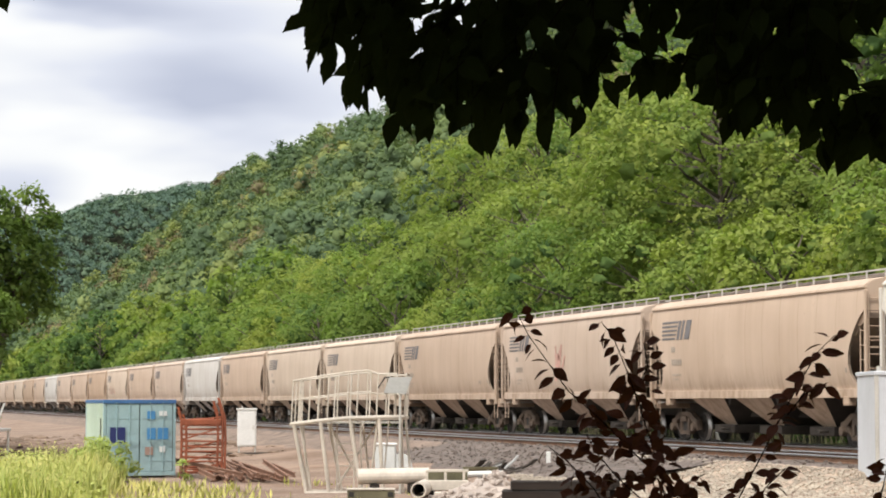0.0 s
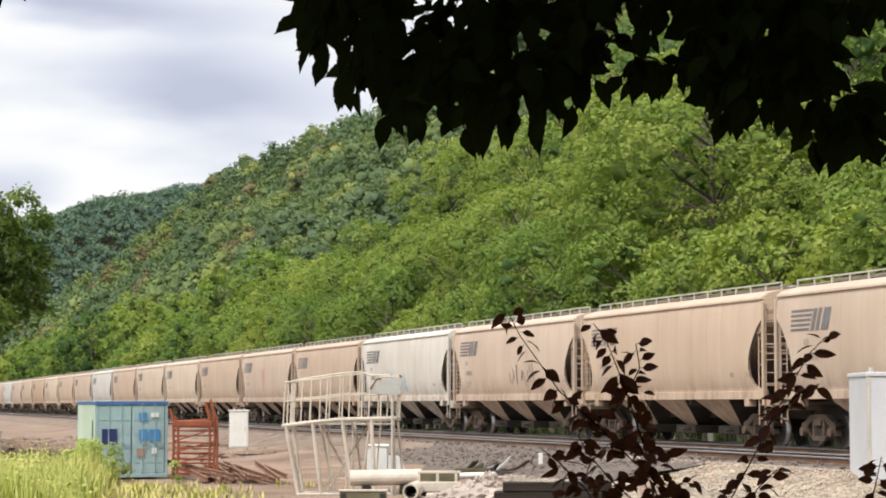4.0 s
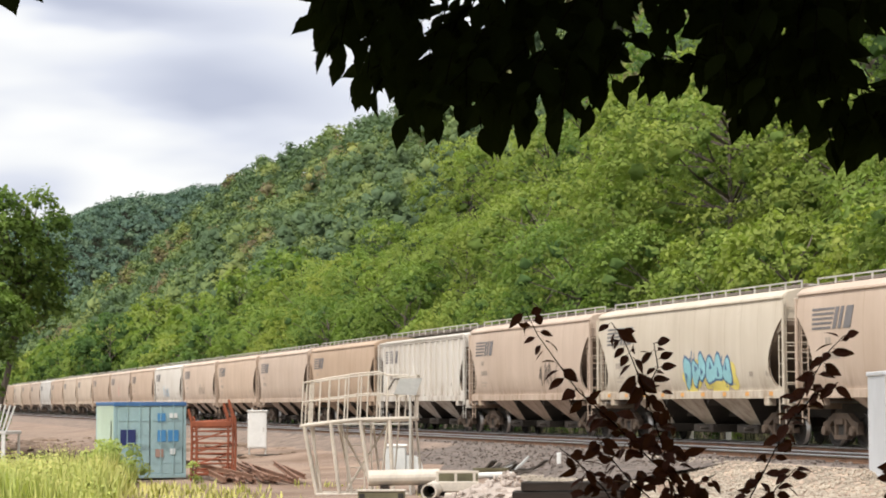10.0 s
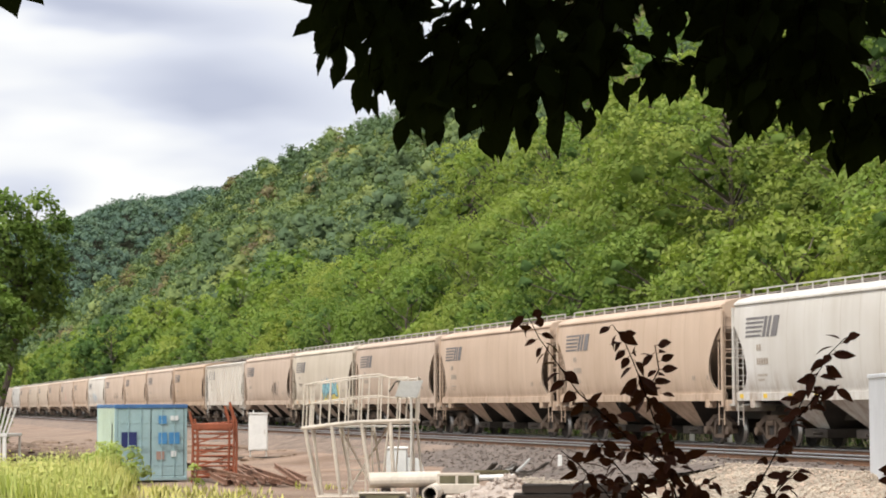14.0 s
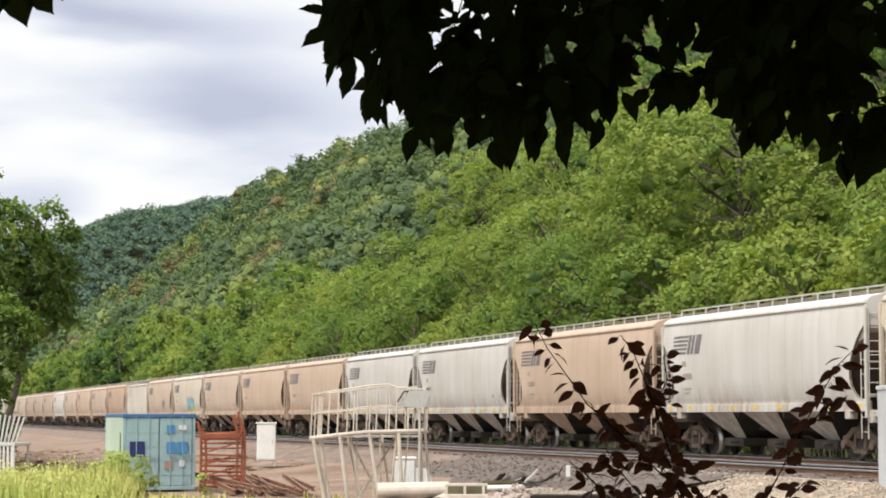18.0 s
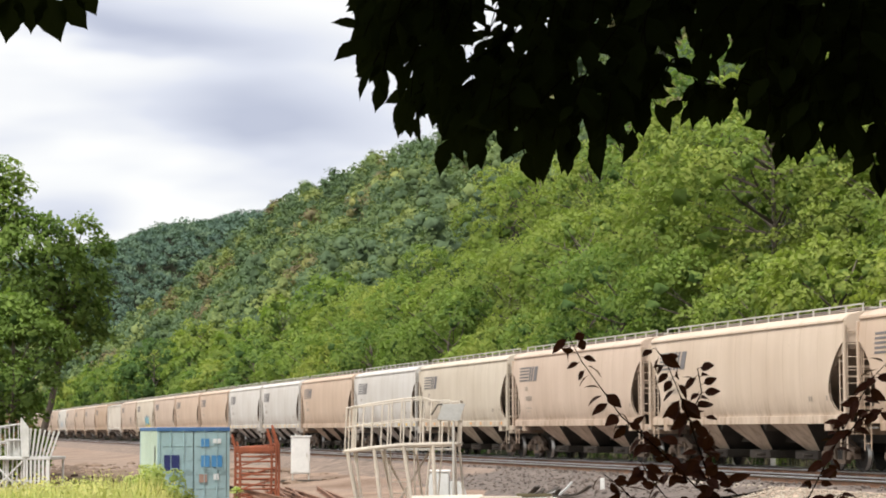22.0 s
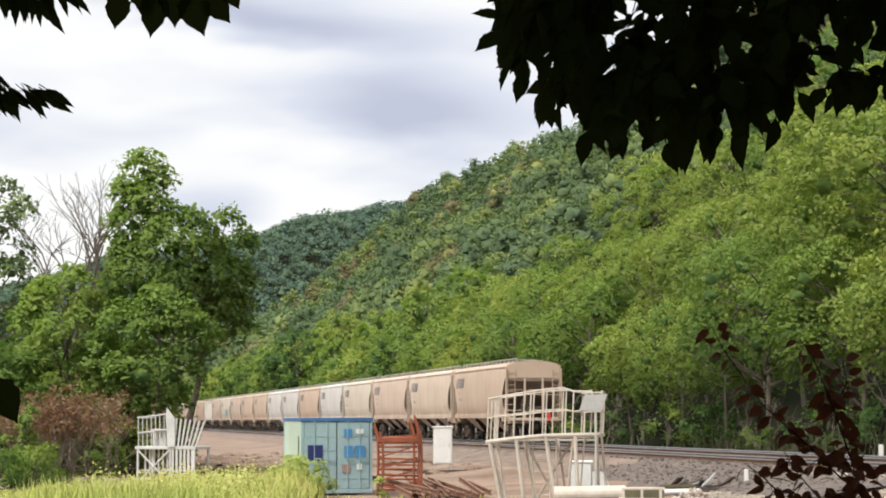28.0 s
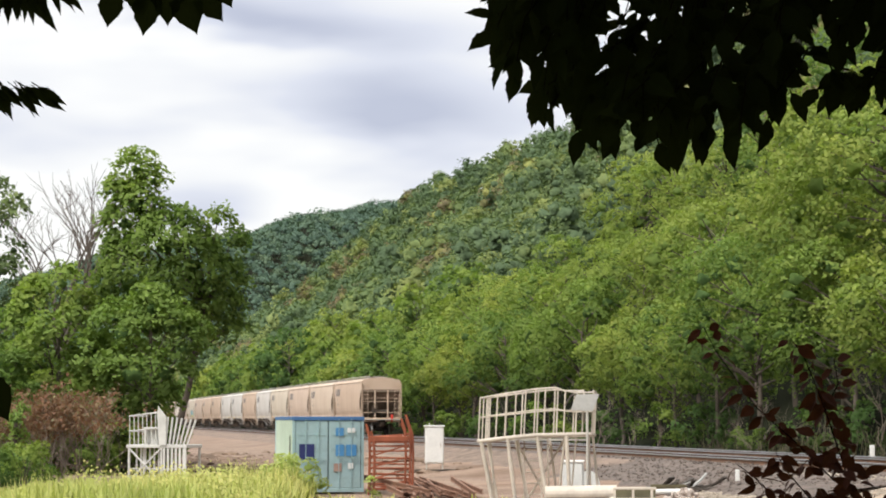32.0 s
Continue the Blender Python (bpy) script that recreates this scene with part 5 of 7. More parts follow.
def build_container():
    t = thing("shipping_container", Matrix.Translation((-10.06, 65.0, -0.94)) @ Matrix.Rotation(radians(21.5), 4, "Z"),
              "small blue-grey steel shipping container with pale green side", "container")
    W, D, H = 2.2, 2.44, 2.26
    part("body", boxm(0.04, W - 0.04, 0.06, D - 0.04, 0.12, H - 0.05), M["blue_steel"], t)
    for x in (0.0, W - 0.09):
        for y in (0.0, D - 0.09):
            part("corner_post", boxm(x, x + 0.09, y, y + 0.09, 0.0, H - 0.1, 0.01), M["blue_steel"], t)
    for i in range(10):
        y = 0.15 + i * (D - 0.34) / 9
        part("side_panel", boxm(0.0, 0.04, y - 0.10, y + 0.075, 0.14, H - 0.10, 0.006), M["pale_green"], t)
    part("front_rail", boxm(-0.01, W + 0.01, -0.02, 0.10, H - 0.12, H, 0.012), M["blue_trim"], t)
    part("side_rail", boxm(-0.012, 0.09, 0.10, D, H - 0.11, H - 0.003, 0.012), M["blue_trim"], t)
    part("roof", boxm(0.09, W, 0.10, D, H - 0.06, H - 0.02), M["blue_trim"], t)
    part("bottom_rail", boxm(0.0, W, -0.01, 0.1, 0.0, 0.12, 0.012), M["blue_steel"], t)
    part("underframe", boxm(0.05, W - 0.05, 0.1, D, 0.0, 0.12), M["grime"], t)
    for k, (a, b) in enumerate(((0.10, 1.085), (1.115, W - 0.10))):
        d = part("door", boxm(a, b, 0.005, 0.055, 0.13, H - 0.13, 0.01), M["blue_steel"], t)
        for z in (0.45, 0.87, 1.29, 1.71):
            part("door_rib", boxm(a + 0.05, b - 0.05, -0.006, 0.006, z - 0.015, z + 0.015), M["blue_steel"], d)
        for x in (a + 0.30, b - 0.30):
            part("locking_bar", rods([((x, -0.024, 0.10), (x, -0.024, H - 0.08))], 0.011, 6), M["blue_steel"], d)
            part("handle", boxm(x - 0.02, x + 0.22, -0.065, -0.04, 1.02, 1.05), M["blue_steel"], d)
        part("gasket", boxm(b - 0.006, b + 0.006, -0.002, 0.006, 0.14, H - 0.14), M["pipe_in"], d)
    for x0, x1, z0, z1, m, nm in ((0.20, 0.66, 0.98, 1.44, "navy", "navy_panel"), (1.32, 1.56, 1.68, 1.92, "label_blue", "placard"), (1.68, 1.92, 1.78, 1.92, "label_white", "placard"), (1.32, 1.58, 1.08, 1.42, "label_blue", "placard"),
                              (1.64, 1.96, 1.08, 1.42, "label_blue", "placard"), (1.70, 1.86, 0.70, 0.87, "label_white", "placard"), (1.26, 1.50, 0.62, 0.86, "label_red", "placard")):
        part(nm, boxm(x0, x1, -0.026, -0.014, z0, z1), M[m], t)
    part("side_label", boxm(-0.012, -0.006, 0.9, 1.05, 0.75, 0.98), M["label_white"], t)
    part("side_slot", boxm(-0.014, -0.006, 0.28, 0.36, 0.5, 1.7), M["grime"], t)


build_container()


def build_rack():
    """Rust-red steel lattice frames standing on end beside the container."""
    t = thing("steel_lattice", Matrix.Translation((-7.72, 64.4, -1.0)) @ Matrix.Rotation(radians(6), 4, "Z") @ Matrix.Diagonal((1, 1, 1.08, 1)), "rust-red steel lattice tower sections standing on end", "steel lattice")
    rr = random.Random(2)
    for k, y in enumerate((0.0, 0.55)):
        for i, x in enumerate((0.02, 0.16, 1.08, 1.22, 1.30)):
            h = (1.95, 1.75, 2.1, 2.2, 1.95)[i] - 0.12 * k
            bend = -0.16 if i < 2 else -0.22
            bm = bmesh.new()
            pts = [(x, y, 0), (x + 0.03, y, h * 0.55), (x + 0.01, y, h * 0.85), (x + bend * 0.5, y, h)]
            for a, b in zip(pts, pts[1:]):
                rod(bm, a, b, 0.036, 6)
            part("upright", bm, M["rust_red"], t)
        for j in range(11):
            z = 0.16 + 0.145 * j
            part("rung", rods([((0.04, y, z + rr.uniform(-0.04, 0.04)), (1.2, y, z + rr.uniform(-0.05, 0.05)))], 0.022, 5), M["rust_red"], t)
        for j in range(5):
            z = 0.1 + 0.32 * j
            part("lacing", rods([((0.05, y, z), (1.2, y, z + 0.32))], 0.018, 5), M["rust_red"], t)
    for x in (0.03, 1.2):
        for z in (0.4, 1.0, 1.6):
            part("cross_tie", rods([((x, 0, z), (x, 0.55, z))], 0.025, 5), M["rust_red"], t)
    part("top_plate", boxm(0.0, 1.2, -0.03, 0.58, 1.46, 1.62, 0.02), M["rust_red"], t)


build_rack()


def build_bars():
    rr = random.Random(12)
    for i in range(15):
        x, y = -6.45 + 0.165 * i + rr.uniform(-0.05, 0.05), 60.6 + rr.uniform(-0.5, 1.6)
        ln = rr.uniform(6.0, 10.5)
        a = radians(rr.uniform(8, 15)) if i % 5 else radians(rr.uniform(-4, 24))
        s, p = world_to_track(x, y)
        z = float(land(s, p)) + 0.03 + 0.06 * (i % 3)
        t = thing("old_rail", Matrix.Translation((x, y, z)) @ Matrix.Rotation(a, 4, "Z") @ Matrix.Rotation(radians(rr.uniform(0.0, 2.4)), 4, "X"), "long brown rusty steel rail on the ground", "steel rail", "pile of rusty bars")
        bm = boxm(-0.06, 0.06, 0, ln, 0.0, 0.018)
        box(bm, -0.012, 0.012, 0, ln, 0.018, 0.10)
        box(bm, -0.032, 0.032, 0, ln, 0.10, 0.14)
        part("rail_section", bm, M["rust_brown"], t)


build_bars()


def build_cabinet():
    s, p = world_to_track(-8.04, 90)
    z = float(land(s, p))
    t = thing("relay_cabinet", Matrix.Translation((-8.04, 90, z)) @ Matrix.Rotation(radians(8), 4, "Z"), "white metal relay cabinet on a short stand", "cabinet")
    part("body", boxm(-0.38, 0.38, 0, 0.6, 0.36, 1.86, 0.02), M["white_paint"], t)
    part("roof", boxm(-0.42, 0.42, -0.04, 0.64, 1.86, 1.92, 0.015), M["white_paint"], t)
    d = part("door", boxm(-0.34, 0.34, -0.02, 0.0, 0.42, 1.80, 0.006), M["white_paint"], t)
    part("handle", boxm(0.22, 0.26, -0.05, -0.02, 1.05, 1.22), M["galv"], d)
    for x in (-0.33, 0.33):
        part("leg", boxm(x - 0.03, x + 0.03, 0.05, 0.11, 0.0, 0.36), M["galv"], t)
    part("foot_bar", boxm(-0.8, 1.0, 0.02, 0.10, 0.05, 0.12), M["grime"], t)
    part("finial", rods([((-0.2, 0.3, 1.92), (-0.2, 0.3, 2.02))], 0.03), M["galv"], t)


build_cabinet()


def build_cage(name, m, label, paint, white=False):
    """A signal mast's work platform stored on the ground: pipe ring on splayed legs, railing above."""
    t = thing(name, m, label, "signal platform", "signal work platforms")
    ring = [(-1.38, 0.35, 1.70), (-0.72, 0.1, 1.78), (0.0, 0.0, 1.85), (0.72, 0.02, 1.87), (1.40, 0.15, 1.88), (1.45, 1.3, 1.86), (0.0, 1.6, 1.82), (-1.2, 1.5, 1.72)]
    for a, b in zip(ring, ring[1:] + ring[:1]):
        part("ring_pipe", rods([(a, b)], 0.052, 8), paint, t)
    n = len(ring)
    rr = random.Random(4)
    k = 0
    for i in range(n):
        a, b = Vector(ring[i]), Vector(ring[(i + 1) % n])
        for f in (0.10, 0.45, 0.78):
            q = a.lerp(b, f)
            foot = Vector((q.x * 0.90 + 0.24 + rr.uniform(-0.10, 0.10), q.y * 0.92 + 0.05, 0.0))
            if i < 4 and k % 3 == 0:
                part("leg", rods([(q, foot)], 0.048, 8), paint, t)
            elif i < 4 and k % 3 == 1:
                part("strut", rods([(q + Vector((0, 0.12, 0)), foot + Vector((rr.uniform(-0.3, 0.05), 0.25, 0)))], 0.021, 6), paint, t)
            elif i >= 4 and k % 2:
                part("leg", rods([(q, foot)], 0.034, 6), paint, t)
            k += 1
    heads = {}
    for i in range(n):
        a, b = Vector(ring[i]), Vector(ring[(i + 1) % n])
        for f in (0.0, 0.33, 0.66):
            q = a.lerp(b, f)
            top = q + Vector((0.05, 0, 1.06 + 0.10 * (q.x < 0.6) * (q.x + 1.4) / 2))
            part("rail_post", rods([(q, top)], 0.020, 6), paint, t)
            heads[(i, f)] = top
    keys = sorted(heads)
    for lev, r in ((1.0, 0.022), (0.55, 0.017)):
        for ka, kb in zip(keys, keys[1:] + keys[:1]):
            if 3 <= ka[0] < 4 and ka[1] > 0.4:
                continue
            a0, b0 = Vector(ring[ka[0]]).lerp(Vector(ring[(ka[0] + 1) % n]), ka[1]), Vector(ring[kb[0]]).lerp(Vector(ring[(kb[0] + 1) % n]), kb[1])
            part("guard_rail", rods([(a0.lerp(heads[ka], lev), b0.lerp(heads[kb], lev))], r, 6), paint, t)
    part("ladder", ladder(-0.05, 0.55, 0.0, 1.9, 0.42, True, 7), paint, t)
    bm = bmesh.new()
    for a, b in (((-0.3, 0.8, 0.1), (0.75, 0.9, 1.8)), ((0.4, 0.8, 0.1), (-0.5, 0.9, 1.75)), ((0.55, 0.4, 0.0), (0.75, 0.1, 1.85))):
        rod(bm, a, b, 0.03, 6)
    part("brace", bm, paint, t)
    part("deck", boxm(-1.1, 1.3, 0.25, 1.4, 1.72, 1.76), M["galv"], t)
    bm = bmesh.new()
    rod(bm, (-1.0, 0.1, 0.03), (1.3, 0.2, 0.03), 0.045, 6)
    rod(bm, (-0.9, 1.2, 0.03), (1.2, 1.3, 0.03), 0.045, 6)
    part("base_pipe", bm, paint, t)
    if white:
        bm = prism([(-1.3, 0.1), (-1.2, 0.1), (-0.15, 1.72), (-0.25, 1.72)], -0.02, 0.02)
        part("cross_brace", bm, paint, t)
        bm = prism([(-0.15, 0.1), (-0.25, 0.1), (-1.3, 1.70), (-1.2, 1.70)], -0.04, 0.0)
        part("cross_brace", bm, paint, t)
        part("panel", boxm(0.0, 0.42, -0.05, -0.01, 1.9, 2.72), paint, t)
    else:
        s = part("sign_box", prism([(1.04, 2.85), (1.59, 2.86), (1.44, 2.44), (0.90, 2.47)], -0.10, 0.12), M["hood_grey"], t, "grey hooded box on a post")
        part("mast", rods([((1.30, -0.05, 0.0), (1.30, -0.05, 2.75))], 0.032, 8), M["galv"], t)
        part("sign_arm", rods([((0.76, 0.0, 2.58), (0.92, 0.0, 2.84)), ((0.92, 0.0, 2.84), (1.05, 0.0, 2.84))], 0.022, 6), M["grime"], t)
    return t


build_cage("signal_platform", Matrix.Translation((-2.36, 53.6, -1.0)), "ivory-painted pipe railing platform stored on the ground", M["ivory_paint"])


M["old_white"] = simple("dulled_white_paint", (0.58, 0.58, 0.56), 0.6, 0, 0.25, 4, 0.1)


def build_white_platform():
    """A white slatted platform standing in the weeds: cross-braced stand, deck, flared slat railing."""
    t = thing("signal_platform", Matrix.Translation((-17.1, 74.0, -0.9)) @ Matrix.Rotation(radians(-12), 4, "Z"), "white slatted steel platform with crossed braces, stored in weeds", "signal platform", "signal work platforms")
    W = M["old_white"]
    rr = random.Random(3)
    part("deck", boxm(-0.08, 2.18, -0.05, 1.25, 1.16, 1.27, 0.015), W, t)
    for x in (0.02, 1.22, 2.1):
        for y in (0.0, 1.2):
            part("post", boxm(x - 0.035, x + 0.035, y - 0.035, y + 0.035, 0, 1.16, 0.006), W, t)
    for a, b in (((0.05, 0.05), (1.2, 1.12)), ((1.2, 0.05), (0.05, 1.12))):
        part("cross_brace", rods([((a[0], -0.05, a[1]), (b[0], -0.05, b[1]))], 0.032, 6), W, t)
    for i in range(6):
        x = 0.2 + 0.165 * i
        part("slat", boxm(x - 0.028, x + 0.028, 0.20, 0.23, 0, 1.16), W, t)
    for i in range(6):
        x = 1.32 + 0.145 * i
        part("slat", boxm(x - 0.04, x + 0.04, -0.03, 0.0, 0.02, 1.16), W, t)
    part("low_rail", rods([((0.0, 0.1, 0.45), (2.1, 0.1, 0.45))], 0.025, 6), W, t)
    for i in range(8):
        x = 0.04 + 0.16 * i
        part("rail_slat", rods([((x, 0.0, 1.25), (x - 0.02, 0.0, 2.22 + 0.03 * i))], 0.018, 5), W, t)
    for i in range(7):
        f = i / 6
        part("flared_slat", prism([(1.36 + 0.13 * i, 1.26), (1.42 + 0.13 * i, 1.26), (1.50 + 0.17 * i, 2.22 - 0.10 * f), (1.43 + 0.17 * i, 2.22 - 0.10 * f)], -0.05, -0.03), W, t)
    for z in (1.72, 2.24):
        part("top_rail", rods([((0.0, 0.0, z), (1.25, -0.02, z + 0.14))], 0.026, 6), W, t)
        part("top_rail", rods([((0.0, 0.0, z), (0.1, 1.2, z))], 0.022, 6), W, t)
    part("panel", prism([(1.16, 1.26), (1.42, 1.26), (1.42, 2.22), (1.30, 2.36), (1.12, 2.58), (1.08, 2.30)], -0.10, -0.07), W, t)
    part("seat", boxm(0.55, 1.12, -0.04, 0.45, 1.80, 1.86, 0.015), W, t)
    part("seat_leg", boxm(0.58, 0.64, -0.03, 0.03, 1.27, 1.80), W, t)
    part("box", boxm(0.62, 1.0, 0.15, 0.5, 1.27, 1.82, 0.02), W, t)


build_white_platform()


def build_scrap():
    t = thing("electrical_box", Matrix.Translation((-2.06, 66.0, -0.93)), "pale grey metal equipment box on the ground", "equipment box")
    part("body", boxm(0.0, 0.62, 0, 0.7, 0.0, 0.88, 0.03), M["grey_box"], t)
    part("lid", boxm(-0.03, 0.66, -0.03, 0.73, 0.88, 0.95, 0.02), M["white_paint"], t)
    part("hood", prism([(0.63, 0.0), (1.18, 0.0), (1.06, 0.46), (0.92, 0.60), (0.63, 0.62)], 0.05, 0.65), M["grey_box"], t)
    t = thing("pipe", Matrix.Translation((-2.05, 52.6, -0.53)) @ Matrix.Rotation(radians(4), 4, "Z"), "thick off-white pipe lying on blocks", "pipe", "pipes lying in the yard")
    bm = bmesh.new()
    rod(bm, (0, 0, 0), (1.70, 0, 0.02), 0.19, 16)
    part("tube", bm, M["ivory_paint"], t, smooth=False)
    part("block", boxm(0.3, 0.5, -0.3, 0.3, -0.48, -0.185), M["dark_timber"], t)
    part("block", boxm(1.2, 1.4, -0.3, 0.3, -0.48, -0.185), M["dark_timber"], t)
    t = thing("pipe", Matrix.Translation((-0.57, 49.6, -0.74)) @ Matrix.Rotation(radians(86), 4, "Z"), "short off-white pipe seen at its dark open end", "pipe", "pipes lying in the yard")
    bm = bmesh.new()
    n = 16
    rings = []
    for x, r in ((0, 0.18), (2.2, 0.18), (2.2, 0.145), (0, 0.145)):
        rings.append([bm.verts.new((x, r * math.cos(6.2832 * i / n), r * math.sin(6.2832 * i / n))) for i in range(n)])
    for a, b in zip(rings, rings[1:] + rings[:1]):
        for i in range(n):
            bm.faces.new((a[i], a[(i + 1) % n], b[(i + 1) % n], b[i]))
    bmesh.ops.recalc_face_normals(bm, faces=bm.faces[:])
    part("tube", bm, M["ivory_paint"], t)
    # black sheet across the bore, added for the shade inside the open pipe
    part("plug", boxm(1.6, 1.65, -0.14, 0.14, -0.1, 0.14), M["pipe_in"], t)
    t = thing("pipe", Matrix.Translation((0.55, 55.8, -0.58)) @ Matrix.Rotation(radians(2), 4, "Z"), "slim white pipe lying on the gravel", "pipe", "pipes lying in the yard")
    part("tube", rods([((0, 0, 0), (0.95, 0, 0.02))], 0.075, 10), M["white_paint"], t)
    part("support", boxm(0.3, 0.5, -0.15, 0.15, -0.42, -0.08), M["dark_timber"], t)
    t = thing("pallet_frame", Matrix.Translation((-0.42, 51.2, -0.98)), "pale rectangular steel frame lying on the ground", "frame")
    part("long_bar", boxm(0, 1.0, 0, 0.07, 0.60, 0.66, 0.01), M["ivory_paint"], t)
    part("long_bar", boxm(0, 1.0, -0.02, 0.12, 0.17, 0.41, 0.02), M["ivory_paint"], t)
    for x in (0.0, 0.43, 0.86):
        part("short_bar", boxm(x, x + 0.06, 0.004, 0.06, 0.41, 0.60), M["ivory_paint"], t)
    part("back_panel", boxm(0.02, 0.98, 0.30, 0.33, 0.20, 0.62), M["olive_steel"], t, "dull olive-green steel panel")
    for x in (0.08, 0.78):
        part("foot_block", boxm(x, x + 0.14, -0.05, 0.34, -0.06, 0.17, 0.01), M["dark_timber"], t)
    part("plank", boxm(0.2, 1.5, -0.55, -0.25, -0.04, 0.16, 0.02), M["ivory_paint"], t)
    t = thing("steel_tray", Matrix.Translation((-2.15, 49.2, -0.98)), "dark steel tray lying under the platform", "tray")
    part("pan", boxm(0, 1.05, 0, 0.3, 0.06, 0.26, 0.02), M["olive_steel"], t)
    part("pan_lip", boxm(-0.02, 1.07, -0.02, 0.32, 0.26, 0.30, 0.01), M["ivory_paint"], t)
    for x in (0.03, 0.90):
        # black plate painted in for the shade of the tray's open end
        part("end_opening", boxm(x, x + 0.12, -0.008, 0.004, 0.11, 0.22), M["pipe_in"], t)
        part("runner", boxm(x, x + 0.12, 0.0, 0.3, -0.03, 0.06), M["dark_timber"], t)
    rr = random.Random(31)
    for i in range(12):
        t = thing("scrap_piece", Matrix.Translation((0.75 + 0.13 * i + rr.uniform(-0.1, 0.1), 61.5 + rr.uniform(-0.4, 0.7), -0.74 + 0.06 * (i % 3))) @ Matrix.Rotation(rr.uniform(-0.7, 0.7), 4, "Z") @ Matrix.Rotation(rr.uniform(-0.35, 0.35), 4, "Y"), "dark twisted scrap metal piece on gravel", "scrap metal", "scrap heap")
        # a bent strip: flat, folded up along its length
        w, ln, a = rr.uniform(0.06, 0.16), rr.uniform(0.18, 0.5), rr.uniform(0.2, 1.1)
        pts = [(-ln, 0.0), (-ln * 0.2, 0.03), (ln * 0.3, 0.05 + 0.10 * a), (ln * 0.8, 0.05 + 0.28 * a)]
        bm = prism(pts + [(x - 0.01, z + 0.035) for x, z in pts[::-1]], -w, w)
        part("plate", bm, M["grime"] if i % 4 else M["hood_grey"], t)
    t = thing("steel_trough", Matrix.Translation((0.55, 61.2, -0.55)) @ Matrix.Rotation(0.12, 4, "Z"), "dark half-round steel trough lying on gravel", "scrap metal", "scrap heap")
    arc = [(0.19 * math.cos(math.pi * k / 10), -0.19 * math.sin(math.pi * k / 10)) for k in range(11)]
    bm = prism(arc + [(x * 0.88, z * 0.88) for x, z in arc[::-1]], 0.0, 0.95)
    bmesh.ops.rotate(bm, cent=(0, 0, 0), matrix=Matrix.Rotation(radians(-90), 3, "Z"), verts=bm.verts[:])
    part("shell", bm, M["olive_steel"], t)
    # stack of tarred timbers
    k = 0
    for row, (z, n) in enumerate(((0.0, 3), (0.20, 3), (0.40, 2))):
        for j in range(n):
            t = thing("timber", Matrix.Translation((1.25 + 0.10 * row + rr.uniform(-0.12, 0.12), 46.6 + 0.27 * j, -1.0 + z)) @ Matrix.Rotation(radians(-1.5 + 2 * row + rr.uniform(-1.5, 1.5)), 4, "Z"), "black tarred railway timber in a low stack", "timber", "stack of timbers")
            bm = bmesh.new()
            ln, sec = 2.45 - 0.12 * row + rr.uniform(-0.15, 0.1), []
            for i in range(9):
                f = i / 8
                w, h, dz = 0.12 + rr.uniform(-0.012, 0.008), 0.185 + rr.uniform(-0.018, 0.004), 0.0
                sec.append([bm.verts.new((ln * f, u * w, v)) for u, v in ((-1, 0.0), (1, 0.0), (1, h * 0.86), (0.86, h), (-0.86, h - rr.uniform(0, 0.012)), (-1, h * 0.86))])
            for u, v in zip(sec, sec[1:]):
                for i in range(6):
                    bm.faces.new((u[i], v[i], v[(i + 1) % 6], u[(i + 1) % 6]))
            bm.faces.new(sec[0])
            bm.faces.new(sec[-1][::-1])
            bmesh.ops.recalc_face_normals(bm, faces=bm.faces[:])
            part("beam", bm, M["dark_timber"], t)
            k += 1
    t = thing("marker_post", Matrix.Translation((2.98, 62.5, -0.72)), "white marker stake in the gravel", "post", "white marker posts")
    part("shaft", boxm(-0.06, 0.06, -0.06, 0.06, -0.1, 0.56, 0.015), M["white_paint"], t)


build_scrap()


def stone_mesh(seed, r):
    rng = np.random.default_rng(seed)
    bm = bmesh.new()
    bmesh.ops.create_icosphere(bm, subdivisions=1, radius=r)
    for v in bm.verts:
        v.co *= rng.uniform(0.72, 1.18)
        v.co.z *= 0.75
    me = bpy.data.meshes.new("stone")
    bm.to_mesh(me)
    bm.free()
    me.materials.append(M["rock"])
    return me


def build_rocks():
    t = thing("rock_pile", Matrix.Translation((1.0, 50.0, -1.0)), "heap of pale broken riprap stone", "rock pile")
    ms = [stone_mesh(i, 0.13) for i in range(6)]
    rr = random.Random(41)
    for i in range(300):
        a, q = rr.uniform(0, 6.283), rr.random() ** 0.6 * 1.25
        x, y = 1.15 * q * math.cos(a), 1.6 * q * math.sin(a)
        z = max(0, 0.62 * (1 - q) + rr.uniform(-0.06, 0.06)) + 0.04
        o = new("stone", ms[i % 6])
        o.parent = t
        o.location = (x + 0.25 * (1 - q), y, z)
        o.rotation_euler = (rr.uniform(0, 6), rr.uniform(0, 6), rr.uniform(0, 6))
        f = rr.uniform(0.30, 0.85)
        o.scale = (f, f, f)
    bm = bmesh.new()
    bmesh.ops.create_icosphere(bm, subdivisions=4, radius=1.0)
    rng = np.random.default_rng(6)
    for v in bm.verts:
        v.co = Vector((v.co.x * 1.10 + 0.12, v.co.y * 1.5, max(v.co.z, -0.1) * 0.46)) * rng.uniform(0.86, 1.06)
    part("rubble_core", bm, M["rock"], t)


build_rocks()


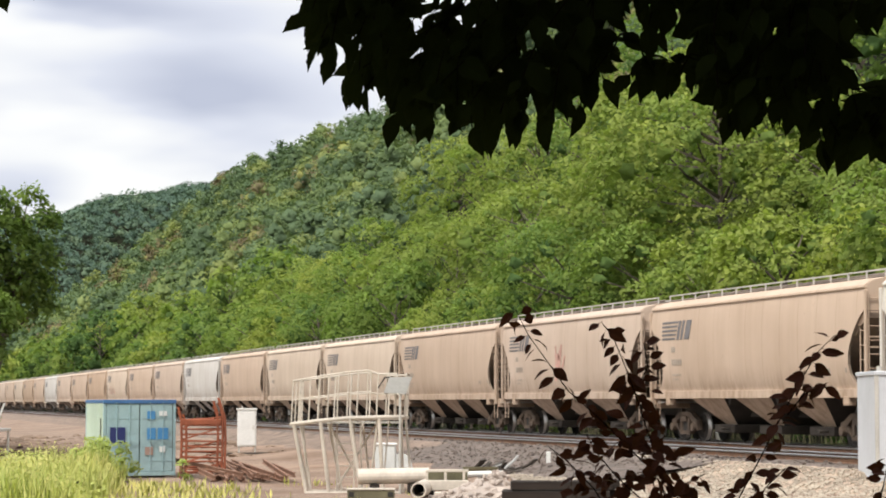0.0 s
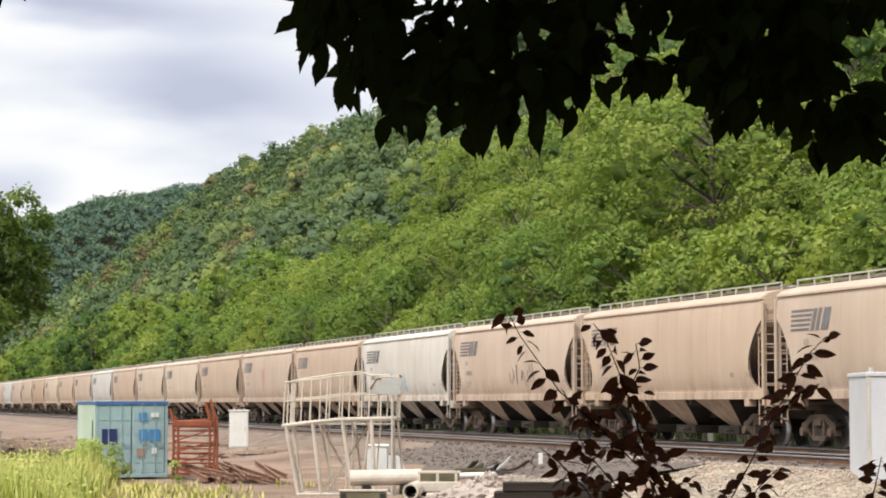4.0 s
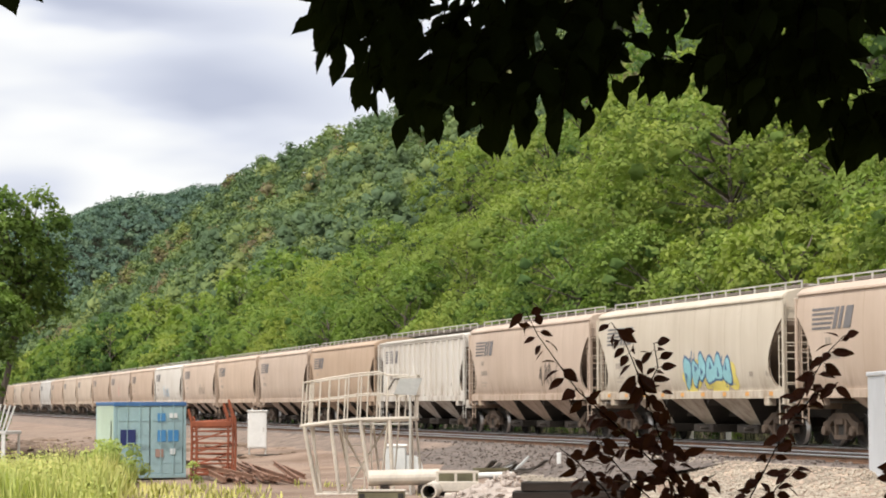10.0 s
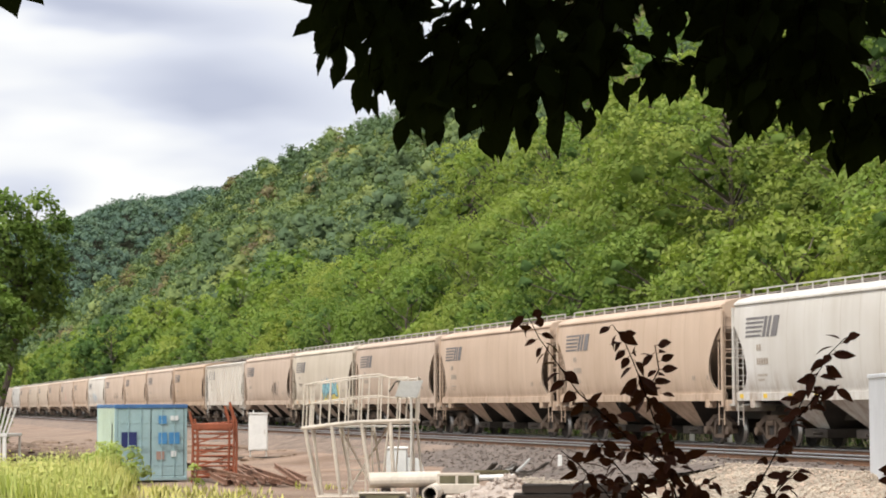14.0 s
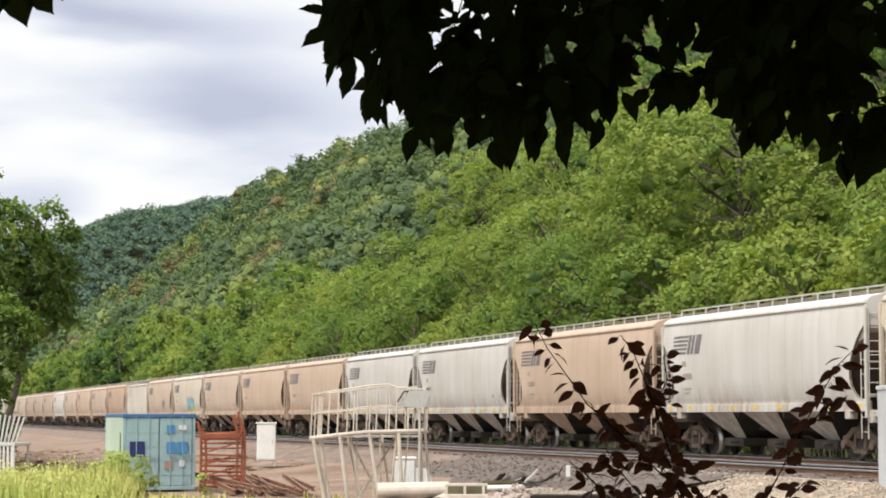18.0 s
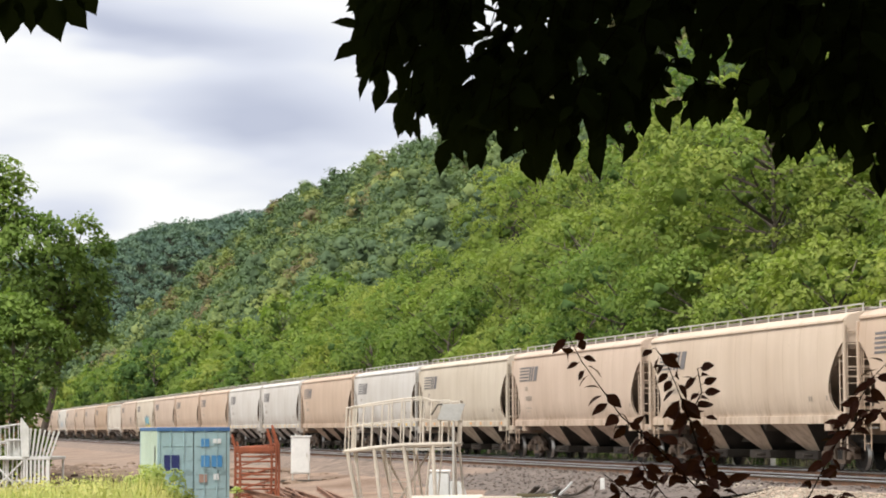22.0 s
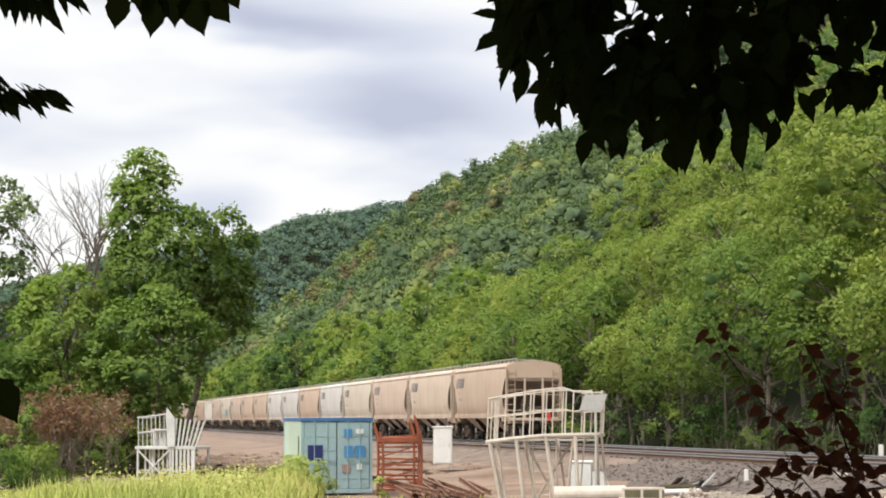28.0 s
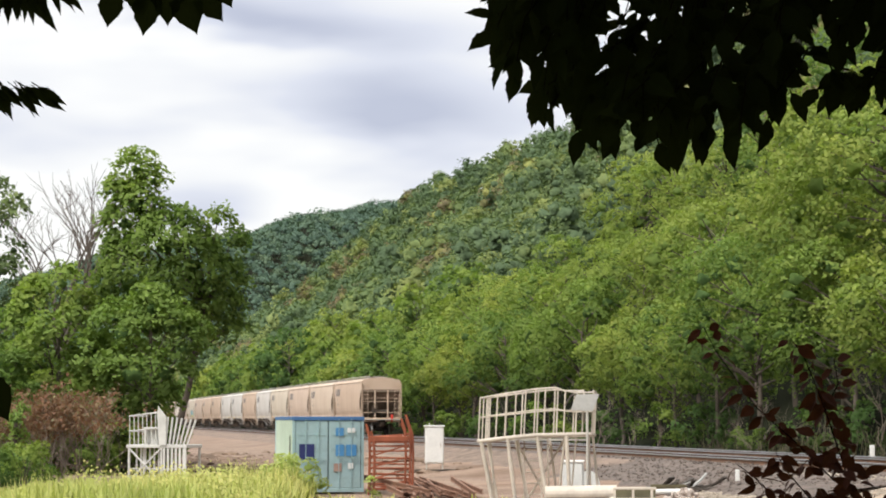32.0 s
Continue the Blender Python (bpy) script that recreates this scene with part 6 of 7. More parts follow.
def build_gravel(name, mat, n, xs, ys, ps, lift, label):
    """Loose stones strewn over the yard and the bank."""
    rng = np.random.default_rng(9)
    bm = bmesh.new()
    bmesh.ops.create_icosphere(bm, subdivisions=1, radius=1.0)
    base = np.array([tuple(v.co) for v in bm.verts])
    tri = np.array([[v.index for v in f.verts] for f in bm.faces])
    bm.free()
    x = rng.uniform(*xs, n)
    y = rng.uniform(*ys, n)
    s, p = world_to_track(x, y)
    keep = (p < ps[1]) & (p > ps[0]) & ((lift == 0) | (rng.random(n) < np.interp(s, [50, 54, 70, 78], [0, 1, 1, 0])) | (p > 21.4))
    x, y, s, p = x[keep], y[keep], s[keep], p[keep]
    n = len(x)
    z = np.maximum(land(s, p), np.interp(p, [19.2, 19.3, 20.2, 20.75, 21.25], [-5, -0.74, -0.5, -0.36, -0.2])) if lift == 0 else np.interp(p, [17.7, 18.4, 19.4, 20.6, 21.25, 21.7, 24.6, 25.3, 26.0], [-0.86, -0.66, -0.48, -0.34, -0.19, -0.16, -0.16, -0.24, -0.16])
    r = rng.uniform(0.018, 0.06, n) * rng.uniform(0.6, 1.2, n)
    v = base[None] * rng.uniform(0.7, 1.2, (n, len(base), 1)) * r[:, None, None]
    v[:, :, 2] *= 0.7
    v += np.stack([x, y, z + r * 0.3], -1)[:, None]
    f = (tri[None] + (np.arange(n) * len(base))[:, None, None]).reshape(-1, 3)
    me = mesh_from(name, v.reshape(-1, 3), [tuple(q) for q in f.tolist()], M[mat])
    tagged(new(name, me), label, "gravel", kind="stuff")


build_gravel("loose_gravel", "gravel", 17000, (1.8, 10.0), (42.5, 62), (10, 21.2), 0.0, "loose pale gravel strewn over the yard")
build_gravel("ballast_stones", "ballast", 9000, (-8.0, 9.0), (44, 86), (18.2, 25.5), 0.02, "dark broken ballast stones beside the rails")


def build_clods():
    """Heaped earth and lumps of it, strewn over the bare ground behind the container."""
    rng = np.random.default_rng(27)
    base, tri = round_shape(2)
    n = 1700
    s, p = rng.uniform(88, 150, n), rng.uniform(1.5, 18.5, n)
    keep = rng.random(n) < np.clip(1.6 * noise_grid(s, p, 5.0, 17) - 0.25, 0.05, 1) * np.interp(s, [88, 100, 125, 150], [0.6, 1, 0.8, 0.3])
    s, p = s[keep], p[keep]
    n = len(s)
    r = rng.uniform(0.05, 0.20, n) * np.where(rng.random(n) < 0.10, 2.6, 1.0)
    v = base[None] * rng.uniform(0.7, 1.2, (n, len(base), 1)) * r[:, None, None] * np.array([1.5, 1.2, 0.55])
    v += np.stack([s * UX + p * NX, s * UY + p * NY, land(s, p)], -1)[:, None]
    f = (tri[None] + (np.arange(n) * len(base))[:, None, None]).reshape(-1, 3)
    me = mesh_from("earth_clods", v.reshape(-1, 3), [tuple(q) for q in f.tolist()], M["clod"])
    tagged(new("earth_clods", me), "brown earth clods heaped over the bare yard", "earth", kind="stuff")


def build_bungalow():
    t = thing("signal_bungalow", Matrix.Translation((8.84, 45.0, -0.95)) @ Matrix.Rotation(radians(-2), 4, "Z"), "plain white metal equipment hut beside the tracks", "equipment hut")
    part("wall", boxm(0, 3.0, 0, 2.4, 0.08, 2.74, 0.01), M["hut_paint"], t)
    part("roof", boxm(-0.03, 3.03, -0.03, 2.43, 2.74, 2.83, 0.015), M["hut_paint"], t)
    part("corner_trim", boxm(-0.012, 0.07, -0.012, 0.0, 0.1, 2.74), M["galv"], t)
    part("foundation", boxm(0.05, 2.95, 0.05, 2.35, -0.3, 0.08), M["rock"], t)
    part("lifting_eye", rods([((0.10, 0.1, 2.83), (0.10, 0.1, 2.93))], 0.05, 8), M["galv"], t)
    d = part("door", boxm(1.1, 2.0, -0.03, 0.0, 0.2, 2.2, 0.01), M["hut_paint"], t)
    part("handle", boxm(1.82, 1.88, -0.09, -0.03, 1.1, 1.25), M["galv"], d)


build_bungalow()
M["weed"] = leaf_mat("sunlit_weeds", (0.36, 0.45, 0.13), (0.55, 0.58, 0.20), (0.70, 0.63, 0.26), 0.42, autumn=False)


def build_weeds():
    """Tall grass and goldenrod in front of the container, short grass before it."""
    rng = np.random.default_rng(15)
    V, T = [], []

    def blades(x, y, h, w, tint):
        n = len(x)
        s, p = world_to_track(x, y)
        z = land(s, p) - 0.03
        a = rng.uniform(0, 6.283, n)
        lean = rng.normal(0, 0.16, (n, 2)) * h[:, None]
        b = np.stack([x, y, z], -1)
        t = b + np.stack([lean[:, 0], lean[:, 1], h], -1)
        m = (b + t) / 2 + np.stack([lean[:, 0] * -0.15, lean[:, 1] * -0.15, h * 0.05], -1)
        e = np.stack([np.cos(a), np.sin(a), np.zeros(n)], -1) * (w / 2)[:, None]
        V.append(np.stack([b, m + e, t, m - e], 1).reshape(-1, 3))
        T.append(np.repeat(np.clip(tint + rng.normal(0, 0.10, n), 0, 0.80), 4))

    n = 80000
    x, y = rng.uniform(-24, -4.0, n), rng.uniform(43, 66, n)
    h = (0.28 + 0.62 * np.clip(noise_grid(x, y, 2.2, 3) * 1.5, 0, 1.4)) * rng.uniform(0.6, 1.15, n)
    edge = (x + 0.15 * (y - 55)) < -9.6 + 1.6 * noise_grid(x, y, 1.3, 7)
    in_box = (x > -11.4) & (x < -7.6) & (y > 64.6) & (y < 68.5)
    k = edge & ~in_box
    h = np.where(x < -14.0, h * 0.35, np.where(x < -12.5, h * 0.7, h))
    blades(x[k], y[k], h[k], rng.uniform(0.012, 0.035, k.sum()), 0.30 + 0.6 * noise_grid(x[k], y[k], 2.4, 1))
    plume_x, plume_y, plume_h = x[k], y[k], h[k]
    n = 9000
    x, y = rng.uniform(-12, 3.0, n), rng.uniform(43, 60, n)
    k = rng.random(n) < np.clip(1.4 * noise_grid(x, y, 1.8, 5) - 0.30 - 0.16 * (x + 6), 0, 1)
    blades(x[k], y[k], rng.uniform(0.08, 0.32, k.sum()), rng.uniform(0.03, 0.07, k.sum()), np.full(k.sum(), 0.85))
    # flowering plumes and broad weed leaves among the blades
    pick = np.flatnonzero((noise_grid(plume_x, plume_y, 1.4, 11) > 0.52) & (rng.random(len(plume_x)) < 0.30))
    rep = np.repeat(pick, 3)
    s, p = world_to_track(plume_x[rep], plume_y[rep])
    pts = np.stack([plume_x[rep], plume_y[rep], land(s, p) + plume_h[rep] * rng.uniform(0.6, 1.15, len(rep))], -1) + rng.normal(0, 0.05, (len(rep), 3))
    nrm = rng.normal(size=pts.shape) + np.array([0, -0.6, 0.8])
    nrm /= np.linalg.norm(nrm, axis=1, keepdims=True)
    V.append(cards(rng, pts, nrm, 0.075, 0.6))
    T.append(np.repeat(np.clip(0.35 + 0.5 * noise_grid(pts[:, 0], pts[:, 1], 1.1, 13) + rng.normal(0, 0.08, len(pts)), 0, 0.80), 4))
    V, T = np.concatenate(V), np.concatenate(T)
    up = rng.normal(size=(len(V) // 4, 3)) * 0.35 + np.array([-0.15, -0.55, 0.8])
    up /= np.linalg.norm(up, axis=1, keepdims=True)
    me = big_mesh("weeds", V, np.arange(len(V)).reshape(-1, 4), M["weed"], T, np.repeat(up, 4, 0))
    tagged(new("weeds", me), "tall yellow-green grass and flowering weeds", "weeds", kind="stuff")


def noise_grid(x, y, cell, seed):
    """Smooth values from 0 to 1 over the plan."""
    g = np.random.default_rng(seed).random((64, 64))
    u, v = (np.asarray(x) / cell) % 63, (np.asarray(y) / cell) % 63
    i, j = u.astype(int), v.astype(int)
    fu, fv = u - i, v - j
    fu, fv = fu * fu * (3 - 2 * fu), fv * fv * (3 - 2 * fv)
    return (g[i, j] * (1 - fu) + g[i + 1, j] * fu) * (1 - fv) + (g[i, j + 1] * (1 - fu) + g[i + 1, j + 1] * fu) * fv


build_weeds()
build_clods()
place(make_tree(71, 1.15, 1.15, 4200, 0.075, M["weed"], 0.30, trunk_r=0.02, lumps=16, clear=0.0), -9.75, 62.8, "bright green leafy shrub before the container").name = "shrub"
place(make_tree(72, 1.15, 0.40, 320, 0.09, M["weed"], 0.15, trunk_r=0.02, lumps=6, clear=0.0), -10.5, 63.8, "small bright green weed bush before the container").name = "shrub"
place(make_tree(73, 0.75, 0.22, 160, 0.08, M["weed"], 0.15, trunk_r=0.02, lumps=5, clear=0.0), -7.35, 62.5, "small bright green weed beside the lattice").name = "shrub"


# ---- the tree over the eye, and the purple-leaved shrub before it ----


def leaf_mesh(name, mat, length, width, seed, serrate=False, curl=0.16):
    """One leaf with a folded midrib, curved tip and a short stalk."""
    rr = random.Random(seed)
    prof = ((0.0, 0.02), (0.10, 0.42), (0.28, 0.92), (0.48, 1.0), (0.68, 0.80), (0.85, 0.42), (0.94, 0.18), (1.0, 0.0))
    if serrate:
        prof = ((0.0, 0.04), (0.07, 0.34), (0.16, 0.66), (0.26, 0.90), (0.36, 1.0), (0.47, 0.98), (0.57, 0.88), (0.67, 0.72), (0.76, 0.52), (0.84, 0.30), (0.91, 0.15), (1.0, 0.0))
    vs, fs = [], []
    for i, (f, w) in enumerate(prof):
        z = -curl * f * f * length
        if serrate:
            w = w * (1 + (0.07 if i % 2 else -0.05) + rr.uniform(-0.05, 0.05))
        vs += [(-w * width / 2, f * length, z + 0.10 * w * width), (0, f * length, z), (w * width / 2, f * length, z + 0.10 * w * width)]
    for i in range(len(prof) - 1):
        a = i * 3
        fs += [(a, a + 3, a + 4, a + 1), (a + 1, a + 4, a + 5, a + 2)]
    b = len(vs)
    vs += [(-0.0012, -0.22 * length, 0.004), (0.0012, -0.22 * length, 0.004), (0.0012, 0.02, 0.001), (-0.0012, 0.02, 0.001)]
    fs.append((b, b + 1, b + 2, b + 3))
    return mesh_from(name, vs, fs, mat)


def join_leaves(name, spots, kinds, mat):
    """Many leaves in one mesh: spots are (pose, size) on the leaf shapes in kinds."""
    V, F, off = [], [], 0
    for i, (m, f) in enumerate(spots):
        me = kinds[i % len(kinds)]
        n = len(me.vertices)
        co = np.empty(n * 3, np.float32)
        me.vertices.foreach_get("co", co)
        R = np.array(m.to_3x3()) * f
        V.append(co.reshape(-1, 3) @ R.T + np.array(m.translation))
        F += [tuple(k + off for k in q.vertices) for q in me.polygons]
        off += n
    return mesh_from(name, np.concatenate(V), F, mat)


def leaf_pose(at, down, face, roll):
    """A leaf at a point: it points along down, its face turned towards face."""
    y = down.normalized()
    z = (face - y * face.dot(y)).normalized()
    x = y.cross(z)
    m = Matrix((x, y, z)).transposed().to_4x4()
    m.translation = at
    return m @ Matrix.Rotation(roll, 4, "Y")


# lower edge of the leaf curtain, x and z on a plane 6 m before the eye
EDGE = [(-0.40, 2.19), (-0.35, 2.17), (-0.29, 2.10), (-0.24, 2.02), (-0.15, 1.96), (-0.07, 1.95), (0.02, 1.92), (0.10, 1.91), (0.19, 1.88), (0.26, 1.88), (0.31, 1.91), (0.345, 1.95), (0.36, 2.06), (0.40, 2.09), (0.44, 2.12), (0.53, 2.12), (0.57, 2.11), (0.63, 2.11), (0.71, 2.09), (0.77, 1.97), (0.85, 1.94), (0.94, 1.95), (0.99, 1.91), (1.05, 1.87), (1.12, 1.83), (1.18, 1.85), (1.27, 1.87)]


def edge_z(x):
    return float(np.interp(x, [a for a, _ in EDGE], [b for _, b in EDGE]))


def build_overhang():
    rr = random.Random(5)
    t = thing("overhanging_tree", Matrix.Translation((2.6, -2.6, -0.4)), "large shade tree, its hanging leaves coloured black for shade", "tree")
    inv = t.matrix_basis.inverted()
    bm = bmesh.new()
    limb(bm, (2.6, -2.6, -0.5), (2.3, -2.0, 3.4), 0.30, 0.20, rr, 6, 0.05, 10)
    limb(bm, (2.3, -2.0, 3.2), (0.9, 6.3, 2.95), 0.13, 0.03, rr, 8, 0.06, 7)
    limb(bm, (2.3, -2.0, 3.2), (2.3, 6.2, 2.85), 0.12, 0.03, rr, 8, 0.06, 7)
    limb(bm, (2.3, -2.0, 3.3), (-1.5, 6.0, 3.0), 0.12, 0.03, rr, 8, 0.06, 7)
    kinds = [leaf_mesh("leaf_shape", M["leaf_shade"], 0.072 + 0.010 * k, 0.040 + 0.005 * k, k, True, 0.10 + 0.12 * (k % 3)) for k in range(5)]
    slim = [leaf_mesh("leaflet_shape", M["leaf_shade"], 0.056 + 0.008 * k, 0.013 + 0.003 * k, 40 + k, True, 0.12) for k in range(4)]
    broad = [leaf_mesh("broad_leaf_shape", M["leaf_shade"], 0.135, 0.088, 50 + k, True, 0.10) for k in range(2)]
    spots, slim_spots, broad_spots = [], [], []

    def twig(a, b, spacing, size=1.0):
        a, b = Vector(a), Vector(b)
        mid = a.lerp(b, 0.55) + Vector((rr.uniform(-0.04, 0.04), rr.uniform(-0.05, 0.05), 0.035))
        pts = [a.lerp(mid, k / 4) for k in range(4)] + [mid.lerp(b, k / 4) for k in range(5)]
        for p, q in zip(pts, pts[1:]):
            rod(bm, p, q, 0.0020, 4)
        ln = (b - a).length
        n = max(3, int(ln / spacing))
        for k in range(n):
            f = k / n
            p = a.lerp(mid, f / 0.55) if f < 0.55 else mid.lerp(b, (f - 0.55) / 0.45)
            down = Vector((rr.uniform(-1.3, 0.9), rr.uniform(-0.7, 0.5), -rr.uniform(-0.15, 1.3)))
            spots.append((leaf_pose(p, down, Vector((rr.uniform(-1.4, 1.4), -1, rr.uniform(-0.8, 1.6))), rr.uniform(-0.7, 0.7)), size * rr.uniform(0.6, 1.25)))
        spots.append((leaf_pose(b, b - mid + Vector((rr.uniform(-0.12, 0.08), 0, -0.10)), Vector((rr.uniform(-0.9, 0.9), -1, rr.uniform(-0.2, 0.9))), rr.uniform(-0.6, 0.6)), size * rr.uniform(0.7, 1.1)))

    # the broad curtain of hanging sprays
    for i in range(370):
        x = rr.uniform(-0.375, 1.36)
        lo = edge_z(x) + 0.065 + abs(rr.gauss(0, 0.035))
        z = lo + rr.random() ** 1.5 * max(0.02, 2.48 - lo)
        y = 6.0 + rr.uniform(-0.35, 0.9)
        k = y / 6.0
        bx, bz = x * k, EYE_Z + (z - EYE_Z) * k
        ln = rr.uniform(0.16, 0.34)
        # openings in the curtain
        gap = next((g for g in ((0.44, 0.52, 2.19, 2.30), (0.52, 0.60, 2.14, 2.26), (0.61, 0.69, 2.16, 2.29), (0.30, 0.40, 2.01, 2.07), (1.09, 1.24, 2.10, 2.29), (1.27, 1.36, 2.05, 2.26), (-0.14, -0.06, 2.17, 2.25), (-0.30, -0.24, 2.20, 2.25), (0.10, 0.17, 2.13, 2.21), (0.22, 0.27, 2.24, 2.30), (-0.02, 0.03, 2.27, 2.32)) if g[0] < x < g[1] and z < g[3] and z + ln > g[2]), None)
        if gap:
            if z > gap[2] - 0.06:
                continue
            ln = gap[2] - z
        twig((bx + rr.uniform(0.02, 0.16), y + rr.uniform(0, 0.15), bz + ln), (bx, y, bz), 0.040)
    # sprays round the openings
    for a, b, lo, hi, n, ln in ((0.36, 0.72, 2.34, 2.41, 30, 0.12), (0.40, 0.70, 2.11, 2.14, 10, 0.04), (0.78, 0.98, 2.03, 2.12, 22, 0.10), (1.10, 1.27, 2.33, 2.40, 16, 0.14), (1.02, 1.22, 1.95, 2.00, 16, 0.07), (0.36, 0.42, 2.05, 2.3, 8, 0.12), (-0.13, -0.02, 2.01, 2.16, 11, 0.10)):
        for i in range(n):
            x, z = rr.uniform(a, b), rr.uniform(lo, hi)
            y = 6.0 + rr.uniform(-0.2, 0.5)
            k = y / 6.0
            bx, bz = x * k, EYE_Z + (z - EYE_Z) * k
            twig((bx + rr.uniform(-0.04, 0.10), y, bz + ln), (bx, y, bz), 0.04, 0.95)
    # the crown overhead that these sprays hang from
    for i in range(170):
        x, y = rr.uniform(-0.6, 1.9), rr.uniform(5.4, 7.2)
        z = 2.50 + (y - 6) * 0.22 + rr.uniform(0, 0.5)
        twig((x + 0.1, y, z + 0.25), (x, y, z), 0.05)
    # separate leaves further to the side: broad ones overhead, slim leaflets on drooping stalks
    for x, z, lean, f in ((-1.335, 2.435, -0.20, 1.0), (-1.255, 2.44, 0.35, 1.05), (-1.205, 2.435, 0.75, 0.85), (-1.445, 2.435, -0.15, 0.80), (-1.395, 2.465, 0.3, 0.8), (-1.155, 2.465, 0.55, 0.7), (-1.295, 2.465, 0.05, 1.0)):
        broad_spots.append((leaf_pose(Vector((x, 6.0 + 0.02 * lean, z)), Vector((lean, -0.1, -1)), Vector((rr.uniform(-0.4, 0.4), -1, 0.2)), 0.0), f))
        rod(bm, (x, 6.0, z), (x + 0.02, 6.05, z + 0.35), 0.002, 4)
    for a, b, n, drop, fan in (((-1.97, 2.155), (-1.645, 2.16), 30, 0.9, 0.5), ((-1.99, 2.26), (-1.80, 2.21), 12, 0.8, 0.6),
                               ((-1.80, 2.46), (-1.66, 2.42), 16, 1.6, 0.25), ((-1.72, 2.47), (-1.60, 2.45), 10, 1.3, 0.35)):
        p, q = Vector((a[0], 6.0, a[1])), Vector((b[0], 6.0, b[1]))
        rod(bm, p, q, 0.0022, 4, 0.001)
        for k in range(n):
            f = (k + rr.random()) / n
            at = p.lerp(q, f) + Vector((0, rr.uniform(-0.04, 0.04), rr.uniform(-0.008, 0.008)))
            dr = Vector((fan * 0.6 + 0.7 * f * f + rr.uniform(-0.25, 0.25), rr.uniform(-0.3, 0.3), -drop * rr.uniform(0.7, 1.1) * (1.2 - 0.45 * f)))
            slim_spots.append((leaf_pose(at, dr, Vector((rr.uniform(-0.9, 0.9), -1, rr.uniform(-0.3, 0.8))), rr.uniform(-0.6, 0.6)), rr.uniform(1.1, 1.65)))
    broad_spots.append((leaf_pose(Vector((-1.205, 4.0, 1.312)), Vector((0.55, 0, -0.85)), Vector((0.3, -1, 0.3)), 0.0), 0.75))
    rod(bm, (-1.205, 4.0, 1.312), (-1.45, 4.1, 1.60), 0.002, 4)
    for nm, sp, kd in (("slim_leaves", slim_spots, slim), ("broad_leaves", broad_spots, broad)):
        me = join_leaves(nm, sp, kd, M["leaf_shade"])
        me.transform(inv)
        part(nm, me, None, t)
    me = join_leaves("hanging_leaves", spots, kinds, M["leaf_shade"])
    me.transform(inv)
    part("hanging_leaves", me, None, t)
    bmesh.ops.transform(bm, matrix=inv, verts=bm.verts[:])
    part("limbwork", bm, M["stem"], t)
    # dense unseen crown above and behind, added to keep light off the leaves
    rng = np.random.default_rng(4)
    c, q = [], []
    for i in range(80):
        x, y = rr.uniform(-9, 10), rr.uniform(-9, 6.5)
        lowest = 3.6 + max(0, y) * 0.20 if y > -2.5 else 1.6
        c.append((x, y, rr.uniform(lowest + 1.2, 8.5)))
        q.append(rr.uniform(1.0, 1.9))
    c, q = np.array(c), np.array(q)
    ok = c[:, 2] - q * 0.95 > np.where(c[:, 1] > -2.5, 2.9 + np.maximum(0, c[:, 1]) * 0.22, 0.2)
    c, q = c[ok], q[ok]
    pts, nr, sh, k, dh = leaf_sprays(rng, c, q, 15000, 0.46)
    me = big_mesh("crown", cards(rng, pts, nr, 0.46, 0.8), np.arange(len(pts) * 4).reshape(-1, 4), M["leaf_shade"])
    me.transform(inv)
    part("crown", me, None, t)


build_overhang()


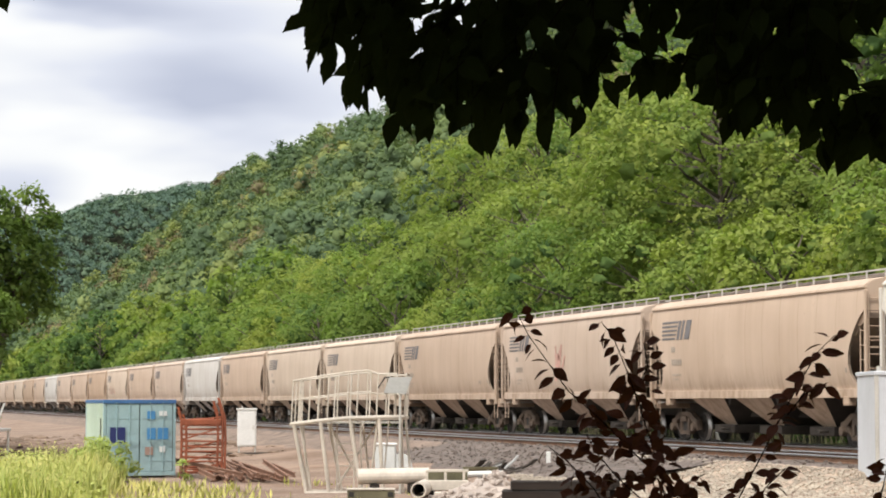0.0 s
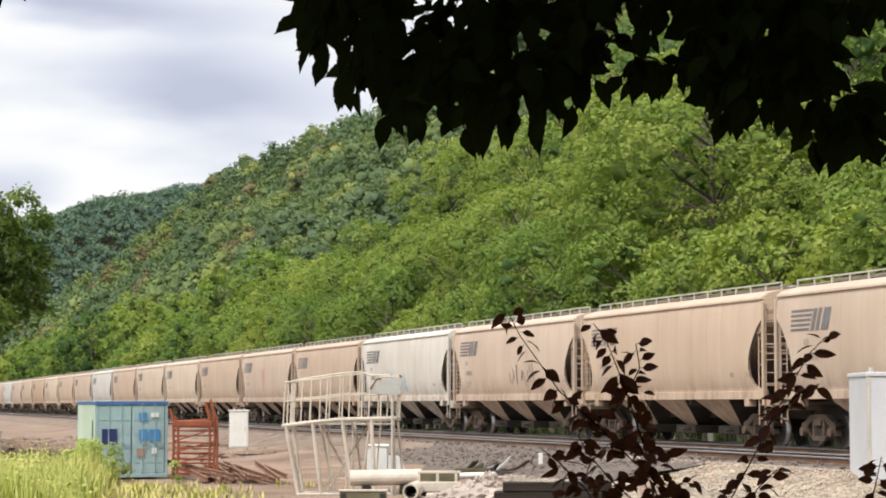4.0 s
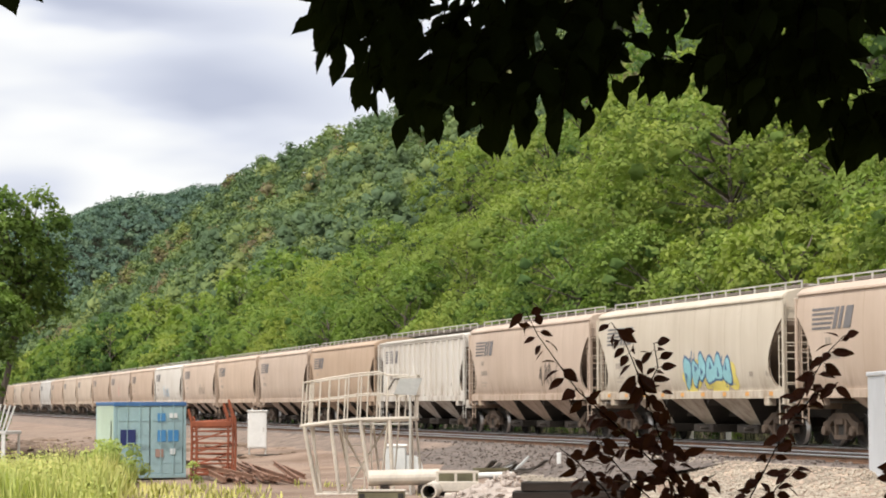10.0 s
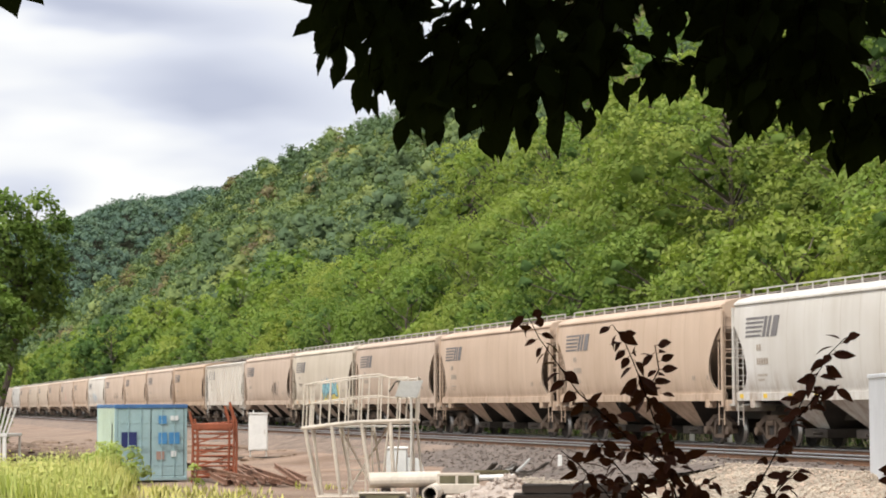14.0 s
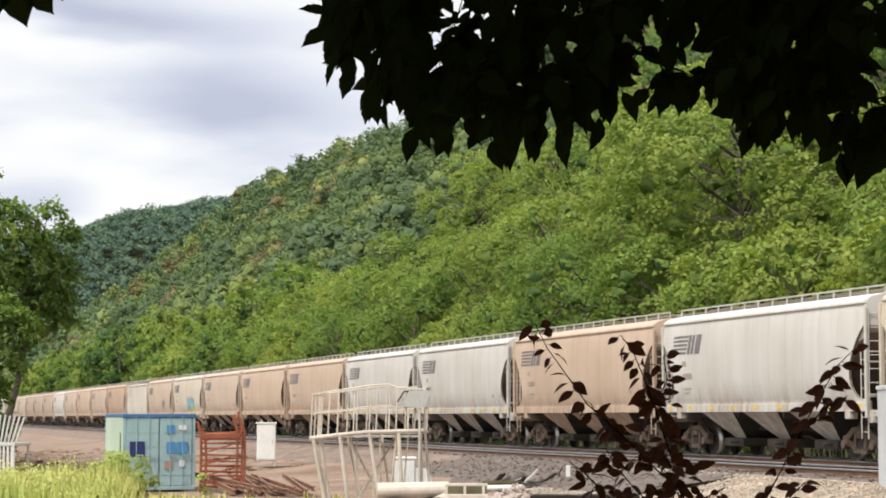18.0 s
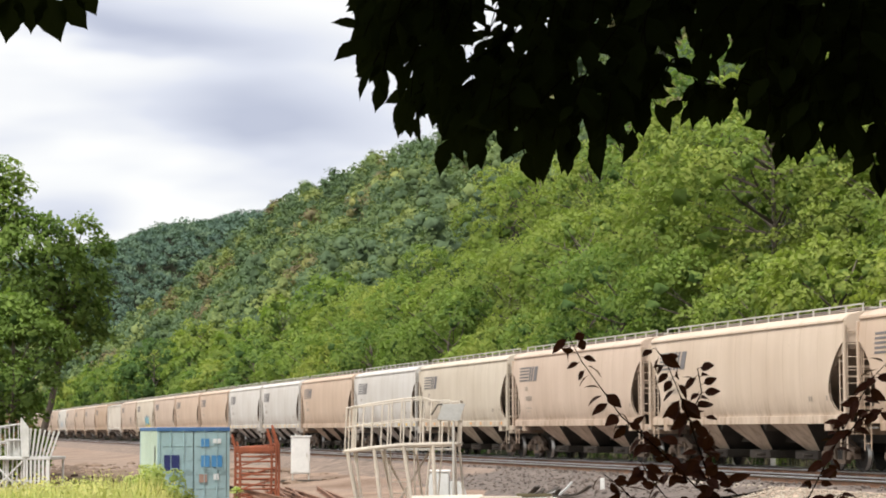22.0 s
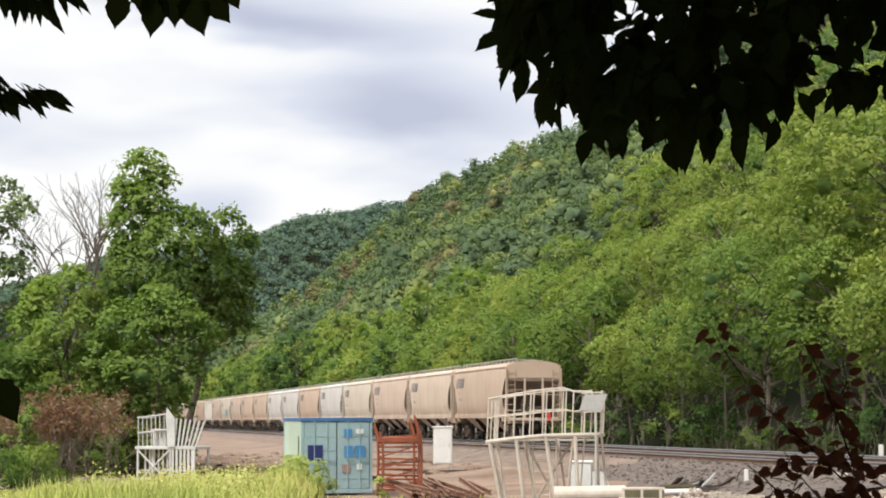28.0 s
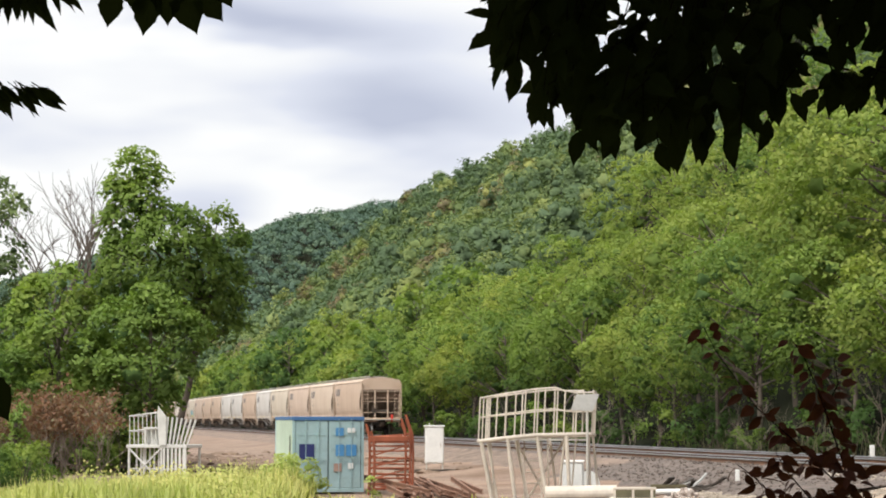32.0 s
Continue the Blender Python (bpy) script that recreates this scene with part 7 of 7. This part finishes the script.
def build_plum():
    """A purple-leaved shrub: upright stems with single rounded leaves."""
    rr = random.Random(16)
    t = thing("purple_shrub", Matrix.Translation((0.6, 5.5, -0.45)), "purple-leaved shrub with thin upright stems", "shrub")
    inv = t.matrix_basis.inverted()
    kinds = [leaf_mesh("leaf_shape", M["leaf_plum"], 0.045 + 0.004 * k, 0.029 + 0.002 * (k % 3), 20 + k, False, (0.15, 0.45, 0.3, 0.6, 0.2)[k]) for k in range(5)]
    stems = [[(0.58, 0.87), (0.525, 1.10), (0.475, 1.25), (0.445, 1.33), (0.42, 1.39), (0.39, 1.43)],
             [(0.50, 1.08), (0.40, 1.18), (0.31, 1.26), (0.26, 1.33), (0.21, 1.40), (0.18, 1.46)],
             [(0.69, 0.87), (0.80, 1.08), (0.87, 1.22), (0.92, 1.31), (0.95, 1.36), (0.99, 1.40)],
             [(0.46, 0.87), (0.37, 1.02), (0.30, 1.09), (0.26, 1.12)],
             [(0.53, 0.92), (0.60, 1.02), (0.66, 1.05)],
             [(0.72, 0.87), (0.79, 1.02), (0.84, 1.07)],
             [(1.09, 0.87), (1.08, 1.00), (1.10, 1.10)],
             [(0.475, 1.25), (0.51, 1.32), (0.50, 1.38)],
             [(0.53, 0.96), (0.44, 1.04), (0.39, 1.10), (0.36, 1.15)],
             [(0.86, 1.20), (0.90, 1.25), (0.96, 1.28)]]
    bm = bmesh.new()
    spots = []
    for si, st in enumerate(stems):
        y0 = 5.5 + rr.uniform(-0.12, 0.12)
        pts = [Vector((x, y0 + 0.05 * math.sin(3 * z), z)) for x, z in st]
        if pts[0].z < 1.0:
            rod(bm, Vector((pts[0].x * 0.4 + 0.35, 5.5, -0.5)), pts[0], 0.007, 5, 0.005)
        n = len(pts)
        for i, (a, b) in enumerate(zip(pts, pts[1:])):
            rod(bm, a, b, 0.0020 - 0.0011 * i / n, 5, 0.0020 - 0.0011 * (i + 1) / n)
            ln = (b - a).length
            m = max(1, int(ln / 0.0092))
            for k in range(m):
                if rr.random() < 0.12:
                    continue
                p = a.lerp(b, (k + rr.random()) / m)
                side = 1 if (k % 2) else -1
                out = Vector((side * rr.uniform(0.35, 1.0), rr.uniform(-0.7, 0.6), rr.uniform(-0.9, 0.4)))
                spots.append((leaf_pose(p + out.normalized() * 0.010, out, Vector((rr.uniform(-0.9, 0.9), -1, rr.uniform(-0.2, 2.0))), rr.uniform(-0.8, 0.8)), rr.uniform(0.55, 0.98)))
        # a bushier middle on the main stem
        if si in (0, 3, 8):
            for k in range(40 if si == 0 else 10):
                p = pts[1].lerp(pts[2], rr.uniform(-0.6, 1.0)) + Vector((rr.gauss(0, 0.035), rr.gauss(0, 0.06), rr.gauss(0, 0.03)))
                out = Vector((rr.uniform(-1, 1), rr.uniform(-0.6, 0.4), rr.uniform(-0.8, 0.3)))
                spots.append((leaf_pose(p, out, Vector((rr.uniform(-0.9, 0.9), -1, rr.uniform(-0.2, 2.0))), rr.uniform(-0.8, 0.8)), rr.uniform(0.55, 0.98)))
    me = join_leaves("leaves", spots, kinds, M["leaf_plum"])
    me.transform(inv)
    part("leaves", me, None, t)
    bmesh.ops.transform(bm, matrix=inv, verts=bm.verts[:])
    part("stemwork", bm, M["stem"], t)


build_plum()

# ---- what moves: the train, rolling away, and its wheels ----
# the trailing end of the last car along the track, second by second
ROLL = [(0, -266.1), (6, -182.0), (12, -98.2), (18, -14.6), (21, 27.1), (23, 55.0), (25.5, 89.2), (28, 122.9), (30, 149.3), (32, 175.4)]


def motions():
    turn = Matrix.Rotation(radians(TRACK_DEG), 4, "Z")
    for car, off in zip(TRAIN, SPOT):
        walk(car, [(t, Matrix.Translation(trk(s + off, TRACK_P, 0.0)) @ turn) for t, s in ROLL])
    # wheels roll with the way gone; all wheels of one place in a bogie share their keys
    first = {}
    ts = [k / 15 for k in range(481)]
    way = [np.interp(t, [a for a, _ in ROLL], [b for _, b in ROLL]) for t in ts]
    for car in TRAIN:
        for w in car.children_recursive:
            if not w.name.startswith("wheelset"):
                continue
            key = round(w.location.x, 2)
            if key not in first:
                x = w.location.x
                walk(w, [(t, Matrix.Translation((x, 0, 0.457)) @ Matrix.Rotation((d - way[0]) / 0.457, 4, "Y")) for t, d in zip(ts, way)])
                first[key] = w
            else:
                src = first[key].animation_data
                w.rotation_mode = "QUATERNION"
                w.animation_data_create()
                w.animation_data.action = src.action
                w.animation_data.action_slot = src.action_slot


motions()
